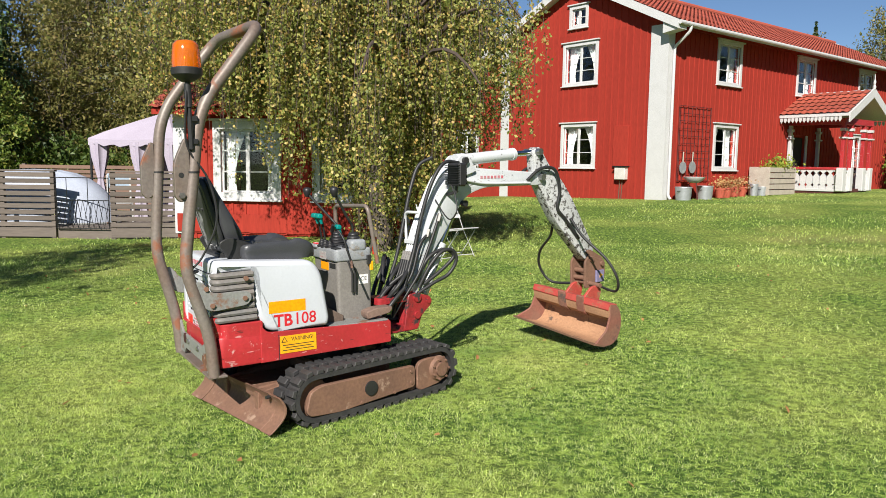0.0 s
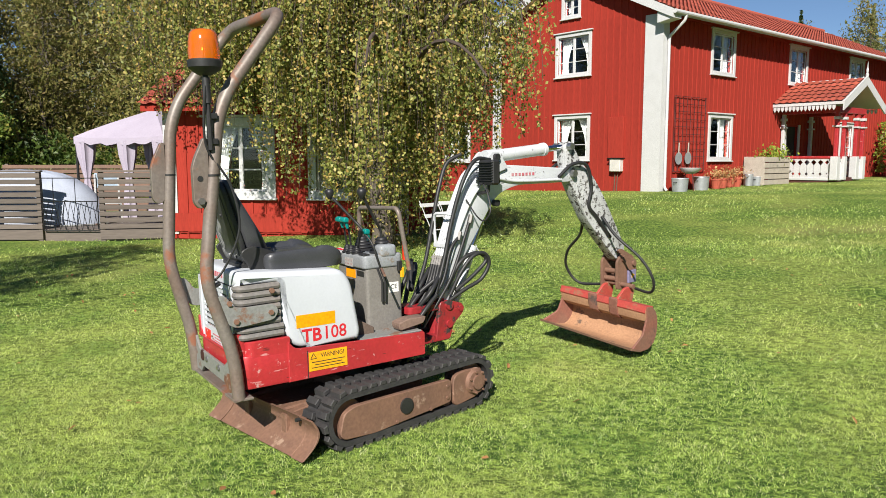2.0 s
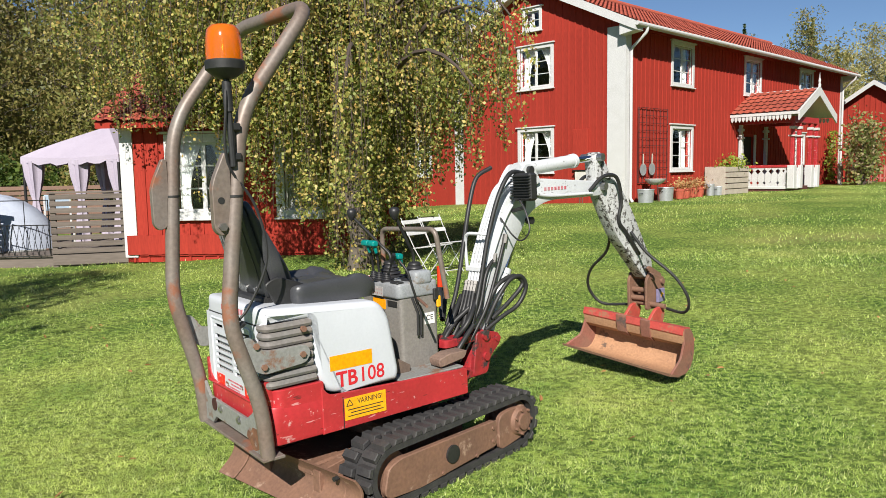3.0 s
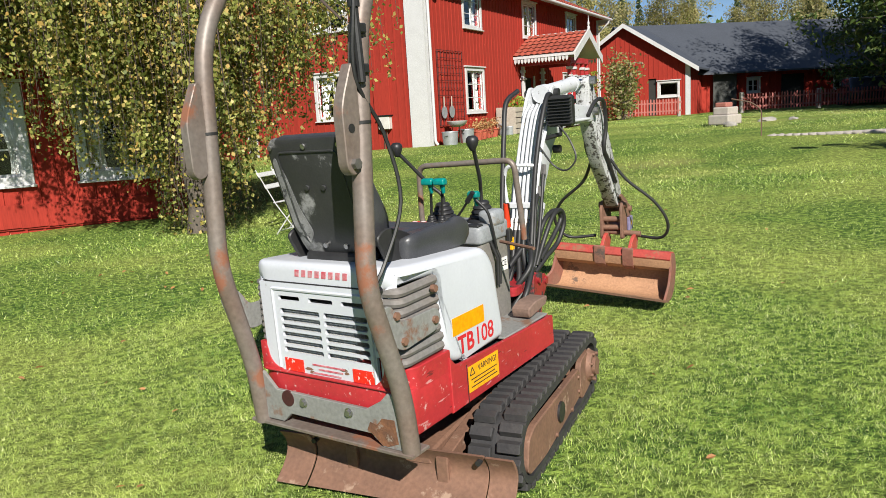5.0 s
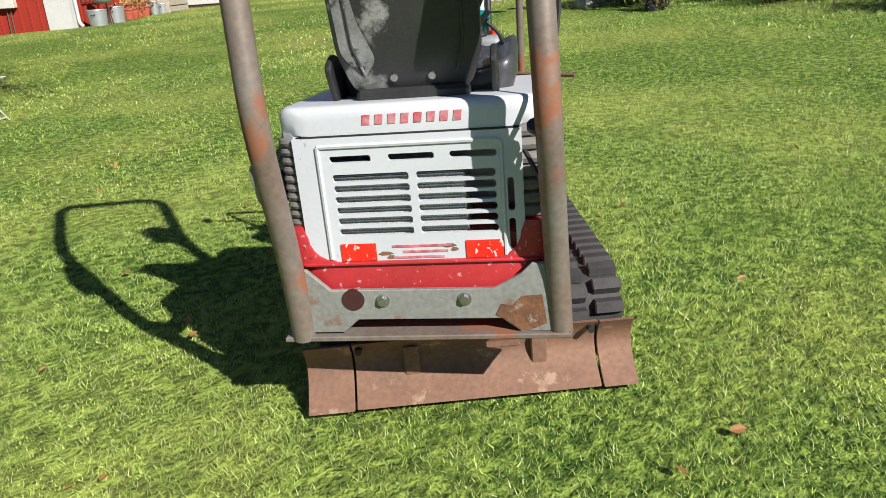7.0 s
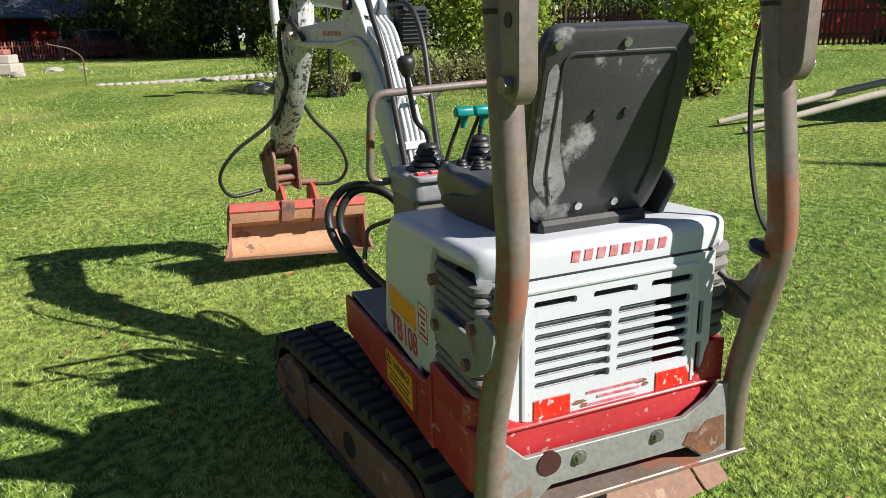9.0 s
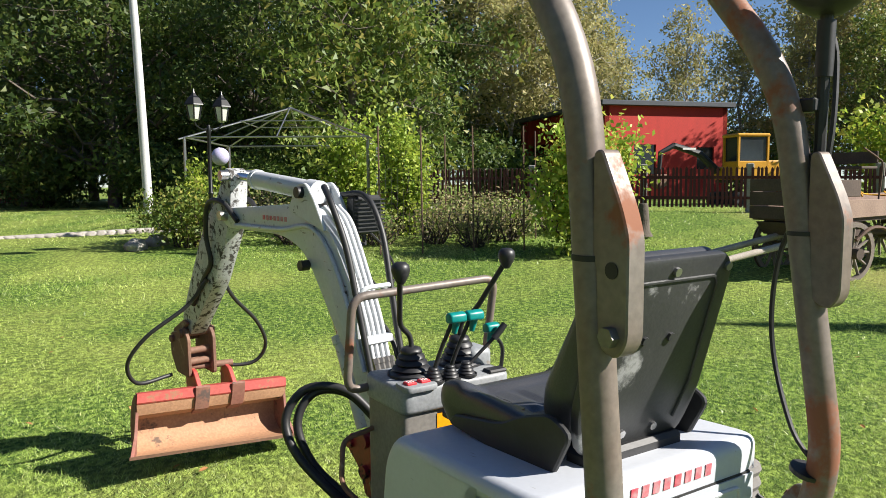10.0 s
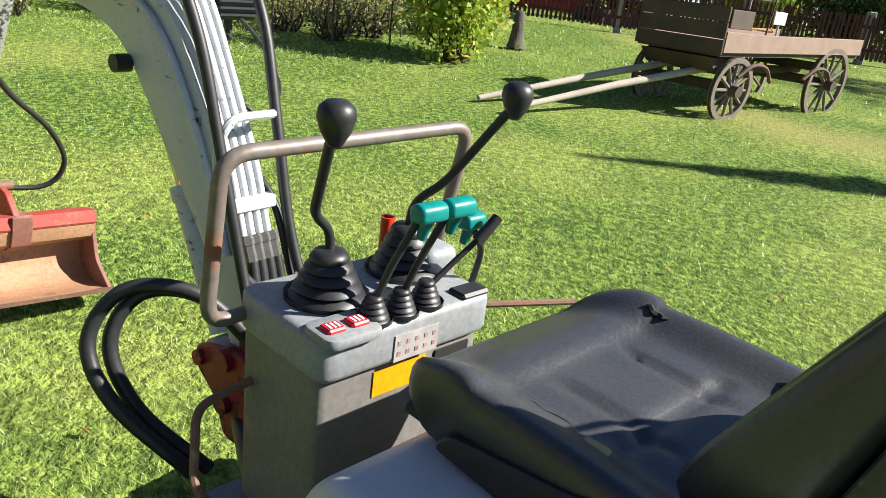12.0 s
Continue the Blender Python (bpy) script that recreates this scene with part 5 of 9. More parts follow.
for k in range(5):
    box(bm, (-0.354, -0.556 + 0.004 * (k % 2), 0.66 + 0.017 * k), (0.001, 0.05 - 0.012 * (k % 3), 0.008))
for z in (0.646, 0.744):
    box(bm, (-0.354, -0.556, z), (0.001, 0.064, 0.003))
for y in (-0.587, -0.525):
    box(bm, (-0.354, y, 0.695), (0.001, 0.003, 0.096))
mpart("sticker_print", bm, M_REDPRINT, st)

# roll-over bar
M_BOLTGREY = material("dull_grey_steel", (0.2, 0.19, 0.18), 0.45, metal=0.6, scale=15, bump=0.1)
M_DARKRED = material("dark_red_recess", (0.05, 0.012, 0.011), 0.7)
RR = 0.033
def bar_path(x):
    if x > 0:
        return [(0.372, -0.905, 0.335), (0.365, -0.915, 0.55), (0.354, -1.03, 0.95), (0.323, -0.91, 1.80), (0.29, -0.54, 2.28)]
    return [(-0.345, -0.918, 0.335), (-0.345, -0.935, 0.56), (-0.337, -1.04, 0.98), (-0.349, -0.975, 1.80), (-0.365, -0.615, 2.275)]


def bar_at(x, z):
    """Where the bar's axis lies at height z: x, y."""
    p = bar_path(x)
    for a, b in zip(p, p[1:]):
        if a[2] <= z <= b[2]:
            t = (z - a[2]) / (b[2] - a[2])
            return a[0] + (b[0] - a[0]) * t, a[1] + (b[1] - a[1]) * t
    return p[-1][:2]


bm = B0()
left, right = bar_path(-0.36), bar_path(0.335)
tube(bm, rounded(left + right[::-1], [0, 0.14, 0.1, 0.16, 0.13, 0.13, 0.16, 0.1, 0.14, 0], 7, False), RR, 14)
rops = mpart("roll_bar", bm, M_ROPS, label="bent grey steel roll-over bar with rust", smooth=60)
bm = B0()
top = [(-0.355, 0.352), (-0.355, 0.51), (-0.335, 0.545), (-0.31, 0.54), (-0.25, 0.48), (0.20, 0.475), (0.27, 0.515), (0.30, 0.545), (0.335, 0.545), (0.355, 0.51), (0.355, 0.346)]
prism(bm, top[:1] + top[1:] + [(0.265, 0.346), (0.215, 0.386), (-0.18, 0.39), (-0.225, 0.352)], -0.925, -0.91, "y", 0.002)
rear_plate = mpart("rear_plate", bm, M_GREYPAINT, rops, "grey steel cross plate rusting along its lower edge")
bm = B0()
prism(bm, [(-0.395, -0.94), (-0.395, -0.84), (0.40, -0.84), (0.40, -0.94)], 0.330, 0.345, "z", 0.003)
mpart("bottom_plate", bm, M_ROPS, rear_plate)
bm = B0()
cyl(bm, (-0.188, -0.9285, 0.452), (-0.188, -0.92, 0.452), 0.031, n=20)
mpart("round_hole", bm, M_DARKRED, rear_plate)
bm = B0()
prism(bm, [(0.20, 0.40), (0.215, 0.43), (0.245, 0.425), (0.27, 0.452), (0.325, 0.455), (0.335, 0.37), (0.29, 0.352), (0.262, 0.352), (0.235, 0.378)], -0.9268, -0.924, "y")
mpart("rust_patch", bm, material("flaking_rust", (0.2, 0.085, 0.04), 0.9, alt=(0.1, 0.05, 0.03), scale=18, fine=90, amount=0.9, bump=0.6, rust=(0.26, 0.2, 0.16), rust_amount=0.05, rust_scale=24), rear_plate, "patch of flaking brown rust")
for x in (-0.106, 0.118):
    bm = B0()
    cyl(bm, (x, -0.937, 0.447), (x, -0.92, 0.447), 0.013, n=6)
    cyl(bm, (x, -0.928, 0.447), (x, -0.92, 0.447), 0.019, n=14)
    mpart("bolt", bm, M_STEEL, rear_plate)
for side_x, s in ((-0.36, -1), (0.335, 1)):
    # folding hinge: plates welded to the rear of the bar, a pin and a bolt
    x, yb = bar_at(side_x, 1.45)
    for k in (s,):
        bm = B0()
        prism(bm, rounded([(yb - 0.02, 1.635), (yb - 0.04, 1.64), (yb - 0.085, 1.545), (yb - 0.10, 1.50), (yb - 0.10, 1.33), (yb - 0.075, 1.298), (yb - 0.035, 1.315), (yb - 0.028, 1.45), (yb - 0.02, 1.46)], 0.018, 3), x - 0.02, x + 0.02, "x", 0.003)
        hinge = mpart("hinge_plate", bm, M_ROPS, rops, "grey hinge plate rusted at the edges")
        for y, z, r in ((yb - 0.066, 1.445, 0.014), (yb - 0.068, 1.338, 0.0175)):
            bm = B0()
            cyl(bm, (x + k * 0.018, y, z), (x + k * (0.022 if r < 0.016 else 0.036), y, z), r, n=6 if r > 0.016 else 14)
            mpart("hinge_bolt", bm, M_BOLTGREY if r > 0.016 else M_BLACKPRINT, hinge)
    bm = B0()
    cyl(bm, (x, yb, 1.455), (x, yb, 1.465), RR + 0.0016, n=20)
    mpart("joint_gap", bm, M_BLACKPRINT, rops)
    x = side_x
    # brackets to the body
    bm = B0()
    xx = 0.372 if s > 0 else -0.372
    prism(bm, rounded([(-1.03, 0.86), (-0.95, 0.875), (-0.90, 0.80), (-0.70, 0.80), (-0.675, 0.765), (-0.70, 0.72), (-0.90, 0.70), (-1.0, 0.76)], 0.025, 3), xx - 0.006, xx + 0.006, "x", 0.002)
    brk = mpart("bracket", bm, M_GREYPAINT, rops, "grey bolted bracket plate")
    for y, z in ((-0.93, 0.83), (-0.90, 0.735), (-0.72, 0.76), (-0.71, 0.87)):
        bm = B0()
        cyl(bm, (xx, y, z), (xx + s * 0.018, y, z), 0.014, n=6)
        mpart("bolt", bm, M_RUSTSTEEL, brk)
# beacon on its rod
bm = B0()
tube(bm, [(0.374, -0.98, 1.58), (0.372, -0.985, 1.94)], 0.013, 10)
cyl(bm, (0.373, -0.983, 1.80), (0.372, -0.985, 1.92), 0.019, n=12)
box(bm, (0.36, -0.965, 1.62), (0.04, 0.045, 0.03), 0.004)
box(bm, (0.36, -0.962, 1.74), (0.04, 0.045, 0.03), 0.004)
rod = mpart("beacon_rod", bm, M_BLACK, rops, "grey beacon holder clamped to the bar", m=MBEACON)
bm = B0()
lathe(bm, [(0.03, -0.035), (0.055, -0.02), (0.078, 0.0), (0.08, 0.03), (0.076, 0.036)], (0.372, -0.985, 1.965), 22)
mpart("beacon_base", bm, M_BLACK, rod, m=MBEACON)
bm = B0()
lathe(bm, [(0.073, 0.036), (0.074, 0.07), (0.070, 0.12), (0.064, 0.155), (0.050, 0.172), (0.02, 0.178)], (0.372, -0.985, 1.965), 24)
mpart("amber_lens", bm, M_AMBER, rod, "amber plastic beacon lens", smooth=70, m=MBEACON)
bm = B0()
lathe(bm, [(0.03, 0.04), (0.03, 0.09), (0.012, 0.13)], (0.372, -0.985, 1.965), 12)
mpart("beacon_bulb", bm, M_CHROME, rod, m=MBEACON)
bm = B0()
tube(bm, spline([(0.37, -0.985, 1.92), (0.39, -1.0, 1.83), (0.365, -1.0, 1.6), (0.375, -0.90, 1.42), (0.395, -0.87, 1.2), (0.365, -0.95, 1.0), (0.36, -1.04, 0.9), (0.35, -1.0, 0.78), (0.30, -0.91, 0.84)], 6), 0.0065, 6)
mpart("beacon_cable", bm, M_BLACK, rops, "loose black cable", m=MBEACON)
bm = B0()
cyl(bm, (0.346, -1.0, 0.915), (0.346, -1.003, 0.925), RR + 0.004, n=14)
mpart("cable_tie", bm, M_BLACK, rops, m=MBEACON)

# seat
SX = 0.025


def seat_z(x, y):
    """Top of the cushion: a hollow middle, raised side bolsters and moulded panels."""
    u, t = (x - SX - 0.03) / 0.235, (y + 0.68) / 0.48
    z = 1.015 + 0.028 * smooth01(0.62, 0.95, abs(u)) + 0.012 * math.sin(math.pi * min(1, max(0, t)))
    z -= 0.035 * smooth01(0.7, 1.0, t)
    z += 0.012 * smooth01(0.62, 0.66, t) - 0.009 * math.exp(-((abs(u) - 0.34) / 0.04) ** 2) * smooth01(0.15, 0.3, t) * (1 - smooth01(0.55, 0.62, t))
    z -= 0.010 * math.exp(-((t - 0.3) / 0.03) ** 2) * (abs(u) < 0.6)
    return z


def vinyl_pad(name, outline, zb, mat, label):
    """A cushion: rings shrinking to the middle of the outline, lifted to the top surface."""
    bm = B0()
    P = rounded(outline, [0.1, 0.1, 0.06, 0.06], 7)
    c = sum((Vector(p) for p in P), Vector((0, 0))) / len(P)
    dense = []
    for a, b in zip(P, P[1:] + P[:1]):
        k = max(1, int((Vector(b) - Vector(a)).length / 0.016))
        dense += [Vector(a).lerp(Vector(b), i / k) for i in range(k)]
    loops = []
    for f, dz in ((0.94, None), (0.995, -0.055), (1.0, -0.035), (0.992, -0.017), (0.975, -0.006), (0.95, 0.0)) + tuple((0.95 - 0.05 * i, 0.0) for i in range(1, 18)):
        ring = []
        for p in dense:
            q = c + (p - c) * f
            ring.append(bm.verts.new((q.x, q.y, zb if dz is None else seat_z(q.x, q.y) + dz)))
        loops.append(ring)
    n = len(dense)
    for A, B in zip(loops, loops[1:]):
        for i in range(n):
            bm.faces.new((A[i], A[(i + 1) % n], B[(i + 1) % n], B[i]))
    bm.faces.new(loops[-1]), bm.faces.new(loops[0][::-1])
    return mpart(name, bm, mat, label=label, m=MSEAT, smooth=60)


seat = vinyl_pad("seat_cushion", [(SX - 0.21, -0.225), (SX + 0.265, -0.215), (SX + 0.27, -0.68), (SX - 0.215, -0.68)], 0.945, M_VINYL, "worn black vinyl seat cushion with a torn corner")
bm = B0()
box(bm, (SX, -0.45, 0.945), (0.36, 0.42, 0.02), 0.005)
mpart("seat_base", bm, M_BLACK, seat, m=MSEAT)
# splits in the vinyl
for a, b, w, z in (((SX + 0.222, -0.36), (SX + 0.226, -0.40), 0.011, 0.003), ((SX - 0.125, -0.40), (SX - 0.12, -0.50), 0.004, 0.001)):
    bm = B0()
    d = [Vector((*a, 0)).lerp(Vector((*b, 0)), k / 6) for k in range(7)]
    tube(bm, [(p.x + 0.003 * math.sin(k * 2.2), p.y, seat_z(p.x, p.y) + z - 0.002) for k, p in enumerate(d)], [w * 0.25 + w * 0.35 * math.sin(math.pi * k / 6) for k in range(7)], 6)
    mpart("split", bm, M_BLACKPRINT, seat, "dark split in the vinyl", m=MSEAT)
bm = B0()
prism(bm, rounded([(SX - 0.152, -0.545), (SX - 0.128, -0.54), (SX - 0.132, -0.50), (SX - 0.15, -0.515)], 0.008, 2), seat_z(SX - 0.14, -0.52) - 0.012, seat_z(SX - 0.14, -0.52) + 0.001, "z")
M_FOAM = material("yellow_foam", (0.6, 0.45, 0.2), 0.9)
mpart("foam_tear", bm, M_FOAM, seat, "torn patch showing yellow foam", m=MSEAT)
bm = B0()
prism(bm, rounded([(SX + 0.175, -0.66), (SX + 0.235, -0.64), (SX + 0.24, -0.585), (SX + 0.185, -0.605)], 0.012, 2), seat_z(SX + 0.2, -0.62) - 0.01, seat_z(SX + 0.2, -0.62) + 0.008, "z", 0.003)
mpart("foam_tear", bm, M_FOAM, seat, "torn patch showing yellow foam", m=MSEAT)
# back rest: padded front, hard shell behind
tilt = Matrix.Translation((SX, -0.735, 0.98)) @ Matrix.Rotation(radians(16.0), 4, "X")
shape = rounded([(-0.155, 0.0), (0.155, 0.0), (0.19, 0.12), (0.19, 0.42), (0.165, 0.465), (-0.165, 0.465), (-0.19, 0.42), (-0.19, 0.12)], [0.05, 0.05, 0.03, 0.03, 0.03, 0.03, 0.03, 0.03], 4)
bm = B0()
prism(bm, shape, -0.02, 0.008, "y", 0.008, 2)
bmesh.ops.transform(bm, matrix=tilt, verts=bm.verts)
shell = mpart("seat_back_shell", bm, M_SHELL, label="dusty black plastic seat back shell", smooth=40, m=MSEAT)
bm = B0()
prism(bm, [(a * 0.97, b * 0.985 + 0.004) for a, b in shape], 0.009, 0.085, "y", 0.03, 3)
for v in bm.verts:
    v.co.y = 0.009 + (v.co.y - 0.009) / 0.076 * (0.125 - 0.085 * smooth01(0.0, 0.46, v.co.z))
bmesh.ops.transform(bm, matrix=tilt, verts=bm.verts)
mpart("seat_back_pad", bm, M_VINYL, shell, "black vinyl back rest", m=MSEAT)
bm = B0()
tube(bm, [tilt @ Vector((a, -0.021, b)) for a, b in rounded([(-0.12, 0.06), (-0.145, 0.14), (-0.145, 0.40), (-0.13, 0.415), (0.13, 0.415), (0.145, 0.40), (0.145, 0.15), (0.12, 0.06)], 0.02, 3, False)], 0.004, 6)
mpart("shell_bead", bm, M_SHELL, shell, m=MSEAT)
M_SCUFF = material("scuffed_pale_plastic", (0.26, 0.26, 0.265), 0.7, alt=(0.1, 0.1, 0.1), scale=14, fine=120, amount=0.9, bump=0.2, rust=(0.035, 0.036, 0.038), rust_amount=0.36, rust_scale=16)
bm = B0()
prism(bm, rounded([(-0.125, 0.05), (-0.176, 0.12), (-0.178, 0.38), (-0.16, 0.4), (-0.135, 0.33), (-0.12, 0.2), (-0.085, 0.1)], 0.02, 3), -0.0212, -0.0195, "y")
bmesh.ops.transform(bm, matrix=tilt, verts=bm.verts)
mpart("scuff", bm, M_SCUFF, shell, "pale scuffed strip along the edge", m=MSEAT)
for a, b in ((-0.165, 0.435), (0.0, 0.435), (0.165, 0.435), (-0.045, 0.05), (0.055, 0.05), (-0.045, 0.28), (0.035, 0.28)):
    bm = B0()
    cyl(bm, tilt @ Vector((a, -0.027, b)), tilt @ Vector((a, -0.015, b)), 0.010, n=10)
    mpart("screw", bm, M_STEEL if b != 0.28 else M_SHELL, shell, m=MSEAT)
for s in (-1, 1):
    bm = B0()
    prism(bm, rounded([(-0.80, 1.06), (-0.735, 1.09), (-0.64, 1.06), (-0.56, 1.02), (-0.36, 0.985), (-0.34, 0.955), (-0.62, 0.94), (-0.74, 0.95)], 0.025, 3), SX + s * 0.215 - 0.008, SX + s * 0.215 + 0.008, "x", 0.004)
    mpart("seat_bracket", bm, M_BLACK, seat, "black side bracket of the seat", m=MSEAT)
bm = B0()
box(bm, (SX, -0.74, 0.975), (0.3, 0.08, 0.04), 0.01)
mpart("seat_hinge", bm, M_BLACK, seat, m=MSEAT)

# control console
M_FADED = material("faded_print", (0.3, 0.12, 0.12), 0.5, alt=(0.36, 0.34, 0.33), scale=50, amount=0.9, bump=0)
CX0, CX1, CY0, CY1 = -0.125, 0.268, -0.08, 0.165
bm = B0()
prism(bm, rounded([(CX0 + 0.01, CY0 + 0.012), (CX1 - 0.01, CY0 + 0.012), (CX1 - 0.01, CY1), (CX0 + 0.01, CY1)], 0.02, 3), 0.53, 0.90, "z", 0.004)
console = mpart("console", bm, material("dirty_console_panel", (0.2, 0.19, 0.175), 0.6, alt=(0.13, 0.115, 0.1), scale=5, fine=80, bump=0.1, rust=(0.26, 0.22, 0.17), rust_amount=0.0, rust_scale=6), label="scuffed dirty grey control console", m=MCON)
bm = B0()
prism(bm, rounded([(CX0, CY0 - 0.006), (CX1, CY0 - 0.006), (CX1, CY1 + 0.006), (CX0, CY1 + 0.006)], 0.035, 4), 0.895, 0.975, "z", 0.014, 3)
ctop = mpart("console_top", bm, M_CONSOLE, console, "pale grey console top", m=MCON)
bm = B0()
prism(bm, rounded([(CX0 + 0.005, CY0 - 0.022), (CX0 + 0.115, CY0 - 0.022), (CX0 + 0.115, CY0 + 0.06), (CX0 + 0.005, CY0 + 0.06)], 0.02, 3), 0.965, 0.985, "z", 0.006, 2)
mpart("switch_panel", bm, M_CONSOLE, ctop, m=MCON)
for x in (CX0 + 0.035, CX0 + 0.082):
    bm = B0()
    box(bm, (x, CY0 + 0.015, 0.987), (0.034, 0.03, 0.01), 0.003)
    sw = mpart("switch", bm, M_REDPRINT, ctop, "red rocker switch", m=MCON)
    bm = B0()
    for k in range(3):
        box(bm, (x - 0.008 + 0.008 * k, CY0 + 0.015, 0.9925), (0.004, 0.016, 0.001))
    mpart("switch_print", bm, M_WHITESTICK, sw, m=MCON)
bm = B0()
box(bm, (CX1 - 0.045, CY0 + 0.02, 0.978), (0.07, 0.045, 0.012), 0.005)
mpart("key_panel", bm, M_BLACK, ctop, m=MCON)
bm = B0()
box(bm, (0.075, CY0 - 0.0075, 0.925), (0.1, 0.002, 0.05))
lab = mpart("lever_label", bm, material("worn_label", (0.4, 0.38, 0.36), 0.5, alt=(0.27, 0.26, 0.26), scale=30, bump=0), ctop, "worn white label with small pictograms", m=MCON)
bm = B0()
for i in range(5):
    for j in range(2):
        box(bm, (0.035 + i * 0.02, CY0 - 0.009, 0.915 + j * 0.02), (0.007, 0.001, 0.008))
mpart("pictogram_print", bm, M_FADED, lab, m=MCON)
bm = B0()
box(bm, (0.06, CY0 + 0.0105, 0.855), (0.12, 0.002, 0.05))
mpart("orange_label", bm, M_ORANGE, console, "orange instruction label", m=MCON)
bm = B0()
box(bm, (0.185, CY0 + 0.010, 0.865), (0.085, 0.004, 0.03))
mpart("vent_slot", bm, M_BLACKPRINT, console, m=MCON)
bm = B0()
box(bm, (CX1 - 0.008, 0.108, 0.775), (0.002, 0.064, 0.06))
ce = mpart("pale_sticker", bm, M_WHITESTICK, console, "white conformity mark sticker", m=MCON)
text("lettering", "CE", 0.038, MCON @ Matrix.Translation((CX1 - 0.0066, 0.108, 0.778)) @ Matrix.Rotation(radians(90), 4, "Z") @ Matrix.Rotation(radians(90), 4, "X"), M_BLACKPRINT, ce)


def boot(x, y, z, r, h, parent):
    """A rubber bellows narrowing upwards."""
    prof = [(r * 1.15, 0), (r * 1.15, 0.008)]
    n = 5
    for k in range(n):
        a = r * (1 - 0.62 * k / n)
        prof += [(a * 1.06, h * (k + 0.15) / n), (a * 1.0, h * (k + 0.5) / n), (a * 0.8, h * (k + 0.9) / n)]
    prof += [(r * 0.25, h)]
    bm = B0()
    lathe(bm, prof, (x, y, z), 18)
    return mpart("bellows", bm, M_BOOT, parent, "black rubber bellows", smooth=50, m=MCON)


def lever(pts, r, parent, knob=None):
    bm = B0()
    tube(bm, rounded(pts, 0.03, 4, False), r, 8)
    lv = mpart("lever", bm, M_BLACK, parent, "black control lever", smooth=60, m=MCON)
    return lv


def knob(at, lv):
    bm = B0()
    lathe(bm, [(0.009, -0.036), (0.013, -0.03), (0.022, -0.014), (0.0275, 0.004), (0.025, 0.018), (0.015, 0.027), (0.0, 0.029)], at, 20)
    mpart("knob", bm, M_BOOT, lv, "black ball knob", smooth=70, m=MCON)


def grip(at, w, lv):
    """A teal cross grip with a collar running down the lever."""
    x, y, z = at
    bm = B0()
    prism(bm, rounded([(y - 0.018, z - 0.013), (y + 0.016, z - 0.017), (y + 0.02, z + 0.008), (y + 0.004, z + 0.018), (y - 0.016, z + 0.012)], 0.009, 4), x - w / 2, x + w / 2, "x", 0.007, 3)
    cyl(bm, (x + 0.006, y + 0.008, z - 0.012), (x + 0.004, y + 0.018, z - 0.05), 0.013, 0.008, n=12)
    mpart("grip", bm, M_TEAL, lv, "teal plastic lever grip", smooth=45, m=MCON)


boot(-0.015, 0.055, 0.975, 0.066, 0.088, ctop)
lv = lever([(-0.012, 0.06, 1.03), (-0.01, 0.062, 1.095), (-0.06, 0.045, 1.135), (-0.13, -0.085, 1.30)], 0.0085, ctop)
knob((-0.134, -0.098, 1.326), lv)
boot(0.183, 0.08, 0.975, 0.066, 0.095, ctop)
lv = lever([(0.183, 0.08, 1.04), (0.185, 0.075, 1.115), (0.215, 0.03, 1.16), (0.252, -0.065, 1.31)], 0.0085, ctop)
knob((0.256, -0.078, 1.338), lv)
for i, (x, y) in enumerate(((-0.003, -0.056), (0.055, -0.058), (0.118, -0.052))):
    boot(x, y, 0.975, 0.03, 0.046, ctop)
    if i < 2:
        gx = (0.039, 0.102)[i]
        lv = lever([(x, y, 1.0), (x + 0.3 * (gx - x), y - 0.012, 1.06), (gx, -0.10, 1.165)], 0.0065, ctop)
        grip((gx, -0.12, 1.178), 0.058, lv)
    else:
        lv = lever([(x, y, 1.0), (x + 0.04, y - 0.006, 1.035), (0.222, -0.08, 1.10)], 0.0055, ctop)
        bm = B0()
        cyl(bm, (0.208, -0.077, 1.085), (0.245, -0.085, 1.128), 0.012, 0.010, n=12)
        mpart("grip", bm, M_BOOT, lv, "black rubber lever grip", smooth=50, m=MCON)
lv = lever([(0.275, 0.03, 0.86), (0.285, -0.01, 0.96), (0.28, -0.03, 1.04), (0.232, -0.045, 1.09)], 0.0065, ctop)
grip((0.222, -0.045, 1.112), 0.05, lv)
bm = B0()
cyl(bm, (0.07, 0.0, 0.97), (0.07, 0.0, 0.982), 0.022, n=18)
mpart("filler_cap", bm, M_BLACK, ctop, smooth=30, m=MCON)
bm = B0()
lathe(bm, [(0.015, -0.11), (0.015, 0.0), (0.0115, 0.0), (0.0115, -0.05), (0.0, -0.05)], (0.165, 0.2, 1.03), 16)
mpart("red_pipe", bm, material("red_pipe_paint", (0.6, 0.04, 0.01), 0.4), console, "short red pipe stub")
bm = B0()
box(bm, (0.232, 0.075, 0.992), (0.085, 0.11, 0.075), 0.02, seg=3)
mpart("cap_housing", bm, M_CONSOLE, console, m=MCON)
bm = B0()
tube(bm, rounded([(-0.10, 0.15, 0.93), (-0.2, 0.135, 0.93), (-0.182, 0.12, 1.225), (0.345, 0.105, 1.243), (0.34, 0.17, 0.88)], 0.05, 6, False), 0.0135, 12)
mpart("hand_rail", bm, M_ROPS, label="bent rusty grab rail", smooth=60, m=MCON)
bm = B0()
tube(bm, rounded([(-0.11, 0.13, 0.80), (-0.22, 0.13, 0.78), (-0.26, 0.06, 0.67), (-0.2, 0.0, 0.6), (-0.12, -0.04, 0.56)], 0.03, 4, False), 0.008, 8)
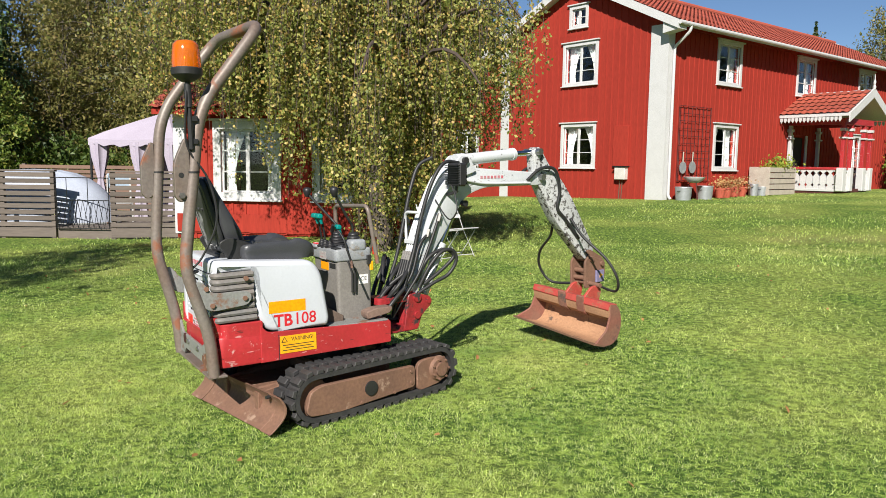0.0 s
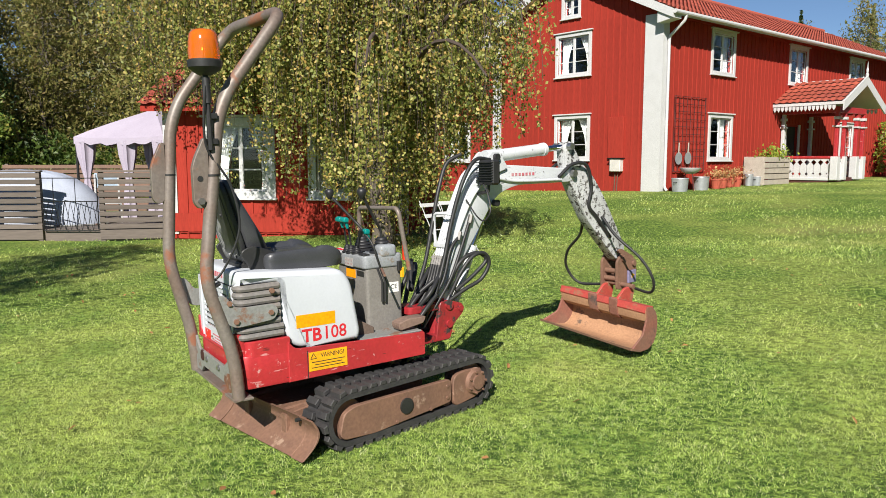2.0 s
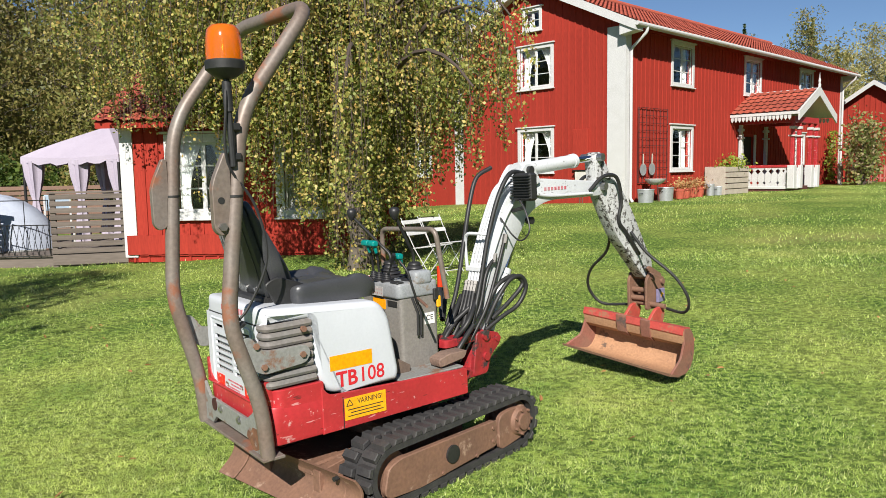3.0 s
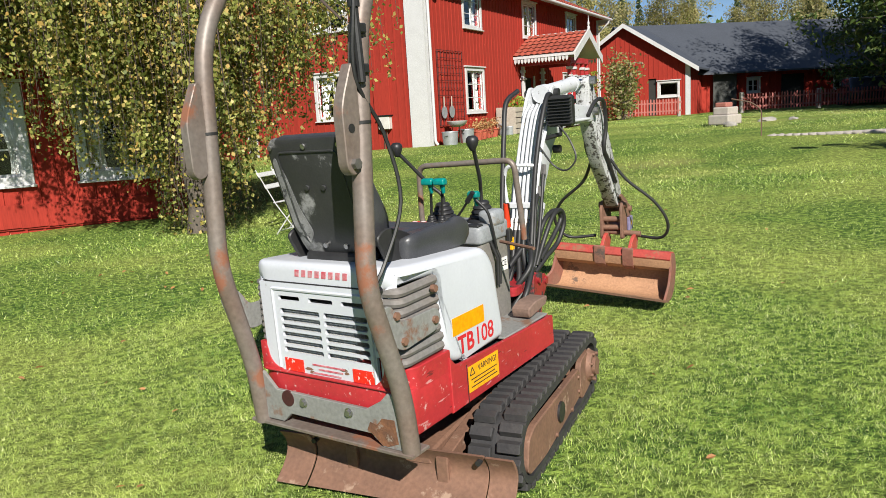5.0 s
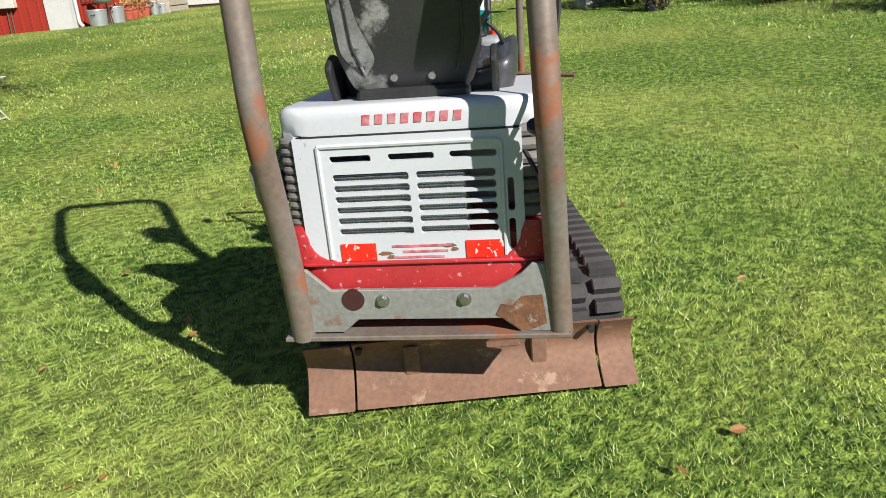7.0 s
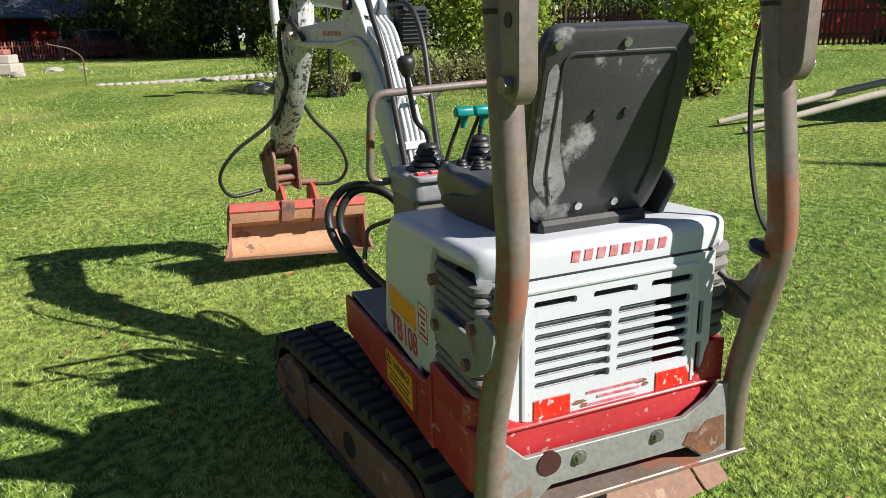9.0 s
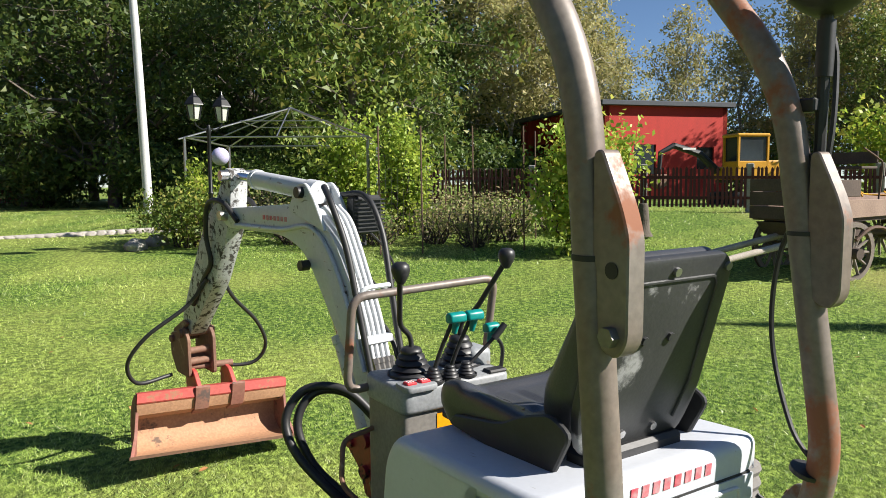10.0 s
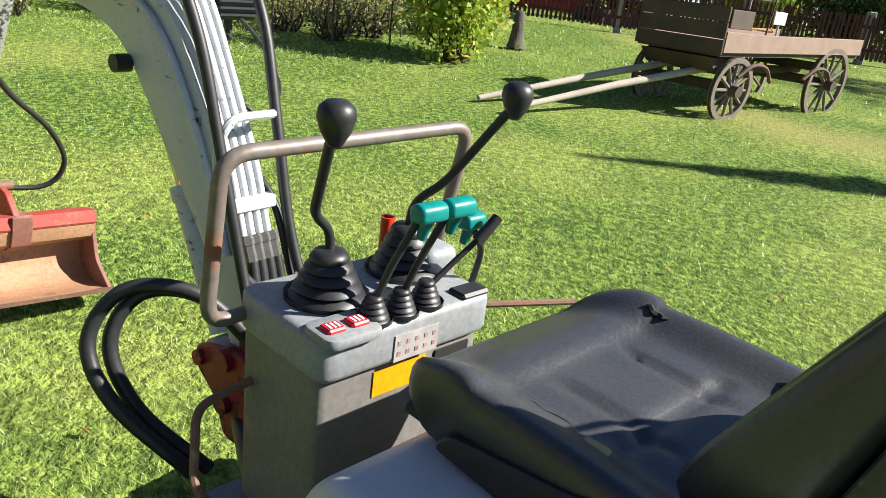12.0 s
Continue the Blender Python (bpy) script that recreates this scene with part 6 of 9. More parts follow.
mpart("pedal_guard", bm, M_RUSTSTEEL, label="thin rusty pedal guard", m=MCON)
bm = B0()
for y in (0.0, 0.02):
    tube(bm, [(CX1 - 0.005, y, 0.9), (CX1 + 0.015, y + 0.02, 0.82), (CX1 + 0.01, y + 0.02, 0.7)], 0.007, 6)
box(bm, (CX1 + 0.012, 0.14, 0.9), (0.02, 0.03, 0.06), 0.004)
mpart("side_cable", bm, M_BLACK, console, m=MCON)
bm = B0()
tube(bm, [(0.24, 0.0, 0.894), (0.454, -0.098, 0.891)], 0.0075, 8)
mpart("side_rod", bm, M_RUSTSTEEL, console, "thin rusty rod standing out from the console")
bm = B0()
box(bm, (CX1 + 0.014, 0.155, 0.86), (0.016, 0.024, 0.06), 0.004)
mpart("yellow_tag", bm, M_YELLOW, console, m=MCON)
bm = B0()
prism(bm, rounded([(0.06, 0.535), (0.22, 0.56), (0.24, 0.60), (0.12, 0.60), (0.05, 0.58)], 0.015, 2), 0.24, 0.33, "x", 0.005)
mpart("pedal", bm, material("muddy_pedal", (0.2, 0.13, 0.1), 0.85, bump=0.3), label="muddy foot pedal")

# swing post, red castings
bm = B0()
cyl(bm, (0, 0, 0.37), (0, 0, 0.64), 0.055, n=16)
for z in (0.40, 0.60):
    prism(bm, rounded([(-0.085, -0.28), (0.085, -0.28), (0.08, 0.06), (-0.08, 0.06)], 0.04, 4), z - 0.022, z + 0.022, "z", 0.004)
post = mpart("swing_post", bm, M_GREASE, label="greasy red cast swing post", m=MB)
for s in (-1, 1):
    bm = B0()
    prism(bm, rounded([(-0.08, 0.38), (0.04, 0.38), (0.07, 0.47), (0.16, 0.54), (0.15, 0.595), (0.06, 0.62), (-0.04, 0.63)], 0.025, 3), s * 0.07 - 0.012, s * 0.075 + 0.012, "x", 0.004)
    cyl(bm, (s * 0.06, 0.03, 0.60), (s * 0.10, 0.03, 0.60), 0.03, n=12)
    cyl(bm, (s * 0.06, 0.03, 0.48), (s * 0.10, 0.03, 0.48), 0.025, n=12)
    cyl(bm, (s * 0.05, 0.13, 0.565), (s * 0.095, 0.13, 0.565), 0.02, n=12)
    mpart("post_cheek", bm, M_GREASE, post, m=MB)
bm = B0()
cyl(bm, (-0.2, -0.25, 0.44), (-0.02, 0.06, 0.44), 0.028, n=12)
mpart("swing_cylinder", bm, M_BLACK, post, m=MB)

# boom
boom_prof = rounded([(-0.035, 0.60), (0.03, 0.555), (0.055, 0.60), (0.16, 0.83), (0.30, 1.0), (0.425, 1.165), (0.515, 1.268), (0.69, 1.325), (1.27, 1.325), (1.33, 1.37), (1.29, 1.42), (0.60, 1.463), (0.45, 1.455), (0.275, 1.35), (0.13, 1.10), (0.02, 0.80)],
                     [0.03, 0.03, 0.03, 0.1, 0.08, 0.08, 0.1, 0.1, 0.04, 0.03, 0.04, 0.08, 0.08, 0.1, 0.1, 0.1], 4)
bm = B0()
prism(bm, boom_prof, -0.048, 0.048, "x", 0.007, 2)
boom = mpart("boom", bm, M_BOOM, label="worn white cranked digger boom", m=MB, smooth=40)
for s in (-1, 1):
    bm = B0()
    prism(bm, rounded([(0.30, 1.36), (0.39, 1.495), (0.45, 1.555), (0.52, 1.55), (0.60, 1.44)], 0.025, 3), s * 0.062 - 0.008, s * 0.062 + 0.008, "x", 0.003)
    mpart("boom_lug", bm, M_BOOM, boom, m=MB)
    bm = B0()
    cyl(bm, (s * 0.065, 0.478, 1.515), (s * 0.095, 0.478, 1.515), 0.024, n=14)
    mpart("pin", bm, M_BLACK, boom, m=MB)
    bm = B0()
    cyl(bm, (s * 0.05, 0.475, 1.215), (s * 0.09, 0.475, 1.215), 0.022, n=14)
    mpart("pin", bm, M_BLACK, boom, m=MB)
for i in range(7):
    for sx in (0.0495, -0.0495):
        bm = B0()
        box(bm, (sx, 0.66 + i * 0.034, 1.395), (0.001, 0.022, 0.02))
        mpart("maker_mark", bm, M_FADEDRED, boom, m=MB)
# arm cylinder on top
bm = B0()
cyl(bm, (0, 0.49, 1.517), (0, 1.02, 1.562), 0.042, n=18)
cyl(bm, (0, 0.45, 1.514), (0, 0.53, 1.52), 0.048, n=18)
cyl(bm, (0, 1.0, 1.56), (0, 1.03, 1.563), 0.047, n=18)
ac = mpart("arm_cylinder", bm, M_BOOM, boom, "white hydraulic arm cylinder", m=MB)
bm = B0()
cyl(bm, (0, 1.02, 1.562), (0, 1.23, 1.575), 0.022, n=14)
mpart("piston_rod", bm, M_CHROME, ac, m=MB)
# lift cylinder under the boom
bm = B0()
cyl(bm, (0, 0.15, 0.60), (0, 0.31, 0.93), 0.036, n=16)
cyl(bm, (0, 0.30, 0.91), (0, 0.315, 0.94), 0.041, n=16)
cyl(bm, (-0.045, 0.13, 0.565), (0.045, 0.13, 0.565), 0.034, n=14)
lc = mpart("lift_cylinder", bm, M_BOOM, boom, "white hydraulic lift cylinder", m=MB)
bm = B0()
cyl(bm, (0, 0.31, 0.93), (0, 0.455, 1.195), 0.022, n=14)
mpart("piston_rod", bm, M_CHROME, lc, m=MB)
# stick
stick_prof = rounded([(1.21, 1.60), (1.27, 1.62), (1.31, 1.57), (1.40, 1.455), (1.53, 1.36), (1.66, 1.20), (1.93, 0.79), (1.905, 0.70), (1.84, 0.685), (1.79, 0.72), (1.47, 1.02), (1.31, 1.25), (1.245, 1.36), (1.225, 1.45)],
                      [0.03, 0.02, 0.03, 0.06, 0.06, 0.06, 0.03, 0.02, 0.02, 0.03, 0.06, 0.06, 0.05, 0.04], 3)
bm = B0()
prism(bm, stick_prof, -0.045, 0.045, "x", 0.006, 2)
stick = mpart("stick", bm, M_STICK, label="badly chipped white dipper stick", m=MB, smooth=40)
for y, z in ((1.275, 1.385), (1.245, 1.58)):
    bm = B0()
    cyl(bm, (-0.085, y, z), (0.085, y, z), 0.026, n=14)
    mpart("pin", bm, M_STEEL, stick, m=MB)
bm = B0()
cyl(bm, (0, 1.50, 1.36), (0, 1.76, 0.99), 0.036, n=16)
bc = mpart("bucket_cylinder", bm, M_BOOM, stick, "white bucket cylinder along the stick", m=MB)
bm = B0()
cyl(bm, (0, 1.76, 0.99), (0, 1.97, 0.72), 0.02, n=12)
mpart("piston_rod", bm, M_CHROME, bc, m=MB)
for s in (-1, 1):
    bm = B0()
    prism(bm, rounded([(1.80, 0.76), (1.85, 0.78), (2.02, 0.70), (2.0, 0.66)], 0.015, 2), s * 0.062 - 0.008, s * 0.062 + 0.008, "x", 0.002)
    mpart("tipping_link", bm, M_RUSTSTEEL, stick, m=MB)
# hitch with rotator block
bm = B0()
for s in (-1, 1):
    prism(bm, rounded([(1.78, 0.46), (1.78, 0.68), (1.84, 0.74), (1.93, 0.70), (2.03, 0.68), (2.04, 0.56), (1.96, 0.46)], 0.02, 3), s * 0.072 - 0.010, s * 0.072 + 0.010, "x", 0.003)
cyl(bm, (-0.1, 1.855, 0.70), (0.1, 1.855, 0.70), 0.024, n=12)
cyl(bm, (-0.1, 1.99, 0.65), (0.1, 1.99, 0.65), 0.022, n=12)
cyl(bm, (-0.075, 1.83, 0.60), (0.075, 1.83, 0.60), 0.02, n=12)
cyl(bm, (-0.075, 1.82, 0.54), (0.075, 1.82, 0.54), 0.02, n=12)
box(bm, (0, 1.92, 0.52), (0.13, 0.16, 0.07), 0.01)
hitch = mpart("quick_hitch", bm, M_RUSTSTEEL, label="rusty quick hitch", m=MB)
bm = B0()
box(bm, (0.095, 1.95, 0.55), (0.02, 0.1, 0.1), 0.004)
tag_ = mpart("tag_plate", bm, material("violet_grey_plate", (0.2, 0.18, 0.3), 0.5), hitch, m=MB)
bm = B0()
cyl(bm, (0.106, 1.95, 0.56), (0.108, 1.95, 0.56), 0.025, n=3)
mpart("warning_triangle", bm, M_YELLOW, tag_, m=MB)
# bucket, tilted a little to one side
MK = MB @ Matrix.Translation((0.05, 1.75, 0.45)) @ Matrix.Rotation(radians(-2.1), 4, "Z") @ Matrix.Rotation(radians(3.8), 4, "Y") @ Matrix.Translation((-0.05, -1.75, -0.45))


def flare(bm):
    """A shallow bucket, its lip reaching out wider on one side."""
    for v in bm.verts:
        v.co.y = 1.80 - (1.80 - v.co.y) * 0.70
        v.co.z = 0.12 + (v.co.z - 0.12) * 0.88
        k = max(0.0, (1.70 - v.co.y) / 0.18) * max(0.0, -v.co.x / 0.375)
        v.co.x -= 0.075 * k
        v.co.z += 0.022 * k
    return bm


M_SIDEPLATE = material("rust_with_red_remains", (0.2, 0.1, 0.07), 0.7, alt=(0.28, 0.06, 0.045), scale=5, fine=60, bump=0.25, rust=(0.09, 0.06, 0.05), rust_amount=0.1, rust_scale=6)
BX0, BX1 = -0.375, 0.445
inner = [(1.41, 0.122), (1.55, 0.098), (1.66, 0.10), (1.745, 0.14), (1.785, 0.21), (1.79, 0.29), (1.765, 0.37), (1.71, 0.425), (1.62, 0.44)]
bm = B0()
out_ = [(y + 0.014 * a, z + 0.014 * b) for (y, z), (a, b) in zip(inner, ((0, -1), (0.2, -1), (0.3, -1), (0.6, -0.8), (1, -0.4), (1, 0), (0.7, 0.7), (0.2, 1), (0, 1)))]
prism(bm, rounded(inner, 0.03, 2, False) + rounded(out_, 0.03, 2, False)[::-1], BX0, BX1, "x")
bucket = mpart("bucket", flare(bm), M_BUCKETIN, label="wide rusty grading bucket with worn red paint", m=MK)
side_o = rounded([(1.385, 0.112), (1.55, 0.08), (1.67, 0.083), (1.76, 0.125), (1.803, 0.2), (1.81, 0.30), (1.78, 0.385), (1.72, 0.445), (1.60, 0.46), (1.62, 0.36), (1.57, 0.22)], 0.03, 2)
for x in (BX0, BX1):
    bm = B0()
    prism(bm, side_o, x - 0.008, x + 0.008, "x", 0.002)
    mpart("side_plate", flare(bm), M_SIDEPLATE, bucket, "side plate worn from red paint to brown rust", m=MK)
bm = B0()
prism(bm, [(1.592, 0.40), (1.60, 0.435), (1.72, 0.437), (1.73, 0.45), (1.60, 0.465), (1.585, 0.41)], BX0, BX1, "x", 0.002)
mpart("top_plate", flare(bm), M_BUCKETRED, bucket, m=MK)
bm = B0()
prism(bm, [(1.60, 0.44), (1.635, 0.44), (1.70, 0.30), (1.69, 0.295), (1.62, 0.33), (1.595, 0.40)], BX0, BX1, "x")
mpart("inner_lip", flare(bm), M_BUCKETIN, bucket, m=MK)
bm = B0()
prism(bm, [(1.375, 0.13), (1.38, 0.11), (1.55, 0.075), (1.55, 0.095)], BX0 - 0.01, BX1 + 0.01, "x", 0.002)
mpart("cutting_edge", flare(bm), M_RUSTSTEEL, bucket, m=MK)
for x in (-0.05, 0.15):
    bm = B0()
    prism(bm, rounded([(1.64, 0.455), (1.79, 0.36), (1.90, 0.40), (1.93, 0.50), (1.86, 0.55), (1.76, 0.54)], 0.02, 3), x - 0.012, x + 0.012, "x", 0.003)
    mpart("ear", flare(bm), M_BUCKETRED, bucket, "red bucket ear", m=MK)
    bm = B0()
    prism(bm, [(1.572, 0.466), (1.585, 0.476), (1.63, 0.345), (1.70, 0.295), (1.69, 0.283), (1.606, 0.325), (1.578, 0.40)], x - 0.035, x + 0.04, "x", 0.002)
    mpart("stiffener", flare(bm), M_SIDEPLATE, bucket, m=MK)
bm = B0()
cyl(bm, (-0.09, 1.84, 0.5), (0.19, 1.84, 0.5), 0.02, n=12)
mpart("bucket_pin", bm, M_RUSTSTEEL, bucket, m=MK)

# work lamp on the boom
bm = B0()
box(bm, (0, 0, 0), (0.135, 0.07, 0.16), 0.012, Matrix.Translation((0.145, 0.345, 1.42)))
wl = mpart("work_lamp", bm, M_BLACK, boom, "black ribbed work lamp", m=MB)
for i in range(9):
    bm = B0()
    box(bm, (0.145, 0.305, 1.355 + i * 0.016), (0.13, 0.03, 0.005))
    mpart("cooling_fin", bm, M_BLACK, wl, m=MB)
bm = B0()
box(bm, (0.145, 0.383, 1.42), (0.115, 0.006, 0.14), 0.002)
mpart("lamp_glass", bm, M_GLASS, wl, m=MB)
bm = B0()
tube(bm, [(0.14, 0.345, 1.345), (0.14, 0.34, 1.30), (0.04, 0.34, 1.28)], 0.012, 6)
mpart("lamp_foot", bm, M_BLACK, wl, m=MB)
bm = B0()
tube(bm, spline([(0.14, 0.30, 1.35), (0.2, 0.28, 1.28), (0.24, 0.26, 1.18), (0.19, 0.25, 1.12), (0.12, 0.25, 1.15), (0.06, 0.22, 1.25)], 6), 0.005, 6)
mpart("lamp_cable", bm, M_BLACK, wl, m=MB)


def hose(pts, r, parent, mat=None, m=MB, name="hose", label=""):
    bm = B0()
    tube(bm, spline(pts, 7), r, 8)
    return mpart(name, bm, mat or M_BLACK, parent, label, m, 70)


# steel pipes along the back of the boom, with hoses at both ends
for i, x in enumerate((-0.034, -0.0115, 0.0115, 0.034)):
    hose([(x, 0.036, 0.90), (x, 0.10, 1.08), (x, 0.255, 1.375), (x, 0.36, 1.46)], 0.009, boom, M_BOOM, name="pipe", label="white-painted hydraulic pipe")
    bm = B0()
    cyl(bm, (x, 0.0, 0.84), (x, 0.026, 0.905), 0.014, n=6)
    cyl(bm, (x, 0.018, 0.885), (x, 0.024, 0.9), 0.017, n=6)
    mpart("fitting", bm, M_BOLTGREY, boom, m=MB)
    hose([(x, 0.002, 0.85), (x * 1.2, -0.04, 0.74), (x * 1.5 + 0.012 * i, -0.13, 0.62), (x * 2 - 0.02, -0.22, 0.52), (x * 2 - 0.03, -0.27, 0.46)], 0.0135, boom)
bm = B0()
tube(bm, rounded([(-0.075, 0.07, 0.98), (-0.085, 0.07, 1.1), (-0.06, 0.055, 1.17), (0.06, 0.06, 1.17), (0.085, 0.1, 1.16)], 0.03, 3, False), 0.01, 8)
mpart("pipe_guard", bm, M_BOOM, boom, "white bent bar over the pipes", m=MB)
bm = B0()
box(bm, (0, 0.055, 0.97), (0.12, 0.035, 0.03), 0.004)
mpart("pipe_clamp", bm, M_BOOM, boom, m=MB)
# pipes on both flanks
for s in (-1, 1):
    hose([(s * 0.06, 0.06, 0.85), (s * 0.063, 0.17, 1.1), (s * 0.06, 0.30, 1.29), (s * 0.058, 0.45, 1.375), (s * 0.057, 0.7, 1.35), (s * 0.057, 1.15, 1.345)], 0.010, boom, M_BOOM, name="pipe")
    hose([(s * 0.06, 1.12, 1.365), (s * 0.075, 1.25, 1.45), (s * 0.085, 1.40, 1.44), (s * 0.075, 1.47, 1.28), (s * 0.06, 1.46, 1.14), (s * 0.06, 1.55, 1.05), (s * 0.06, 1.72, 0.88)], 0.013, stick, label="black hydraulic hose")
hose([(-0.07, 0.30, 1.54), (-0.1, 0.20, 1.48), (-0.09, 0.12, 1.32), (-0.085, 0.06, 1.12), (-0.08, -0.02, 0.85), (-0.09, -0.1, 0.66)], 0.013, boom)
hose([(0.075, 0.42, 1.5), (0.10, 0.27, 1.50), (0.10, 0.16, 1.37), (0.085, 0.08, 1.15), (0.08, 0.01, 0.9), (0.09, -0.08, 0.68)], 0.013, boom)
# wide loops by the console and in front
hose([(-0.10, -0.12, 0.70), (-0.20, -0.04, 0.83), (-0.31, 0.05, 0.84), (-0.385, 0.07, 0.74), (-0.375, 0.0, 0.62), (-0.27, -0.12, 0.46)], 0.016, boom, label="wide loop of black hose")
hose([(-0.10, -0.12, 0.69), (-0.18, -0.02, 0.81), (-0.28, 0.05, 0.82), (-0.345, 0.06, 0.72), (-0.32, 0.0, 0.58), (-0.23, -0.12, 0.45)], 0.016, boom, label="wide loop of black hose")
hose([(0.07, 0.06, 0.66), (0.10, 0.13, 0.80), (0.12, 0.22, 0.895), (0.13, 0.31, 0.90), (0.13, 0.345, 0.83), (0.11, 0.29, 0.735), (0.085, 0.17, 0.68), (0.06, 0.06, 0.62)], 0.013, boom, label="loop of black hose ahead of the boom")
hose([(0.07, 0.03, 0.70), (0.09, 0.13, 0.86), (0.11, 0.25, 0.91), (0.12, 0.33, 0.86), (0.10, 0.24, 0.77), (0.075, 0.1, 0.68)], 0.013, boom)
for k in range(0, 3, 2):
    hose([(0.068, 0.24 - 0.05 * k, 1.12 - 0.05 * k), (0.078, 0.15 - 0.045 * k, 0.94), (0.085, 0.05 - 0.03 * k, 0.76), (0.08, -0.06 - 0.03 * k, 0.62), (0.04, -0.14, 0.48)], 0.0105, boom)
    bm = B0()
    cyl(bm, (0.066, 0.255 - 0.05 * k, 1.15 - 0.05 * k), (0.07, 0.235 - 0.05 * k, 1.10 - 0.05 * k), 0.016, n=6)
    mpart("fitting", bm, M_BOLTGREY, boom, m=MB)
for k, (x, y, z) in enumerate(((0.0, -0.2, 0.62), (0.07, -0.14, 0.70), (-0.06, -0.12, 0.72), (0.10, -0.2, 0.58), (0.03, -0.16, 0.66), (-0.02, -0.24, 0.56))):
    hose([(x, y + 0.12, z + 0.1), (x + 0.05 * math.sin(k), y, z), (x * 0.6, y - 0.06, z - 0.12), (x * 0.4 - 0.04, y - 0.04, 0.42)], 0.014, boom)
# hoses hanging each side of the stick to the hitch
hose([(0.055, 1.62, 1.05), (0.15, 1.67, 0.90), (0.32, 1.75, 0.73), (0.395, 1.80, 0.57), (0.33, 1.86, 0.46), (0.11, 1.92, 0.47)], 0.011, stick, label="thin black hose looping to the hitch")
hose([(-0.055, 1.53, 1.04), (-0.14, 1.60, 0.90), (-0.33, 1.68, 0.75), (-0.41, 1.76, 0.60), (-0.34, 1.83, 0.47), (-0.14, 1.88, 0.47)], 0.011, stick, label="thin black hose looping to the hitch")

# ---- vegetation ----
RNG = np.random.default_rng(7)
L_BIRCH = leaf_material("birch_leaves_turning", [(0.06, 0.09, 0.022), (0.2, 0.24, 0.05), (0.38, 0.4, 0.1), (0.58, 0.56, 0.17), (0.1, 0.14, 0.03), (0.7, 0.56, 0.2), (0.56, 0.36, 0.1), (0.3, 0.34, 0.08), (0.14, 0.18, 0.035)], 0.4)
L_OLIVE = leaf_material("olive_brown_leaves", [(0.1, 0.12, 0.03), (0.19, 0.18, 0.05), (0.3, 0.25, 0.085), (0.14, 0.16, 0.04), (0.24, 0.17, 0.07)], 0.4, obj=0.25)
L_AUTUMN = leaf_material("autumn_birch_leaves", [(0.27, 0.28, 0.09), (0.42, 0.4, 0.16), (0.56, 0.48, 0.21), (0.33, 0.34, 0.12), (0.46, 0.38, 0.19)], 0.45, obj=0.2)
L_DARK = leaf_material("dark_broad_leaves", [(0.035, 0.065, 0.016), (0.07, 0.12, 0.025), (0.13, 0.19, 0.04), (0.05, 0.09, 0.02), (0.22, 0.25, 0.06)], 0.36, obj=0.2)
L_LIME = leaf_material("lime_tree_leaves", [(0.09, 0.15, 0.03), (0.14, 0.21, 0.04), (0.22, 0.26, 0.05), (0.11, 0.17, 0.035), (0.34, 0.3, 0.07)], 0.35, obj=0.15)
L_SPRUCE = leaf_material("spruce_needles", [(0.03, 0.06, 0.024), (0.045, 0.083, 0.03), (0.068, 0.105, 0.038)], 0.15, obj=0.2)
L_BUSH = leaf_material("yellow_green_bush_leaves", [(0.2, 0.32, 0.045), (0.32, 0.45, 0.06), (0.46, 0.5, 0.08), (0.25, 0.37, 0.05), (0.56, 0.48, 0.09)], 0.4)
L_VINE = leaf_material("lime_vine_leaves", [(0.16, 0.26, 0.035), (0.3, 0.41, 0.055), (0.46, 0.52, 0.08), (0.1, 0.17, 0.03)], 0.45)
L_BED = leaf_material("garden_bed_leaves", [(0.1, 0.16, 0.04), (0.24, 0.28, 0.08), (0.38, 0.33, 0.14), (0.16, 0.24, 0.05), (0.48, 0.4, 0.24), (0.2, 0.13, 0.08)], 0.42)
L_GRASS = leaf_material("grass_blades", [(0.04, 0.1, 0.018), (0.28, 0.44, 0.075), (0.5, 0.66, 0.14), (0.64, 0.76, 0.23), (0.07, 0.17, 0.03), (0.4, 0.57, 0.11), (0.72, 0.76, 0.36), (0.04, 0.1, 0.018)], 0.27, rough=0.35, obj=0.0,
                        patch=((0.5, 0.46, 0.62, 0.45, (0.64, 0.69, 0.2)), (1.3, 0.53, 0.65, 0.6, (0.1, 0.24, 0.035)), (4.0, 0.54, 0.72, 0.5, (0.06, 0.16, 0.035)), (9.0, 0.54, 0.72, 0.35, (0.66, 0.73, 0.27)), (0.25, 0.58, 0.72, 0.5, (0.54, 0.48, 0.23))))
L_FALLEN = leaf_material("fallen_leaves", [(0.48, 0.27, 0.11), (0.42, 0.2, 0.08), (0.55, 0.4, 0.18), (0.34, 0.15, 0.07)], 0.2, obj=0.25)


def value_noise(p, cell, seed):
    """Smooth random values from 0 to 1 over the plan, at the given grain in metres."""
    tab = np.random.default_rng(seed).uniform(0, 1, (256, 256))
    q = p / cell
    i = np.floor(q).astype(int)
    f = q - i
    f = f * f * (3 - 2 * f)
    a, b = i[:, 0] % 256, i[:, 1] % 256
    a1, b1 = (a + 1) % 256, (b + 1) % 256
    return (tab[a, b] * (1 - f[:, 0]) + tab[a1, b] * f[:, 0]) * (1 - f[:, 1]) + (tab[a, b1] * (1 - f[:, 0]) + tab[a1, b1] * f[:, 0]) * f[:, 1]


def step01(a, b, v):
    t = np.clip((v - a) / (b - a), 0, 1)
    return t * t * (3 - 2 * t)


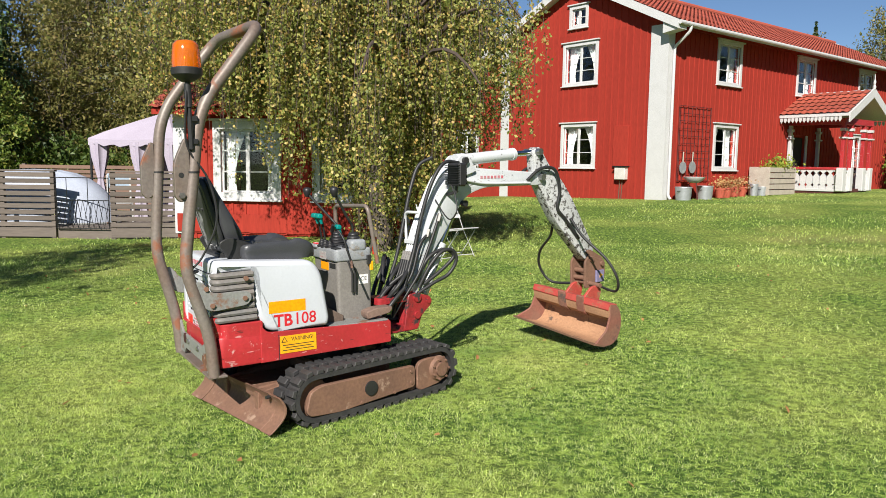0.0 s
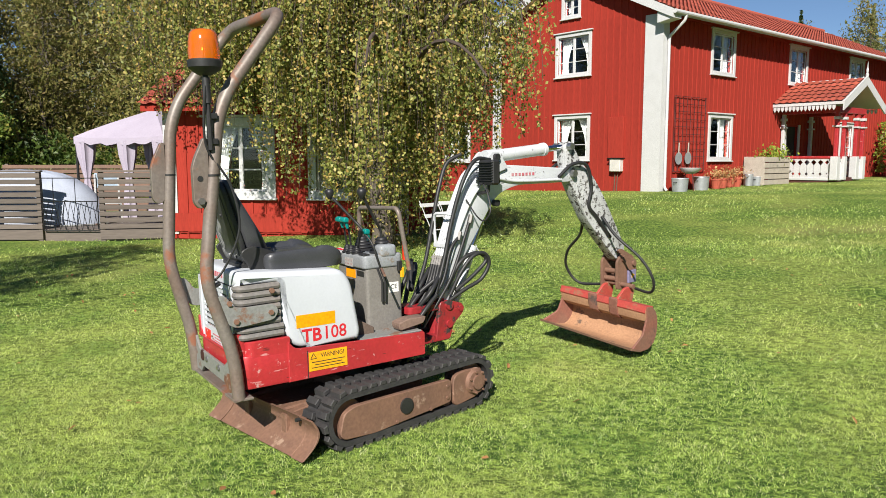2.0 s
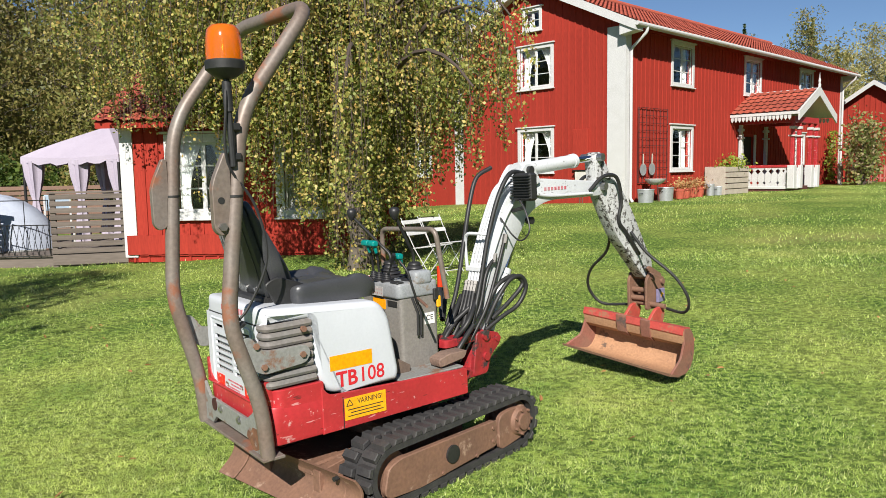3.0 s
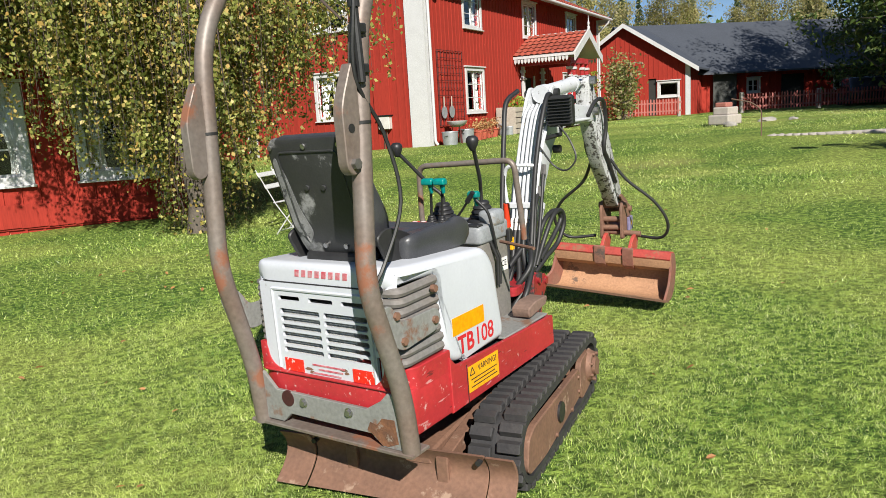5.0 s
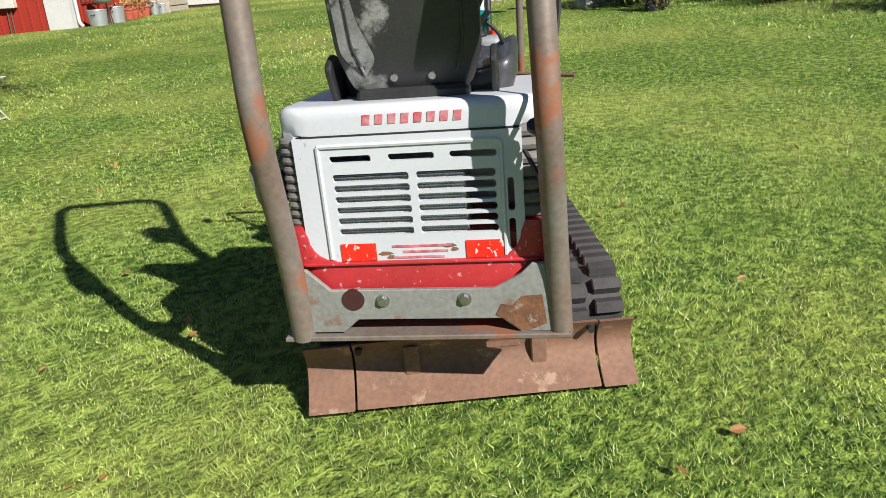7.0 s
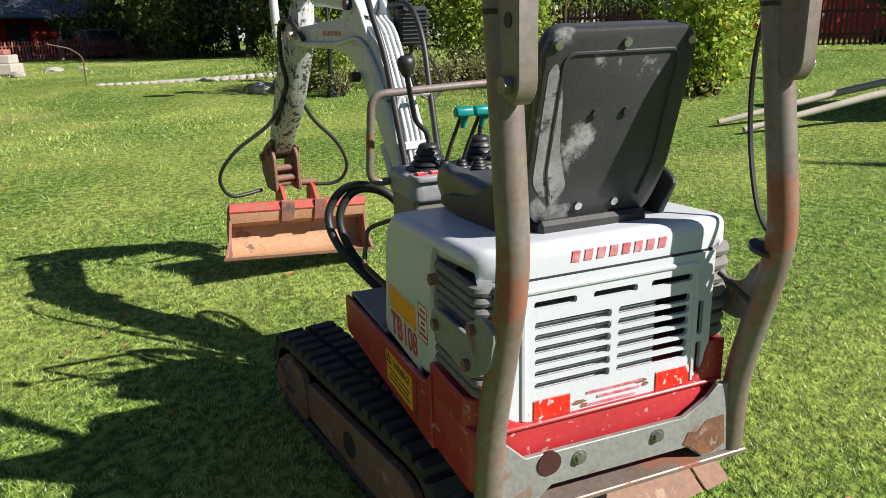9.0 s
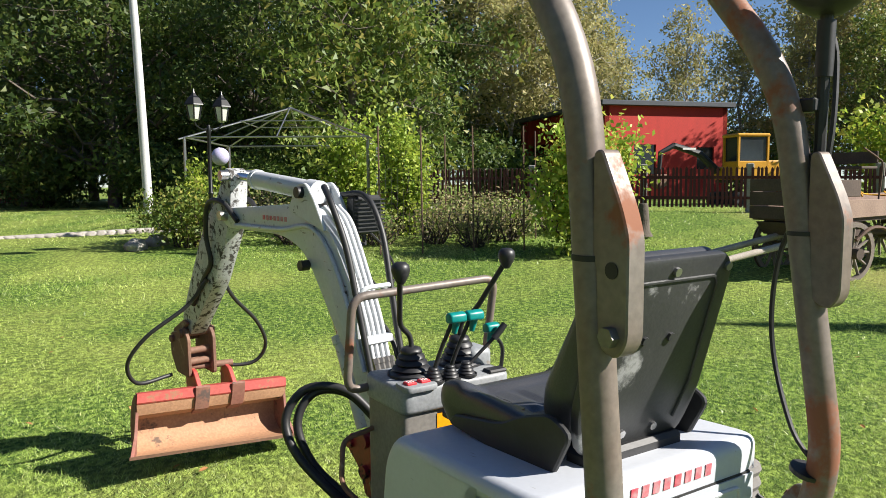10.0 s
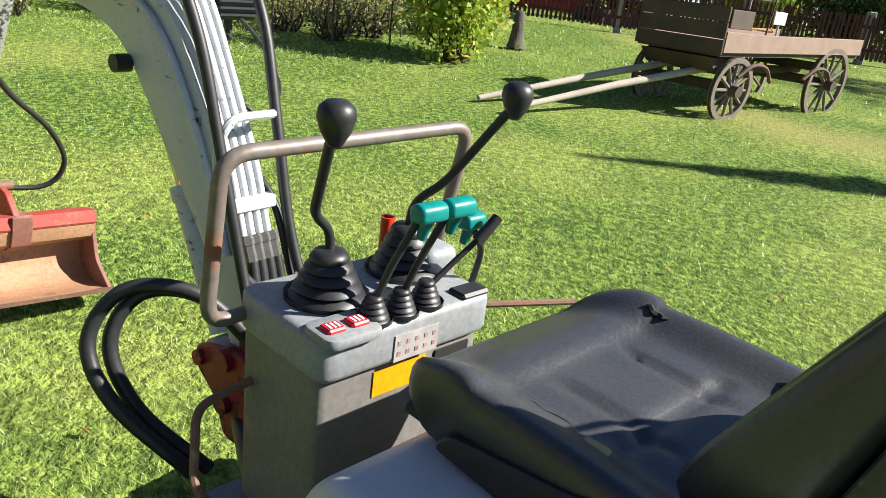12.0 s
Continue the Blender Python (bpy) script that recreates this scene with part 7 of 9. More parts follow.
def leaves(pos, size, rng=RNG, hang=0.0, aspect=0.62, jitter=0.4, plain=False):
    """Leaf blades as folded quads, or plain triangles for far trees: arrays of verts and faces."""
    n = len(pos)
    d = rng.normal(size=(n, 3))
    d[:, 2] -= hang
    d /= np.linalg.norm(d, axis=1)[:, None]
    o = rng.normal(size=(n, 3))
    s = np.cross(d, o)
    s /= np.linalg.norm(s, axis=1)[:, None] + 1e-9
    nrm = np.cross(d, s)
    L = (size * (1 + jitter * rng.uniform(-1, 1, n)))[:, None]
    if plain:
        v = np.empty((n, 3, 3))
        v[:, 0] = pos - d * L * 0.5 + s * L * 0.2
        v[:, 1] = pos + s * L * aspect * 0.6 + nrm * L * 0.1 + d * L * 0.25
        v[:, 2] = pos + d * L * 0.5 - s * L * aspect * 0.5
        return v.reshape(-1, 3), np.arange(3 * n).reshape(-1, 3)
    v = np.empty((n, 4, 3))
    v[:, 0] = pos - d * L * 0.5
    v[:, 1] = pos + s * L * aspect * 0.5 + nrm * L * 0.1
    v[:, 2] = pos + d * L * 0.5
    v[:, 3] = pos - s * L * aspect * 0.5 + nrm * L * 0.1
    return v.reshape(-1, 3), np.arange(4 * n).reshape(-1, 4)


def limb(bm, a, b, r0, r1, rng, bend=0.15, k=5, n=6):
    a, b = Vector(a), Vector(b)
    d = (b - a).length
    pts = [a + (b - a) * (i / k) + Vector(rng.normal(size=3) * bend * d * math.sin(math.pi * i / k) * 0.5) for i in range(k + 1)]
    tube(bm, pts, [r0 + (r1 - r0) * i / k for i in range(k + 1)], n)
    return pts


def broad_tree(name, label, height, crown_lo, radius, n_leaf, size, lmat, bark, seed, trunk_r=0.18, limbs=14, twig=5, spread=0.13, hang=0.3, top=0.35):
    """A tapered trunk, limbs with side twigs, and leaves in loose clumps round the twig ends."""
    rng = np.random.default_rng(seed)
    t = thing(name, Matrix.Identity(4), label, "tree")
    bm = B0()
    tp = limb(bm, (0, 0, -0.2), (rng.normal() * 0.3, rng.normal() * 0.3, height * 0.92), trunk_r, 0.02, rng, 0.03, 8, 9)
    ends = []
    for i in range(limbs):
        f = (i + 0.5) / limbs
        z = crown_lo + (height - crown_lo) * (0.02 + 0.82 * f)
        rad = radius * (math.sin(math.pi * min(1, 0.22 + 0.78 * f) ** 0.9) * 0.8 + 0.25 * (1 - f) + top * 0.1) * rng.uniform(0.7, 1.15)
        a = i * 2.4 + rng.normal() * 0.4
        base = tp[min(8, max(1, int(8 * z / height * 0.85)))]
        end = Vector((rad * math.cos(a), rad * math.sin(a), min(height, z + rng.uniform(0.0, 0.28) * radius)))
        mid = limb(bm, base, end, trunk_r * 0.42 * (1 - 0.6 * f), 0.012, rng, 0.14)
        for k in range(twig):
            q = mid[2 + k % 4]
            e = q + Vector((rng.normal(), rng.normal(), rng.normal() * 0.6 + 0.1)) * radius * 0.27
            limb(bm, q, e, 0.02, 0.006, rng, 0.1, 3, 4)
            ends.append(e)
        ends.append(end)
    for k in range(limbs // 2):
        ends.append(Vector((rng.normal() * radius * 0.18, rng.normal() * radius * 0.18, height * rng.uniform(0.86, 1.0))))
    part("trunk", bm, bark, t, smooth=60)
    E_ = np.array([tuple(e) for e in ends])
    wgt = rng.uniform(0.4, 1.6, len(E_))
    idx = rng.choice(len(E_), n_leaf, p=wgt / wgt.sum())
    pos = E_[idx] + rng.normal(size=(n_leaf, 3)) * radius * spread * np.array([1, 1, 0.8])
    v, f = leaves(pos, size, rng, hang, plain=True)
    np_mesh("crown", v, f, lmat, t)
    return t


def spruce(seed, height, radius, n_leaf):
    rng = np.random.default_rng(seed)
    t = thing("spruce", Matrix.Identity(4), "tall dark green spruce at the edge of the wood", "tree")
    bm = B0()
    limb(bm, (0, 0, -0.2), (0, 0, height), 0.2, 0.015, rng, 0.01, 6, 7)
    part("trunk", bm, M_BARK, t, smooth=60)
    f = rng.uniform(0, 1, n_leaf) ** 0.75
    layer = np.round(f * 26) / 26 + rng.normal(size=n_leaf) * 0.006
    a = rng.uniform(0, 2 * np.pi, n_leaf)
    a = np.round(a / 0.5 + layer * 37) * 0.5 + rng.normal(size=n_leaf) * 0.09
    reach = radius * np.clip(layer, 0.02, 1) * (0.82 + 0.3 * np.sin(a * 3 + layer * 20))
    rr = reach * rng.uniform(0.08, 1, n_leaf) ** 0.6
    pos = np.stack([rr * np.cos(a), rr * np.sin(a), height * (1 - layer * 0.93) - rr * 0.34 - 0.1 * rng.uniform(0, 1, n_leaf)], 1)
    v, fc = leaves(pos, 0.3, rng, 0.5, 0.5, plain=True)
    np_mesh("crown", v, fc, L_SPRUCE, t)
    return t


def bush(name, label, m, radius, height, n_leaf, size, lmat, seed, stems=9, cat="bush", squash=1.0, plain=False):
    rng = np.random.default_rng(seed)
    t = thing(name, m, label, cat)
    bm = B0()
    ends = []
    for i in range(stems):
        a = i * 2.4 + rng.normal() * 0.3
        r = radius * rng.uniform(0.25, 0.95)
        e = Vector((r * math.cos(a), r * math.sin(a) * squash, height * rng.uniform(0.5, 0.98) * (1 - 0.25 * r / radius)))
        p = limb(bm, (0.12 * math.cos(a), 0.12 * math.sin(a), -0.05), e, 0.022, 0.006, rng, 0.12)
        ends += [p[2], p[3], p[4], e, e]
    part("stem", bm, M_TWIG, t, smooth=60)["kind"] = "stuff"
    E_ = np.array([tuple(e) for e in ends])
    pos = E_[rng.integers(0, len(E_), n_leaf)] + rng.normal(size=(n_leaf, 3)) * np.array([radius * 0.22, radius * 0.22 * squash, height * 0.11])
    pos[:, 2] = np.abs(pos[:, 2] - 0.03) + 0.03
    v, f = leaves(pos, size, rng, 0.3, plain=plain)
    np_mesh("foliage", v, f, lmat, t)
    return t


def weeping_birch():
    """The big weeping birch before the cottage: arching limbs and long hanging strands."""
    rng = np.random.default_rng(21)
    t = thing("weeping_birch", Matrix.Translation((-1.6, 13.2, -0.02)), "large weeping birch with turning yellow-green leaves hanging to the lawn", "tree")
    bm = B0()
    tp = limb(bm, (0, 0, -0.2), (0.15, 0.1, 5.6), 0.2, 0.06, rng, 0.04, 8, 10)
    part("trunk", bm, M_BARK, t, smooth=60)
    bl, bs = B0(), B0()
    P = []
    n_limb = 60
    for i in range(n_limb):
        a = i * 2.39996 + rng.normal() * 0.15
        reach = rng.uniform(1.1, 3.75)
        if i >= 30:
            a, reach = math.pi + rng.uniform(-0.9, 0.6), rng.uniform(2.6, 4.0)
        ez = rng.uniform(3.6, 5.2) + 0.25 * (3.7 - reach)
        base = tp[3 + i % 5]
        if i >= 38:
            reach = rng.uniform(3.5, 4.8)
        if i >= 46:
            a, reach = math.pi - rng.uniform(0.3, 0.62), rng.uniform(3.2, 5.2)
        ez += 1.2 * (i >= 30)
        e = Vector((reach * math.cos(a) * (1.03 if math.cos(a) < 0 else 1.0), reach * math.sin(a) * 0.82, ez - 0.28 * reach))
        c = (Vector(base) + e) / 2 + Vector((0, 0, 1.0 + 0.22 * reach))
        arch = [Vector(base) * (1 - u) ** 2 + c * 2 * u * (1 - u) + e * u * u for u in [k / 9 for k in range(10)]]
        tube(bl, arch, [0.06 * (1 - k / 10) + 0.008 for k in range(10)], 6)
        bunch = rng.uniform(0, 1, 6)
        for k in range(23):
            u = 0.25 + 0.75 * (k + rng.uniform(-0.4, 0.4)) / 22
            q = Vector(base) * (1 - u) ** 2 + c * 2 * u * (1 - u) + e * u * u
            q = q + Vector((rng.normal() * 0.17, rng.normal() * 0.17, rng.normal() * 0.08))
            rr = math.hypot(q.x, q.y)
            low = 0.45 + 0.35 * max(0, rr - 2.5) + bunch[k * 6 // 23] ** 1.4 * 1.8 + rng.uniform(0, 1) ** 1.6 * 0.8 + 0.6 * smooth01(0.7, 1.6, -q.x)
            if q.x < -1.9:
                low += 0.95 * (-1.9 - q.x)
            if q.x > 0.7:
                low += 0.85 * min(1.0, (q.x - 0.7) / 0.6) + 0.35 * max(0, q.x - 1.3)
            if i >= 30:
                low = (2.4 if i >= 46 else 3.1 if i >= 38 else 2.75) + 0.8 * rng.uniform(0, 1) ** 1.5
            ln = max(0.35, q.z - low)
            sway = Vector((rng.normal() * 0.09, rng.normal() * 0.09, 0))
            out = Vector((q.x, q.y, 0)).normalized() * 0.16
            strand = [q + out * math.sin(min(1, w * 2.2) * math.pi / 2) + sway * w + Vector((0.03 * math.sin(5 * w + k), 0.03 * math.cos(4 * w + i), -ln * w)) for w in [j / 6 for j in range(7)]]
            tube(bs, strand, [0.006, 0.005, 0.005, 0.004, 0.004, 0.003, 0.002], 3, False)
            m = int(ln * 72)
            w = rng.uniform(0, 1, m)
            idx = np.clip((w * 6).astype(int), 0, 5)
            S = np.array([tuple(s) for s in strand])
            fr = (w * 6 - idx)[:, None]
            P.append(S[idx] * (1 - fr) + S[idx + 1] * fr + rng.normal(size=(m, 3)) * 0.05)
    # inner strands that veil the trunk down to the grass
    for k in range(90):
        a, rr = rng.uniform(0, 2 * math.pi), 0.26 + 0.5 * rng.uniform(0, 1)
        top, low = rng.uniform(0.9, 2.2), 0.05 + 0.6 * rng.uniform(0, 1) ** 2.2
        q = Vector((rr * math.cos(a) + 0.05, rr * math.sin(a), top))
        strand = [q + Vector((0.06 * math.sin(4 * w + k), 0.06 * math.cos(3 * w + k), -(top - low) * w)) for w in [j / 6 for j in range(7)]]
        tube(bs, strand, [0.006, 0.005, 0.005, 0.004, 0.004, 0.003, 0.002], 3, False)
        m = int((top - low) * 40)
        w = rng.uniform(0, 1, m)
        idx = np.clip((w * 6).astype(int), 0, 5)
        S = np.array([tuple(s) for s in strand])
        fr = (w * 6 - idx)[:, None]
        P.append(S[idx] * (1 - fr) + S[idx + 1] * fr + rng.normal(size=(m, 3)) * 0.05)
    part("limb_crown", bl, M_TWIG, t, "dark arching limbs", smooth=60)
    part("hanging_twig", bs, M_TWIG, t, "thin dark hanging twigs")["kind"] = "stuff"
    P = np.concatenate(P)
    clump = value_noise(P[:, :2] + 0.35 * P[:, 2:], 0.3, 8) + value_noise(P[:, 1:], 0.42, 9)
    P = P[rng.uniform(0, 1, len(P)) < 0.06 + 1.7 * np.clip(clump - 0.62, 0, 1)]
    v, f = leaves(P, 0.055, rng, 0.8, 0.75)
    np_mesh("foliage", v, f, L_BIRCH, t, "small yellow-green leaves, some turned yellow")["kind"] = "stuff"


weeping_birch()

# woods: a few kinds of tree, each built once and then repeated
PROTO = {
    "autumn": broad_tree("birch_tree", "tall birch with thin yellow-brown autumn leaves", 12.5, 2.5, 3.0, 9500, 0.215, L_AUTUMN, M_BIRCH, 31, 0.15, 20, 7, 0.12, 0.6),
    "olive": broad_tree("birch_tree", "tall birch with olive-brown turning leaves", 12.5, 1.6, 3.2, 10500, 0.2, L_OLIVE, M_BARK, 36, 0.15, 22, 8, 0.12, 0.5),
    "birch": broad_tree("birch_tree", "slender birch with turning leaves and pale trunk", 11.5, 3.0, 2.5, 6500, 0.19, L_AUTUMN, M_BIRCH, 32, 0.12, 18, 7, 0.12, 0.7),
    "dark": broad_tree("maple_tree", "broad dark green maple with dense crown", 14.5, 1.2, 4.6, 19000, 0.235, L_DARK, M_BARK, 33, 0.3, 30, 9, 0.095, 0.3),
    "green": broad_tree("lime_tree", "green leafy tree with patches of yellow", 12.0, 1.6, 3.8, 12000, 0.23, L_LIME, M_BARK, 34, 0.22, 22, 8, 0.105, 0.3),
    "spruce": spruce(35, 16.0, 3.0, 11000),
}
PROTO_AT = {"autumn": (60.0, 62.0), "olive": (-19.0, 37.0), "birch": (33.5, -11.0), "dark": (27.5, 20.0), "green": (24.0, 9.5), "spruce": (-12.0, 47.0)}
PLANT = [
    # west wood, behind patio and cottage
    ("spruce", -24, 35, 0.95), ("olive", -15.5, 34, 0.85), ("olive", -22.5, 31, 0.85), ("olive", -25.5, 29, 0.9), ("spruce", -11, 36, 1.0), ("spruce", -7.5, 44, 1.05),
    ("olive", -6, 37, 1.0), ("olive", -13, 32, 0.75), ("spruce", -17, 42, 1.1), ("dark", -3, 42, 0.95), ("olive", 0.5, 43, 0.95), ("spruce", -29, 38, 1.1), ("olive", -31, 31, 1.0),
    ("green", -29, 24, 0.9), ("dark", -2.5, 34.5, 0.7), ("green", -19.5, 27.5, 0.6), ("spruce", -20, 30, 0.8), ("olive", -24, 33, 0.95), ("olive", -22, 39, 1.1), ("spruce", -27, 31, 0.9), ("dark", -26.5, 33, 0.8), ("spruce", -15, 38, 1.0),
    # north-east, behind the barn
    ("spruce", 24, 63, 0.75), ("spruce", 28, 66, 0.82), ("olive", 31, 61, 1.05), ("spruce", 34.5, 67, 0.86), ("birch", 37, 62, 1.1), ("spruce", 41, 66, 0.80), ("autumn", 44, 60, 0.95),
    ("spruce", 47.5, 64, 0.78), ("olive", 50, 57, 0.9), ("spruce", 20, 68, 0.86), ("autumn", 54, 55, 0.92), ("spruce", 57, 58, 0.86), ("birch", 47, 56, 0.9), ("olive", 39, 57, 0.85),
    ("spruce", 15, 66, 0.82), ("autumn", 58, 49, 0.95), ("spruce", 63, 50, 0.86), ("spruce", 10, 64, 0.78), ("dark", 17.5, 60, 0.75),
    ("spruce", 22, 66, 0.70), ("olive", 26, 62, 0.9), ("spruce", 31, 69, 0.74), ("autumn", 35, 62, 0.85), ("spruce", 38, 69, 0.74), ("birch", 42, 62, 0.9), ("spruce", 45, 69, 0.74), ("olive", 52, 61, 0.85), ("spruce", 54, 65, 0.74), ("birch", 33, 58, 0.75),
    # big dark trees to the east
    ("dark", 33, 18, 1.0), ("dark", 34, 12, 1.1), ("dark", 38.5, 23, 1.1), ("dark", 31, 26, 0.95), ("dark", 39, 7.5, 1.0), ("dark", 29, 14.5, 0.85), ("dark", 43, 29, 1.1), ("dark", 45, 15, 1.2),
    ("dark", 26.5, 8.5, 0.62), ("spruce", 50, 25, 1.1), ("dark", 36, 29.5, 0.85),
    # thinner birches behind the shed and beyond the wagon
    ("birch", 36, 3, 1.15), ("autumn", 39, -1.5, 0.85), ("birch", 34, 0.5, 1.0), ("birch", 40, 1.2, 1.35), ("autumn", 37.5, 5, 1.2), ("birch", 43, -3, 0.95), ("birch", 33, -5, 0.8), ("birch", 44, 3, 1.3), ("autumn", 36, -15.5, 1.15), ("birch", 34, -12, 1.0), ("autumn", 37, -9, 0.8), ("birch", 41, -14, 0.9), ("autumn", 33, -14.5, 0.9),
    ("birch", 30, -17, 0.95), ("autumn", 36.5, -20, 1.05), ("birch", 27, -15.5, 0.85), ("autumn", 29, -22, 1.1), ("birch", 23.5, -17.5, 0.9), ("spruce", 42, -21, 1.0),
    ("green", 26.5, -10.5, 0.6), ("birch", 20, -20, 0.95), ("autumn", 24, -24, 1.0), ("spruce", 31, -27, 1.0), ("autumn", 15.5, -22, 0.95), ("spruce", 49, -2, 0.85), ("birch", 47, 8, 0.9),
    ("olive", -21, 45, 1.0), ("spruce", -26, 47, 1.1), ("green", -33, 42, 1.1), ("olive", -36, 36, 1.1), ("spruce", -14, 52, 1.1), ("spruce", -36, 47, 1.15), ("green", -8, 50, 1.0), ("olive", -18, 32, 0.75), ("olive", -28, 34, 0.9),
    # behind the camera's start, giving the long shadows on the lawn
    ("birch", -8.3, 1.0, 0.88), ("spruce", 2.75, -12.2, 0.66), ("birch", 9.5, -15.5, 0.8),
]
for kind_, (px, py) in PROTO_AT.items():
    PROTO[kind_].matrix_world = Matrix.Translation((px, py, ground_z(px, py)))
    PROTO[kind_]["group"] = "trees of the woods"
for i, (kind_, px, py, s) in enumerate(PLANT):
    copy_thing(PROTO[kind_], Matrix.Translation((px, py, ground_z(px, py))) @ Matrix.Rotation(i * 1.7, 4, "Z") @ Matrix.Scale(s, 4))
# undergrowth closing the woods below the crowns
UNDER = bush("thicket", "dark tangled thicket under the trees", Matrix.Translation((-17, 31, 0)), 2.2, 2.6, 3200, 0.2, L_DARK, 51, 12, "thicket", plain=True)
UNDER["group"] = "thickets"
for i, (px, py, s) in enumerate(((-22, 28.5, 1.1), (-12.5, 33.5, 1.1), (-26, 25, 1.1), (-9, 36, 1.2), (27, 14, 0.95), (25.5, 17.5, 1.0), (27.5, 23, 1.1), (30.5, 10.5, 1.0), (29.5, 4, 1.0), (24, 12, 0.85), (33, 26, 1.2),
                                 (31, -1.5, 0.9), (31.5, -9, 1.0), (27.5, -12.8, 0.9), (24, -14, 0.9), (34, -16, 1.1), (20.5, -16, 0.9), (29, 19, 1.1), (35, 33, 1.1), (39, 33, 1.2), (-4, 38, 1.1), (44, 48, 1.3), (34, 55, 1.4), (26, 57, 1.3), (50, 46, 1.3), (-28, 21, 1.2), (22, 13.2, 0.7), (-19, 36, 1.6), (-24, 40, 1.9), (-30, 36, 1.9), (-13, 40, 1.7), (-34, 30, 1.8), (-20, 44, 2.0), (-8, 42, 1.7), (-3, 45, 1.7), (38, 2, 1.7), (42, -4, 1.8), (40, -11, 1.7), (45, 11, 2.0), (36, -24, 1.8), (38, 18, 1.6), (22, -24, 1.7), (14, 62, 2.8), (20, 61, 2.7), (25, 64, 2.9), (30, 63, 2.8), (36, 65, 2.9), (41, 62, 2.7), (46, 62, 2.9), (51, 60, 2.8), (56, 56, 2.9), (61, 52, 2.8), (33, 60, 2.3), (44, 57, 2.4))):
    copy_thing(UNDER, Matrix.Translation((px, py, ground_z(px, py))) @ Matrix.Rotation(i * 2.1, 4, "Z") @ Matrix.Scale(s, 4))

# garden bushes
def gz(x, y):
    return Matrix.Translation((x, y, ground_z(x, y)))


bush("shrub", "rounded shrub with yellow-green leaves on the lawn", gz(9.15, 3.1), 0.85, 2.2, 6200, 0.1, L_BUSH, 61, 18)
bush("shrub", "rose bush spilling over beside the lamp post", gz(9.9, 9.95), 0.75, 1.25, 4200, 0.07, L_LIME, 62, 14)
bush("climbing_plant", "lime-green climber on the bush by the lamp", gz(10.3, 9.8), 0.42, 1.75, 2200, 0.085, L_VINE, 63, 9, "climber")
bush("climbing_plant", "lime-green vine over the garden arch", gz(11.2, 6.2), 0.55, 2.5, 4200, 0.09, L_VINE, 64, 12, "climber")
bush("climbing_plant", "lime-green vine on the metal pavilion frame", gz(12.4, 7.4), 0.75, 2.5, 3600, 0.1, L_VINE, 65, 12, "climber")
bush("shrub", "young tree with thin yellowing leaves by the barn", gz(19.2, 33.6), 1.0, 3.3, 2600, 0.16, L_BED, 66, 14)
bush("shrub", "small green tree beyond the fence", gz(18.5, -6.8), 1.3, 3.3, 3200, 0.17, L_BUSH, 67, 14)
BED = [(9.9, 4.9, 0.5, 0.75), (10.6, 4.3, 0.6, 0.75), (10.3, 5.6, 0.5, 0.7), (11.5, 5.2, 0.7, 0.75), (12.2, 4.2, 0.7, 0.7), (10.9, 7.2, 0.6, 0.7), (10.4, 8.2, 0.6, 0.8), (11.6, 3.3, 0.6, 0.75), (12.8, 5.8, 0.8, 0.7), (10.2, 6.6, 0.5, 0.6), (9.95, 7.5, 0.5, 0.55), (12.4, 9.4, 0.8, 1.0), (9.3, 9.2, 0.4, 0.5), (13.6, 4.8, 0.8, 0.7)]
BP = bush("bed_plant", "tangled perennials and dry stalks in the garden bed", gz(BED[0][0], BED[0][1]), 0.5, 0.8, 750, 0.06, L_BED, 71, 22, "plant")
BP["group"] = "garden bed plants"
for i, (px, py, r, h) in enumerate(BED[1:]):
    copy_thing(BP, gz(px, py) @ Matrix.Rotation(i * 1.9, 4, "Z") @ Matrix.Diagonal((r / 0.5, r / 0.5, h / 0.75, 1)))


def ground_heights(p):
    x, y = p[:, 0], p[:, 1]
    u = (x + 0.8) / 12
    return 0.6 * step01(4, 17, x) * (1 - 0.85 * step01(11, 24, y)) + 0.3 * step01(13, 24, y) * step01(-6, 4, x) + math.tan(SLOPE) * 12 * np.tanh(u * (1 + (u * 12 / 14) ** 2 / 3))


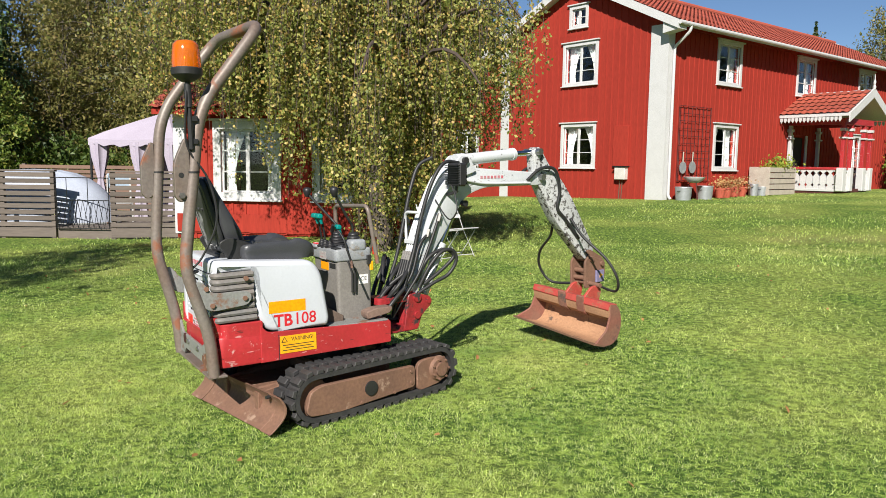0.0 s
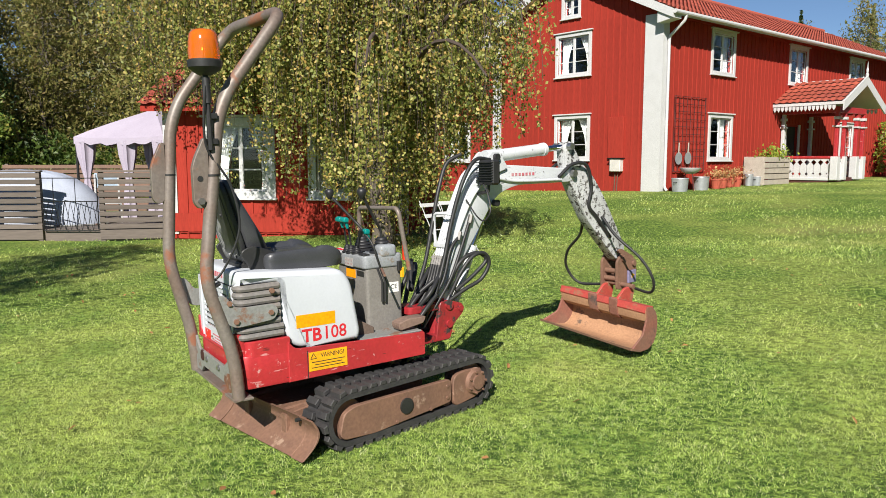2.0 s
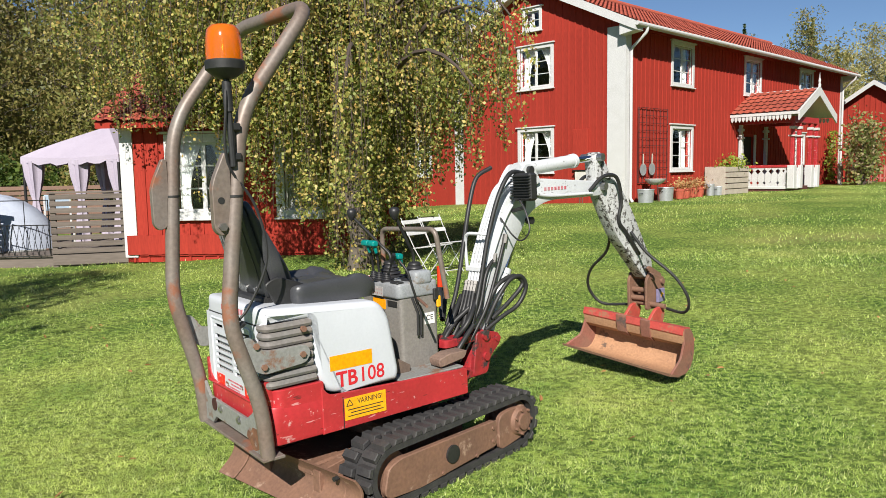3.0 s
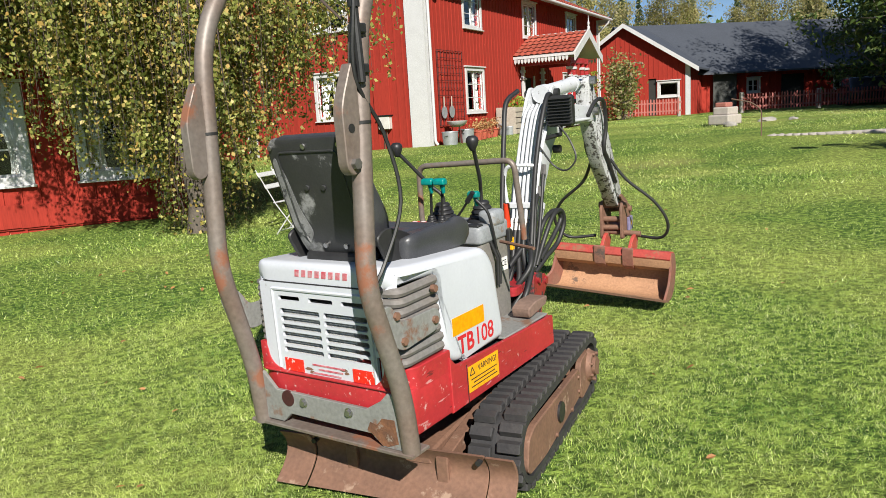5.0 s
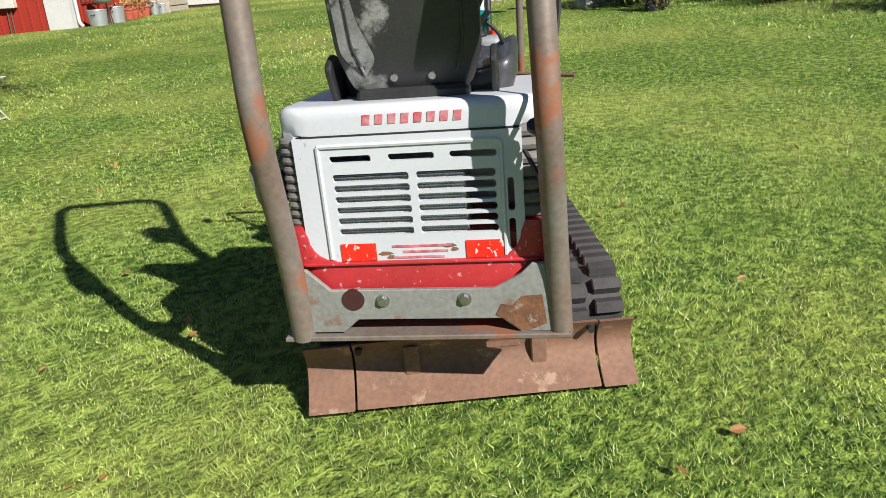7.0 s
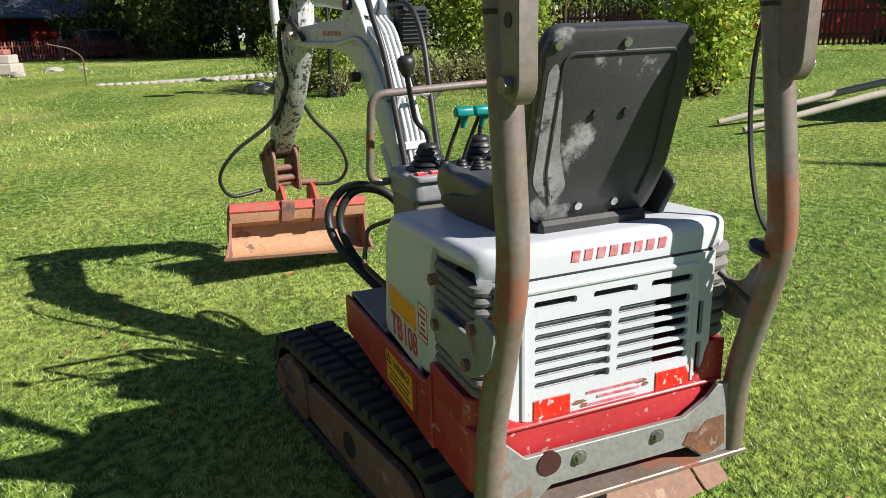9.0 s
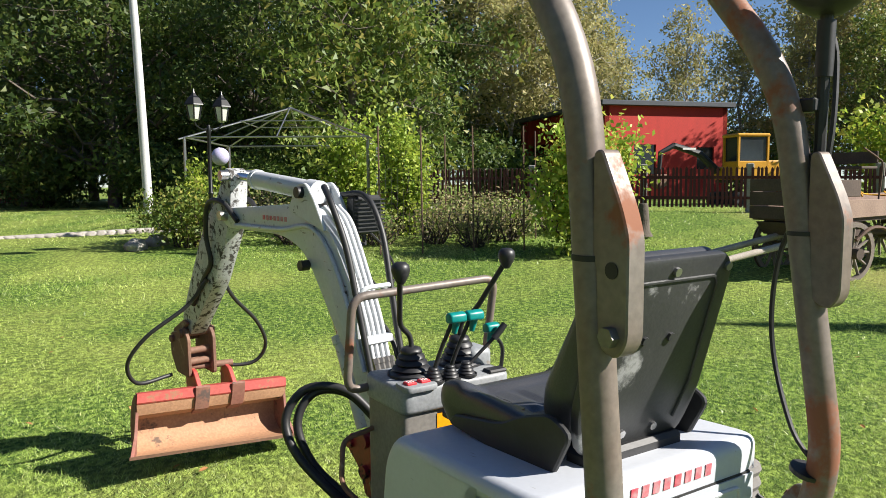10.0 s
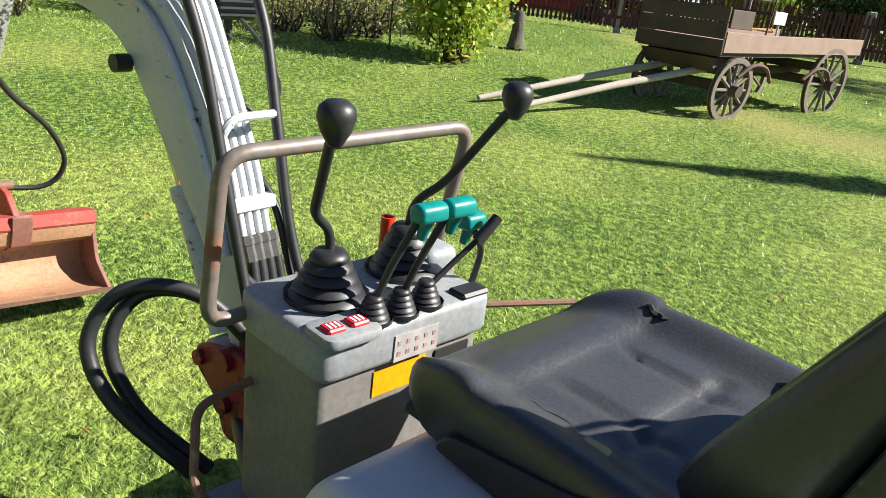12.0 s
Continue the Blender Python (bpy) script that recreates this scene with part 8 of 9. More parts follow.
def grass():
    """Blades over the lawn, in tufts that lean together; dense round the machine, coarser farther off."""
    rng = np.random.default_rng(5)
    def field(n, x0, x1, y0, y1, h, w, keep, broad=0.0):
        p = np.stack([rng.uniform(x0, x1, n), rng.uniform(y0, y1, n)], 1)
        p = p[keep(p)]
        tuft, patch_ = value_noise(p, 0.06, 1), value_noise(p, 0.35, 2)
        thin = rng.uniform(0, 1, len(p)) < 0.3 + 1.0 * tuft
        p, tuft, patch_ = p[thin], tuft[thin], patch_[thin]
        m = len(p)
        wide = (rng.uniform(0, 1, m) < broad) & (value_noise(p, 0.22, 6) > 0.55)
        hh = h * (0.45 + 0.75 * rng.uniform(0, 1, m)) * (0.5 + 0.55 * tuft + 0.5 * patch_) * np.where(wide, 0.6, 1)
        ww = w * (0.6 + 0.8 * rng.uniform(0, 1, m) ** 2) * np.where(wide, 2.6, 1)
        a = rng.uniform(0, 2 * np.pi, m)
        la = 6.3 * (value_noise(p, 0.16, 3) + value_noise(p, 0.7, 4)) + rng.normal(0, 2.2, m)
        lean = hh * (0.2 + 1.1 * rng.uniform(0, 1, m))
        z = ground_heights(p) - 0.003
        d = np.stack([np.cos(la), np.sin(la)], 1)
        s_ = np.stack([np.cos(a), np.sin(a)], 1) * ww[:, None]
        v = np.empty((m, 3, 3))
        v[:, 0, :2], v[:, 1, :2], v[:, 2, :2] = p - s_, p + s_, p + d * lean[:, None]
        v[:, 0, 2] = v[:, 1, 2] = z
        v[:, 2, 2] = z + hh
        return v.reshape(-1, 3)
    def near(p):
        d = np.hypot((p[:, 0] + 1.0) / 1.1, (p[:, 1] - 4.0))
        return rng.uniform(0, 1, len(p)) < np.clip(1.5 - d / 3.6, 0.0, 1)
    def far(p):
        house = ((p[:, 0] - 5.942) * 0.6743 - (p[:, 1] - 24.32) * 0.7385 < -0.1) & ((p[:, 0] - 5.942) * 0.7385 + (p[:, 1] - 24.32) * 0.6743 > -0.1)
        cott = (p[:, 1] > 15.75 - 0.096 * (p[:, 0] + 6.31)) & (p[:, 0] < -1.2)
        return ~house & ~cott
    def ring(r0, r1):
        def keep(p):
            d = np.hypot((p[:, 0] + 0.9) / 1.2, p[:, 1] - 4.6)
            return far(p) & (rng.uniform(0, 1, len(p)) < np.clip((d - r0) / 2.0, 0, 1)) & (d < r1)
        return keep
    A = [field(1500000, -6.4, 4.6, -1.0, 9.4, 0.0225, 0.0016, near, 0.3), field(430000, -9, 12, -6, 16, 0.029, 0.0034, ring(2.0, 10), 0.1), field(200000, -10, 28, -10, 32, 0.042, 0.0085, ring(6, 40))]
    v = np.concatenate(A)
    f = np.arange(len(v)).reshape(-1, 3)
    ob = np_mesh("grass", v, f, L_GRASS)
    tagged(ob, "short mown grass blades, green with straw-coloured tips", "grass", kind="stuff")


grass()


def fallen():
    rng = np.random.default_rng(9)
    bm = B0()
    v = [(-0.5, 0, 0), (-0.2, 0.26, 0.1), (0.2, 0.24, 0.12), (0.5, 0, 0.02), (0.2, -0.24, 0.1), (-0.2, -0.26, 0.12)]
    vs = [bm.verts.new(p) for p in v]
    bm.faces.new((vs[0], vs[1], vs[2], vs[3])), bm.faces.new((vs[0], vs[3], vs[4], vs[5]))
    me = bpy.data.meshes.new("fallen_leaf")
    bm.to_mesh(me)
    bm.free()
    me.materials.append(L_FALLEN)
    spots = [(-2.17, 5.02), (-2.25, 5.06), (-1.22, 3.77), (-0.97, 3.72), (-2.02, 5.84), (0.02, 6.88), (-1.55, 5.6)] + [tuple(q) for q in rng.uniform((-7, 0.8), (4, 11), (130, 2))]
    for i, (x, y) in enumerate(spots):
        ob = new("fallen_leaf", me)
        s = rng.uniform(0.035, 0.06)
        ob.matrix_world = Matrix.Translation((x, y, ground_z(x, y) + 0.028)) @ Euler((rng.normal() * 0.4, rng.normal() * 0.4, rng.uniform(0, 6.28))).to_matrix().to_4x4() @ Matrix.Scale(s, 4)
        tagged(ob, "dry brown fallen leaf lying on the grass", "leaf", "fallen leaves")


fallen()

# ---- things about the yard ----
M_LAMPBLACK = material("black_cast_iron_paint", (0.015, 0.016, 0.017), 0.4, metal=0.3, bump=0.05)
M_FROST = material("frosted_lamp_glass", (0.55, 0.55, 0.5), 0.25, bump=0)
M_CONCRETE = material("pale_concrete", (0.42, 0.38, 0.34), 0.9, alt=(0.3, 0.27, 0.24), scale=6, bump=0.4)


def on_ground(x, y, rz=0.0, dz=0.0):
    return Matrix.Translation((x, y, ground_z(x, y) + dz)) @ Matrix.Rotation(radians(rz), 4, "Z")


M_SIDESCREEN = material("brown_screen_wood", (0.2, 0.12, 0.085), 0.85, alt=(0.13, 0.085, 0.065), scale=3, bump=0.3)


def slat_fence():
    """Grey slatted fence round the patio with an iron gate."""
    a, b = Vector((-12.2, 15.3, -0.06)), Vector((-8.88, 15.6, -0.06))
    c, d = Vector((-7.68, 15.62, -0.06)), Vector((-6.36, 15.95, -0.06))
    for p, q in ((a, b), (c, d)):
        ln = (q - p).length
        m = Matrix.Translation(p) @ Matrix.Rotation(math.atan2(q.y - p.y, q.x - p.x), 4, "Z")
        t = thing("slat_fence", m, "weathered grey horizontal slat fence on posts", "fence", "patio fence panels")
        for x in [0.05] + [ln * k / max(1, round(ln / 1.2)) for k in range(1, round(ln / 1.2))] + [ln - 0.05]:
            bm = B0()
            box(bm, (x, 0.05, 0.57), (0.09, 0.09, 1.5), 0.006)
            part("post", bm, M_GREYWOOD, t)
        bm = B0()
        box(bm, (ln / 2, 0, 0), (ln, 0.022, 0.095), 0.003)
        me = bpy.data.meshes.new("slat")
        bm.to_mesh(me)
        bm.free()
        me.materials.append(M_GREYWOOD)
        for k in range(9):
            s = link("slat", me, None, t)
            s.matrix_local = Matrix.Translation((0, -0.01, 0.2 + k * 0.132))
        bm = B0()
        box(bm, (ln / 2, 0.02, 1.34), (ln + 0.06, 0.13, 0.035), 0.004)
        part("top_rail", bm, M_GREYWOOD, t)
        bm = B0()
        box(bm, (ln / 2, 0.0, 0.03), (ln, 0.03, 0.2), 0.004)
        part("kick_board", bm, M_GREYWOOD, t)
    ln = (c - b).length
    m = Matrix.Translation(b) @ Matrix.Rotation(math.atan2(c.y - b.y, c.x - b.x), 4, "Z")
    g = thing("iron_gate", m, "black wrought iron gate with zigzag bars", "gate")
    bm = B0()
    tube(bm, [(0.03, 0, 0.12), (0.03, 0, 1.2), (ln - 0.03, 0, 1.2), (ln - 0.03, 0, 0.12), (0.03, 0, 0.12)], 0.014, 6)
    tube(bm, [(0.03, 0, 0.72), (ln - 0.03, 0, 0.72)], 0.01, 6)
    part("gate_frame", bm, M_IRON, g)
    n = 5
    for k in range(n):
        x0, x1 = 0.03 + (ln - 0.06) * k / n, 0.03 + (ln - 0.06) * (k + 1) / n
        bm = B0()
        tube(bm, [(x0, 0, 0.12), ((x0 + x1) / 2, 0, 0.72), (x1, 0, 0.12)], 0.008, 5)
        tube(bm, [(x0, 0, 0.72), ((x0 + x1) / 2, 0, 0.12), (x1, 0, 0.72)], 0.008, 5)
        part("zigzag", bm, M_IRON, g)
        if k % 2:
            bm = B0()
            tube(bm, [(x0, 0, 0.72), (x0, 0, 1.2)], 0.008, 5)
            part("bar", bm, M_IRON, g)
    bm = B0()
    prism(bm, [(-12.6, 15.33), (-8.88, 15.66), (-7.68, 15.68), (-6.45, 16.0), (-6.3, 20.5), (-12.6, 20.5)], -0.35, 0.08, "z")
    dk = part("patio", bm, M_GREYWOOD, None)
    tagged(dk, "low weathered wooden patio deck", "deck", kind="structure")
    # panels behind, closing the patio
    t = thing("slat_fence", Matrix.Translation((-13.0, 20.9, -0.1)), "weathered brown slat screen behind the patio", "fence", "patio fence panels")
    for k in range(10):
        bm = B0()
        box(bm, (3.2, 0, 0.25 + k * 0.13), (6.4, 0.025, 0.1), 0.003)
        part("slat", bm, M_SIDESCREEN, t)
    for x in (0.1, 2.1, 4.2, 6.3):
        bm = B0()
        box(bm, (x, 0.06, 0.75), (0.09, 0.09, 1.5))
        part("post", bm, M_GREYWOOD, t)


slat_fence()


def pavilion():
    m = Matrix.Translation((-7.76, 18.83, 0.0)) @ Matrix.Rotation(radians(-18), 4, "Z")
    t = thing("garden_pavilion", m, "lilac fabric garden pavilion with tied curtains", "pavilion")
    hw, ez, az = 1.3, 2.05, 2.75
    for i in range(4):
        a, b = ((-1, -1), (1, -1), (1, 1), (-1, 1))[i], ((-1, -1), (1, -1), (1, 1), (-1, 1))[(i + 1) % 4]
        v, f = [], []
        n = 8
        for r in range(6):
            u = r / 5
            for k in range(n + 1):
                w = k / n
                x = (a[0] + (b[0] - a[0]) * w) * hw * (1 - u)
                y = (a[1] + (b[1] - a[1]) * w) * hw * (1 - u)
                v.append((x, y, ez + (az - ez) * (u ** 0.9) - 0.07 * math.sin(math.pi * w) * (1 - u)))
        for r in range(5):
            for k in range(n):
                q = r * (n + 1) + k
                f.append((q, q + 1, q + n + 2, q + n + 1))
        np_mesh("roof_panel", np.array(v), np.array(f), M_LILAC, t, smooth=True)
        v = []
        for r in range(2):
            for k in range(n * 2 + 1):
                w = k / (n * 2)
                v.append(((a[0] + (b[0] - a[0]) * w) * hw, (a[1] + (b[1] - a[1]) * w) * hw, ez - 0.05 * math.sin(math.pi * w) - r * (0.14 + 0.03 * math.cos(k * 2.0))))
        f = [(k, k + 1, k + n * 2 + 2, k + n * 2 + 1) for k in range(n * 2)]
        np_mesh("valance", np.array(v), np.array(f), M_LILAC, t)
        bm = B0()
        tube(bm, [(a[0] * hw * 0.97, a[1] * hw * 0.97, 0), (a[0] * hw * 0.97, a[1] * hw * 0.97, ez)], 0.03, 8)
        part("pole", bm, M_IRON, t)
    for cx, cy in ((-1.12, -1.12), (0.12, -1.12), (1.12, -1.12), (1.12, 1.12), (-1.12, 1.12)):
        bm = B0()
        prof = [(0.2, 1.95), (0.17, 1.6), (0.1, 1.25), (0.06, 1.05), (0.1, 0.8), (0.14, 0.3), (0.15, 0.1)]
        lathe(bm, prof[::-1], (cx, cy, 0), 20)
        for v in bm.verts:
            w = 6 * math.atan2(v.co.y - cy, v.co.x - cx)
            v.co.x += (v.co.x - cx) * 0.22 * math.cos(w)
            v.co.y += (v.co.y - cy) * 0.22 * math.cos(w)
        part("curtain", bm, M_LILAC, t, "lilac curtain tied to the pole", smooth=60)


pavilion()


def patio_things():
    t = thing("patio_chair", Matrix.Translation((-8.35, 17.4, 0.08)) @ Matrix.Rotation(radians(30), 4, "Z"), "white high-backed patio chair with blue cushion", "chair")
    for x in (-0.25, 0.25):
        for y in (-0.22, 0.25):
            bm = B0()
            box(bm, (x, y, 0.22 if y < 0 else 0.55), (0.04, 0.04, 0.44 if y < 0 else 1.1), 0.005)
            part("leg", bm, M_WHITE, t)
    bm = B0()
    box(bm, (0, 0, 0.45), (0.54, 0.52, 0.05), 0.01)
    part("seat", bm, M_WHITE, t)
    bm = B0()
    box(bm, (0, 0.26, 0.95), (0.5, 0.03, 0.35), 0.01)
    part("backrest", bm, material("pale_blue_cloth", (0.35, 0.45, 0.55), 0.8), t, "pale blue backrest")
    # closed dome of the little tent
    t = thing("play_tent", Matrix.Translation((-10.0, 16.75, 0.08)) @ Matrix.Rotation(radians(4), 4, "Z"), "pale blue-white low dome tent on the patio", "tent")
    v, f = [], []
    for r in range(9):
        q = math.pi / 2 * r / 8
        for k in range(32):
            a = 2 * math.pi * k / 32
            v.append((1.85 * math.cos(a) * math.cos(q) ** 0.7, 0.85 * math.sin(a) * math.cos(q) ** 0.7, 1.2 * math.sin(q) * (1 - 0.02 * math.cos(8 * a))))
    for r in range(8):
        for k in range(32):
            f.append((r * 32 + k, r * 32 + (k + 1) % 32, (r + 1) * 32 + (k + 1) % 32, (r + 1) * 32 + k))
    np_mesh("tent_cloth", np.array(v), np.array(f), material("pale_tent_cloth", (0.4, 0.44, 0.53), 0.6, scale=3, bump=0.1), t, smooth=True)
    bm = B0()
    tube(bm, [(1.86 * math.cos(2 * math.pi * k / 32), 0.86 * math.sin(2 * math.pi * k / 32), 0.02) for k in range(33)], 0.025, 6)
    part("tent_hem", bm, M_GREYPAINT, t)
    for i, (x, y, s) in enumerate(((-11.2, 18.6, 1.0), (-11.6, 19.3, 0.8))):
        t = thing("garden_slab", Matrix.Translation((x, y, -0.18)) @ Matrix.Rotation(0.7, 4, "Z"), "stacked pale cushions on the patio", "cushion", "patio cushions")
        for k in range(4):
            bm = B0()
            box(bm, (0, 0, 0.35 + k * 0.2), (1.1 * s, 0.5, 0.16), 0.05, seg=3)
            part("cushion", bm, M_CURTAIN if k % 2 else M_WHITE, t)


patio_things()


def bistro_chair(m):
    t = thing("folding_chair", m, "white slatted folding garden chair on the lawn", "chair")
    for x in (-0.2, 0.2):
        bm = B0()
        tube(bm, [(x, -0.24, 0.0), (x, 0.06, 0.41), (x, 0.32, 0.87)], 0.012, 6, flat=0.6)
        part("back_leg", bm, M_WHITE, t)
        bm = B0()
        tube(bm, [(x * 0.9, 0.1, 0.0), (x * 0.9, -0.26, 0.44)], 0.012, 6, flat=0.6)
        part("front_leg", bm, M_WHITE, t)
    for k in range(6):
        bm = B0()
        box(bm, (0, 0.075 - k * 0.075, 0.43 + 0.01 * k), (0.42, 0.045, 0.014), 0.003)
        part("seat_slat", bm, M_WHITE, t)
    for z in (0.64, 0.80):
        bm = B0()
        box(bm, (0, 0, 0), (0.44, 0.012, 0.065), 0.003, Matrix.Translation((0, 0.05 + (z - 0.41) * 0.6, z)) @ Matrix.Rotation(radians(-31), 4, "X"))
        part("back_slat", bm, M_WHITE, t)
    bm = B0()
    tube(bm, [(-0.19, -0.21, 0.04), (0.19, -0.21, 0.04)], 0.008, 6)
    tube(bm, [(-0.17, 0.07, 0.04), (0.17, 0.07, 0.04)], 0.008, 6)
    part("brace", bm, M_WHITE, t)
    return t


FIRST_CHAIR = bistro_chair(on_ground(-0.46, 11.95) @ Matrix.Rotation(radians(52), 4, "Z"))
FIRST_CHAIR["group"] = "folding chairs under the birch"
copy_thing(FIRST_CHAIR, on_ground(-0.2, 12.4) @ Matrix.Rotation(radians(40), 4, "Z"))


def lamp_post():
    t = thing("lamp_post", on_ground(9.15, 9.25, -40), "black cast iron garden lamp post with two lanterns", "street lamp")
    bm = B0()
    lathe(bm, [(0.10, 0), (0.10, 0.06), (0.085, 0.10), (0.07, 0.3), (0.05, 0.38), (0.055, 0.42), (0.036, 0.5), (0.034, 1.0), (0.05, 1.03), (0.034, 1.06), (0.03, 2.0), (0.045, 2.05), (0.02, 2.15)], (0, 0, 0), 14)
    part("post", bm, M_LAMPBLACK, t, smooth=40)
    for s in (-1, 1):
        bm = B0()
        tube(bm, spline([(0, 0, 2.1), (s * 0.11, 0, 2.07), (s * 0.22, 0, 2.13), (s * 0.25, 0, 2.2)], 5), 0.014, 6)
        arm = part("arm", bm, M_LAMPBLACK, t)
        bm = B0()
        lathe(bm, [(0.035, 0.0), (0.085, 0.03), (0.125, 0.25)], (s * 0.25, 0, 2.2), 6)
        part("lantern_glass", bm, M_FROST, t)
        bm = B0()
        for k in range(6):
            a = math.pi / 3 * k
            tube(bm, [(s * 0.25 + 0.087 * math.cos(a), 0.087 * math.sin(a), 2.23), (s * 0.25 + 0.128 * math.cos(a), 0.128 * math.sin(a), 2.45)], 0.012, 4)
        part("lantern_cage", bm, M_LAMPBLACK, t)
        bm = B0()
        lathe(bm, [(0.17, 0.25), (0.165, 0.27), (0.1, 0.37), (0.06, 0.4), (0.025, 0.45), (0.004, 0.52)], (s * 0.25, 0, 2.2), 6)
        part("lantern_roof", bm, M_LAMPBLACK, t)


lamp_post()


def globe_lamp():
    t = thing("globe_lamp", on_ground(11.1, 9.75), "pale violet globe lamp on a thin stake", "garden lamp")
    bm = B0()
    tube(bm, [(0, 0, 0), (0, 0, 1.4)], 0.012, 6)
    part("stake", bm, M_IRON, t)
    bm = B0()
    ball(bm, (0, 0, 1.55), 0.17, u=20, v=14)
    part("globe", bm, material("violet_white_globe", (0.5, 0.47, 0.68), 0.3, bump=0), t, smooth=80)


globe_lamp()


def flag_pole():
    t = thing("flagpole", on_ground(17.36, 14.0), "tall white wooden flagpole", "flagpole")
    bm = B0()
    tube(bm, [(0, 0, -0.1), (-0.1, 0.12, 5), (-0.25, 0.3, 10.0)], [0.13, 0.11, 0.07], 12)
    part("mast", bm, M_WHITE, t, smooth=60)
    bm = B0()
    ball(bm, (-0.25, 0.3, 10.05), 0.1)
    part("finial", bm, M_YELLOW, t, smooth=80)


flag_pole()


def metal_pavilion():
    """Bare frame of a garden pavilion, its cover gone."""
    m = on_ground(13.0, 8.85, 5)
    t = thing("pavilion_frame", m, "bare grey metal frame of a garden pavilion overgrown with vine", "pavilion")
    hw = 1.75
    cs = [(-hw, -hw), (hw, -hw), (hw, hw), (-hw, hw)]
    for i, (x, y) in enumerate(cs):
        x2, y2 = cs[(i + 1) % 4]
        bm = B0()
        tube(bm, [(x, y, 0), (x, y, 1.78)], 0.03, 8)
        part("post", bm, M_STEEL, t)
        bm = B0()
        tube(bm, [(x, y, 1.78), (x2, y2, 1.78)], 0.018, 6)
        part("eave_bar", bm, M_STEEL, t)
        bm = B0()
        tube(bm, [(x * 1.05, y * 1.05, 1.74), (0, 0, 2.5)], 0.018, 6)
        part("rafter", bm, M_STEEL, t)
        bm = B0()
        tube(bm, [(x * 0.5, y * 0.5, 2.16), (x2 * 0.5, y2 * 0.5, 2.16)], 0.012, 6)
        part("purlin", bm, M_STEEL, t)
        bm = B0()
        tube(bm, [((x + x2) / 2, (y + y2) / 2, 1.78), (0, 0, 2.52)], 0.014, 6)
        part("rafter", bm, M_STEEL, t)


metal_pavilion()


def net_trellis():
    t = thing("garden_netting", on_ground(9.3, 5.75), "rusty posts with wire netting round the garden bed", "trellis")
    ends = [(0, 0), (0.15, -0.85), (0.25, -1.7), (1.6, -2.0), (-0.05, 0.7), (2.2, -0.3)]
    for x, y in ends:
        bm = B0()
        tube(bm, [(x, y, -0.1), (x + 0.02, y + 0.02, 2.1)], 0.014, 6)
        part("stake", bm, M_RUSTIRON, t)
    bm = B0()
    for k in range(7):
        z = 0.25 + k * 0.19
        tube(bm, [(ends[4][0], ends[4][1], z), (0, 0, z), (0.15, -0.85, z), (0.25, -1.7, z), (1.6, -2.0, z)], 0.003, 3)
    for k in range(26):
        u = k / 25 * 2.4
        y = 0.7 - u
        x = -0.05 + 0.3 * k / 25
        tube(bm, [(x, y, 0.25), (x, y, 1.4)], 0.003, 3)
    part("wire_net", bm, M_IRON, t)["kind"] = "stuff"


net_trellis()


def picket_fence(p, q, name, label, mat, h, step, w, group, post_mat=None, post_every=2.6, base=0.12):
    """Upright pickets on two rails between stout posts."""
    p, q = Vector((*p, 0)), Vector((*q, 0))
    ln, a = (q - p).length, math.atan2(q.y - p.y, q.x - p.x)
    t = thing(name, Matrix.Translation(p) @ Matrix.Rotation(a, 4, "Z"), label, "fence", group)
    def gzl(x):
        c = p + (q - p) * (x / ln)
        return ground_z(c.x, c.y)
    for z in (0.32 * h, 0.78 * h):
        bm = B0()
        n = max(1, int(ln / 2))
        for i in range(n):
            x0, x1 = ln * i / n, ln * (i + 1) / n
            prism(bm, [(x0, gzl(x0) + z - 0.035), (x1, gzl(x1) + z - 0.035), (x1, gzl(x1) + z + 0.035), (x0, gzl(x0) + z + 0.035)], 0.012, 0.045, "y")
        part("rail", bm, mat, t)
    bm = B0()
    prism(bm, [(-w / 2, base), (w / 2, base), (w / 2, h - 0.03), (0, h + 0.02), (-w / 2, h - 0.03)], -0.012, 0.01, "y")
    me = bpy.data.meshes.new("picket")
    bm.to_mesh(me)
    bm.free()
    me.materials.append(mat)
    n = int(ln / step)
    for i in range(n):
        x = step * (i + 0.5)
        ob = link("picket", me, None, t)
        ob.matrix_local = Matrix.Translation((x, 0, gzl(x) + 0.012 * math.sin(i * 2.7))) @ Matrix.Rotation(0.02 * math.sin(i * 1.7), 4, "Y")
    if post_mat:
        for i in range(int(ln / post_every) + 1):
            x = min(ln, i * post_every)
            bm = B0()
            box(bm, (x, 0.1, gzl(x) + h * 0.52), (0.17, 0.17, h * 1.14), 0.02)
            part("post", bm, post_mat, t)
    return t


picket_fence((17.6, 8.9), (15.2, -1.7), "picket_fence", "dark red picket fence with grey posts", M_FENCE, 1.08, 0.105, 0.06, "dark picket fences", M_STONE, 2.8)
picket_fence((15.2, -1.7), (13.6, -8.8), "picket_fence", "dark red picket fence behind the wagon", M_FENCE, 1.08, 0.105, 0.06, "dark picket fences", M_STONE, 2.8)
picket_fence((24.3, 31.0), (34.5, 28.6), "picket_fence", "faded red low picket fence before the barn", M_PINKFENCE, 0.9, 0.16, 0.07, "faded picket fences", M_STONE, 4.0)
picket_fence((18.8, 34.6), (22.8, 33.6), "picket_fence", "faded red picket fence by the barn gable", M_PINKFENCE, 0.9, 0.16, 0.07, "faded picket fences", M_STONE, 4.0)


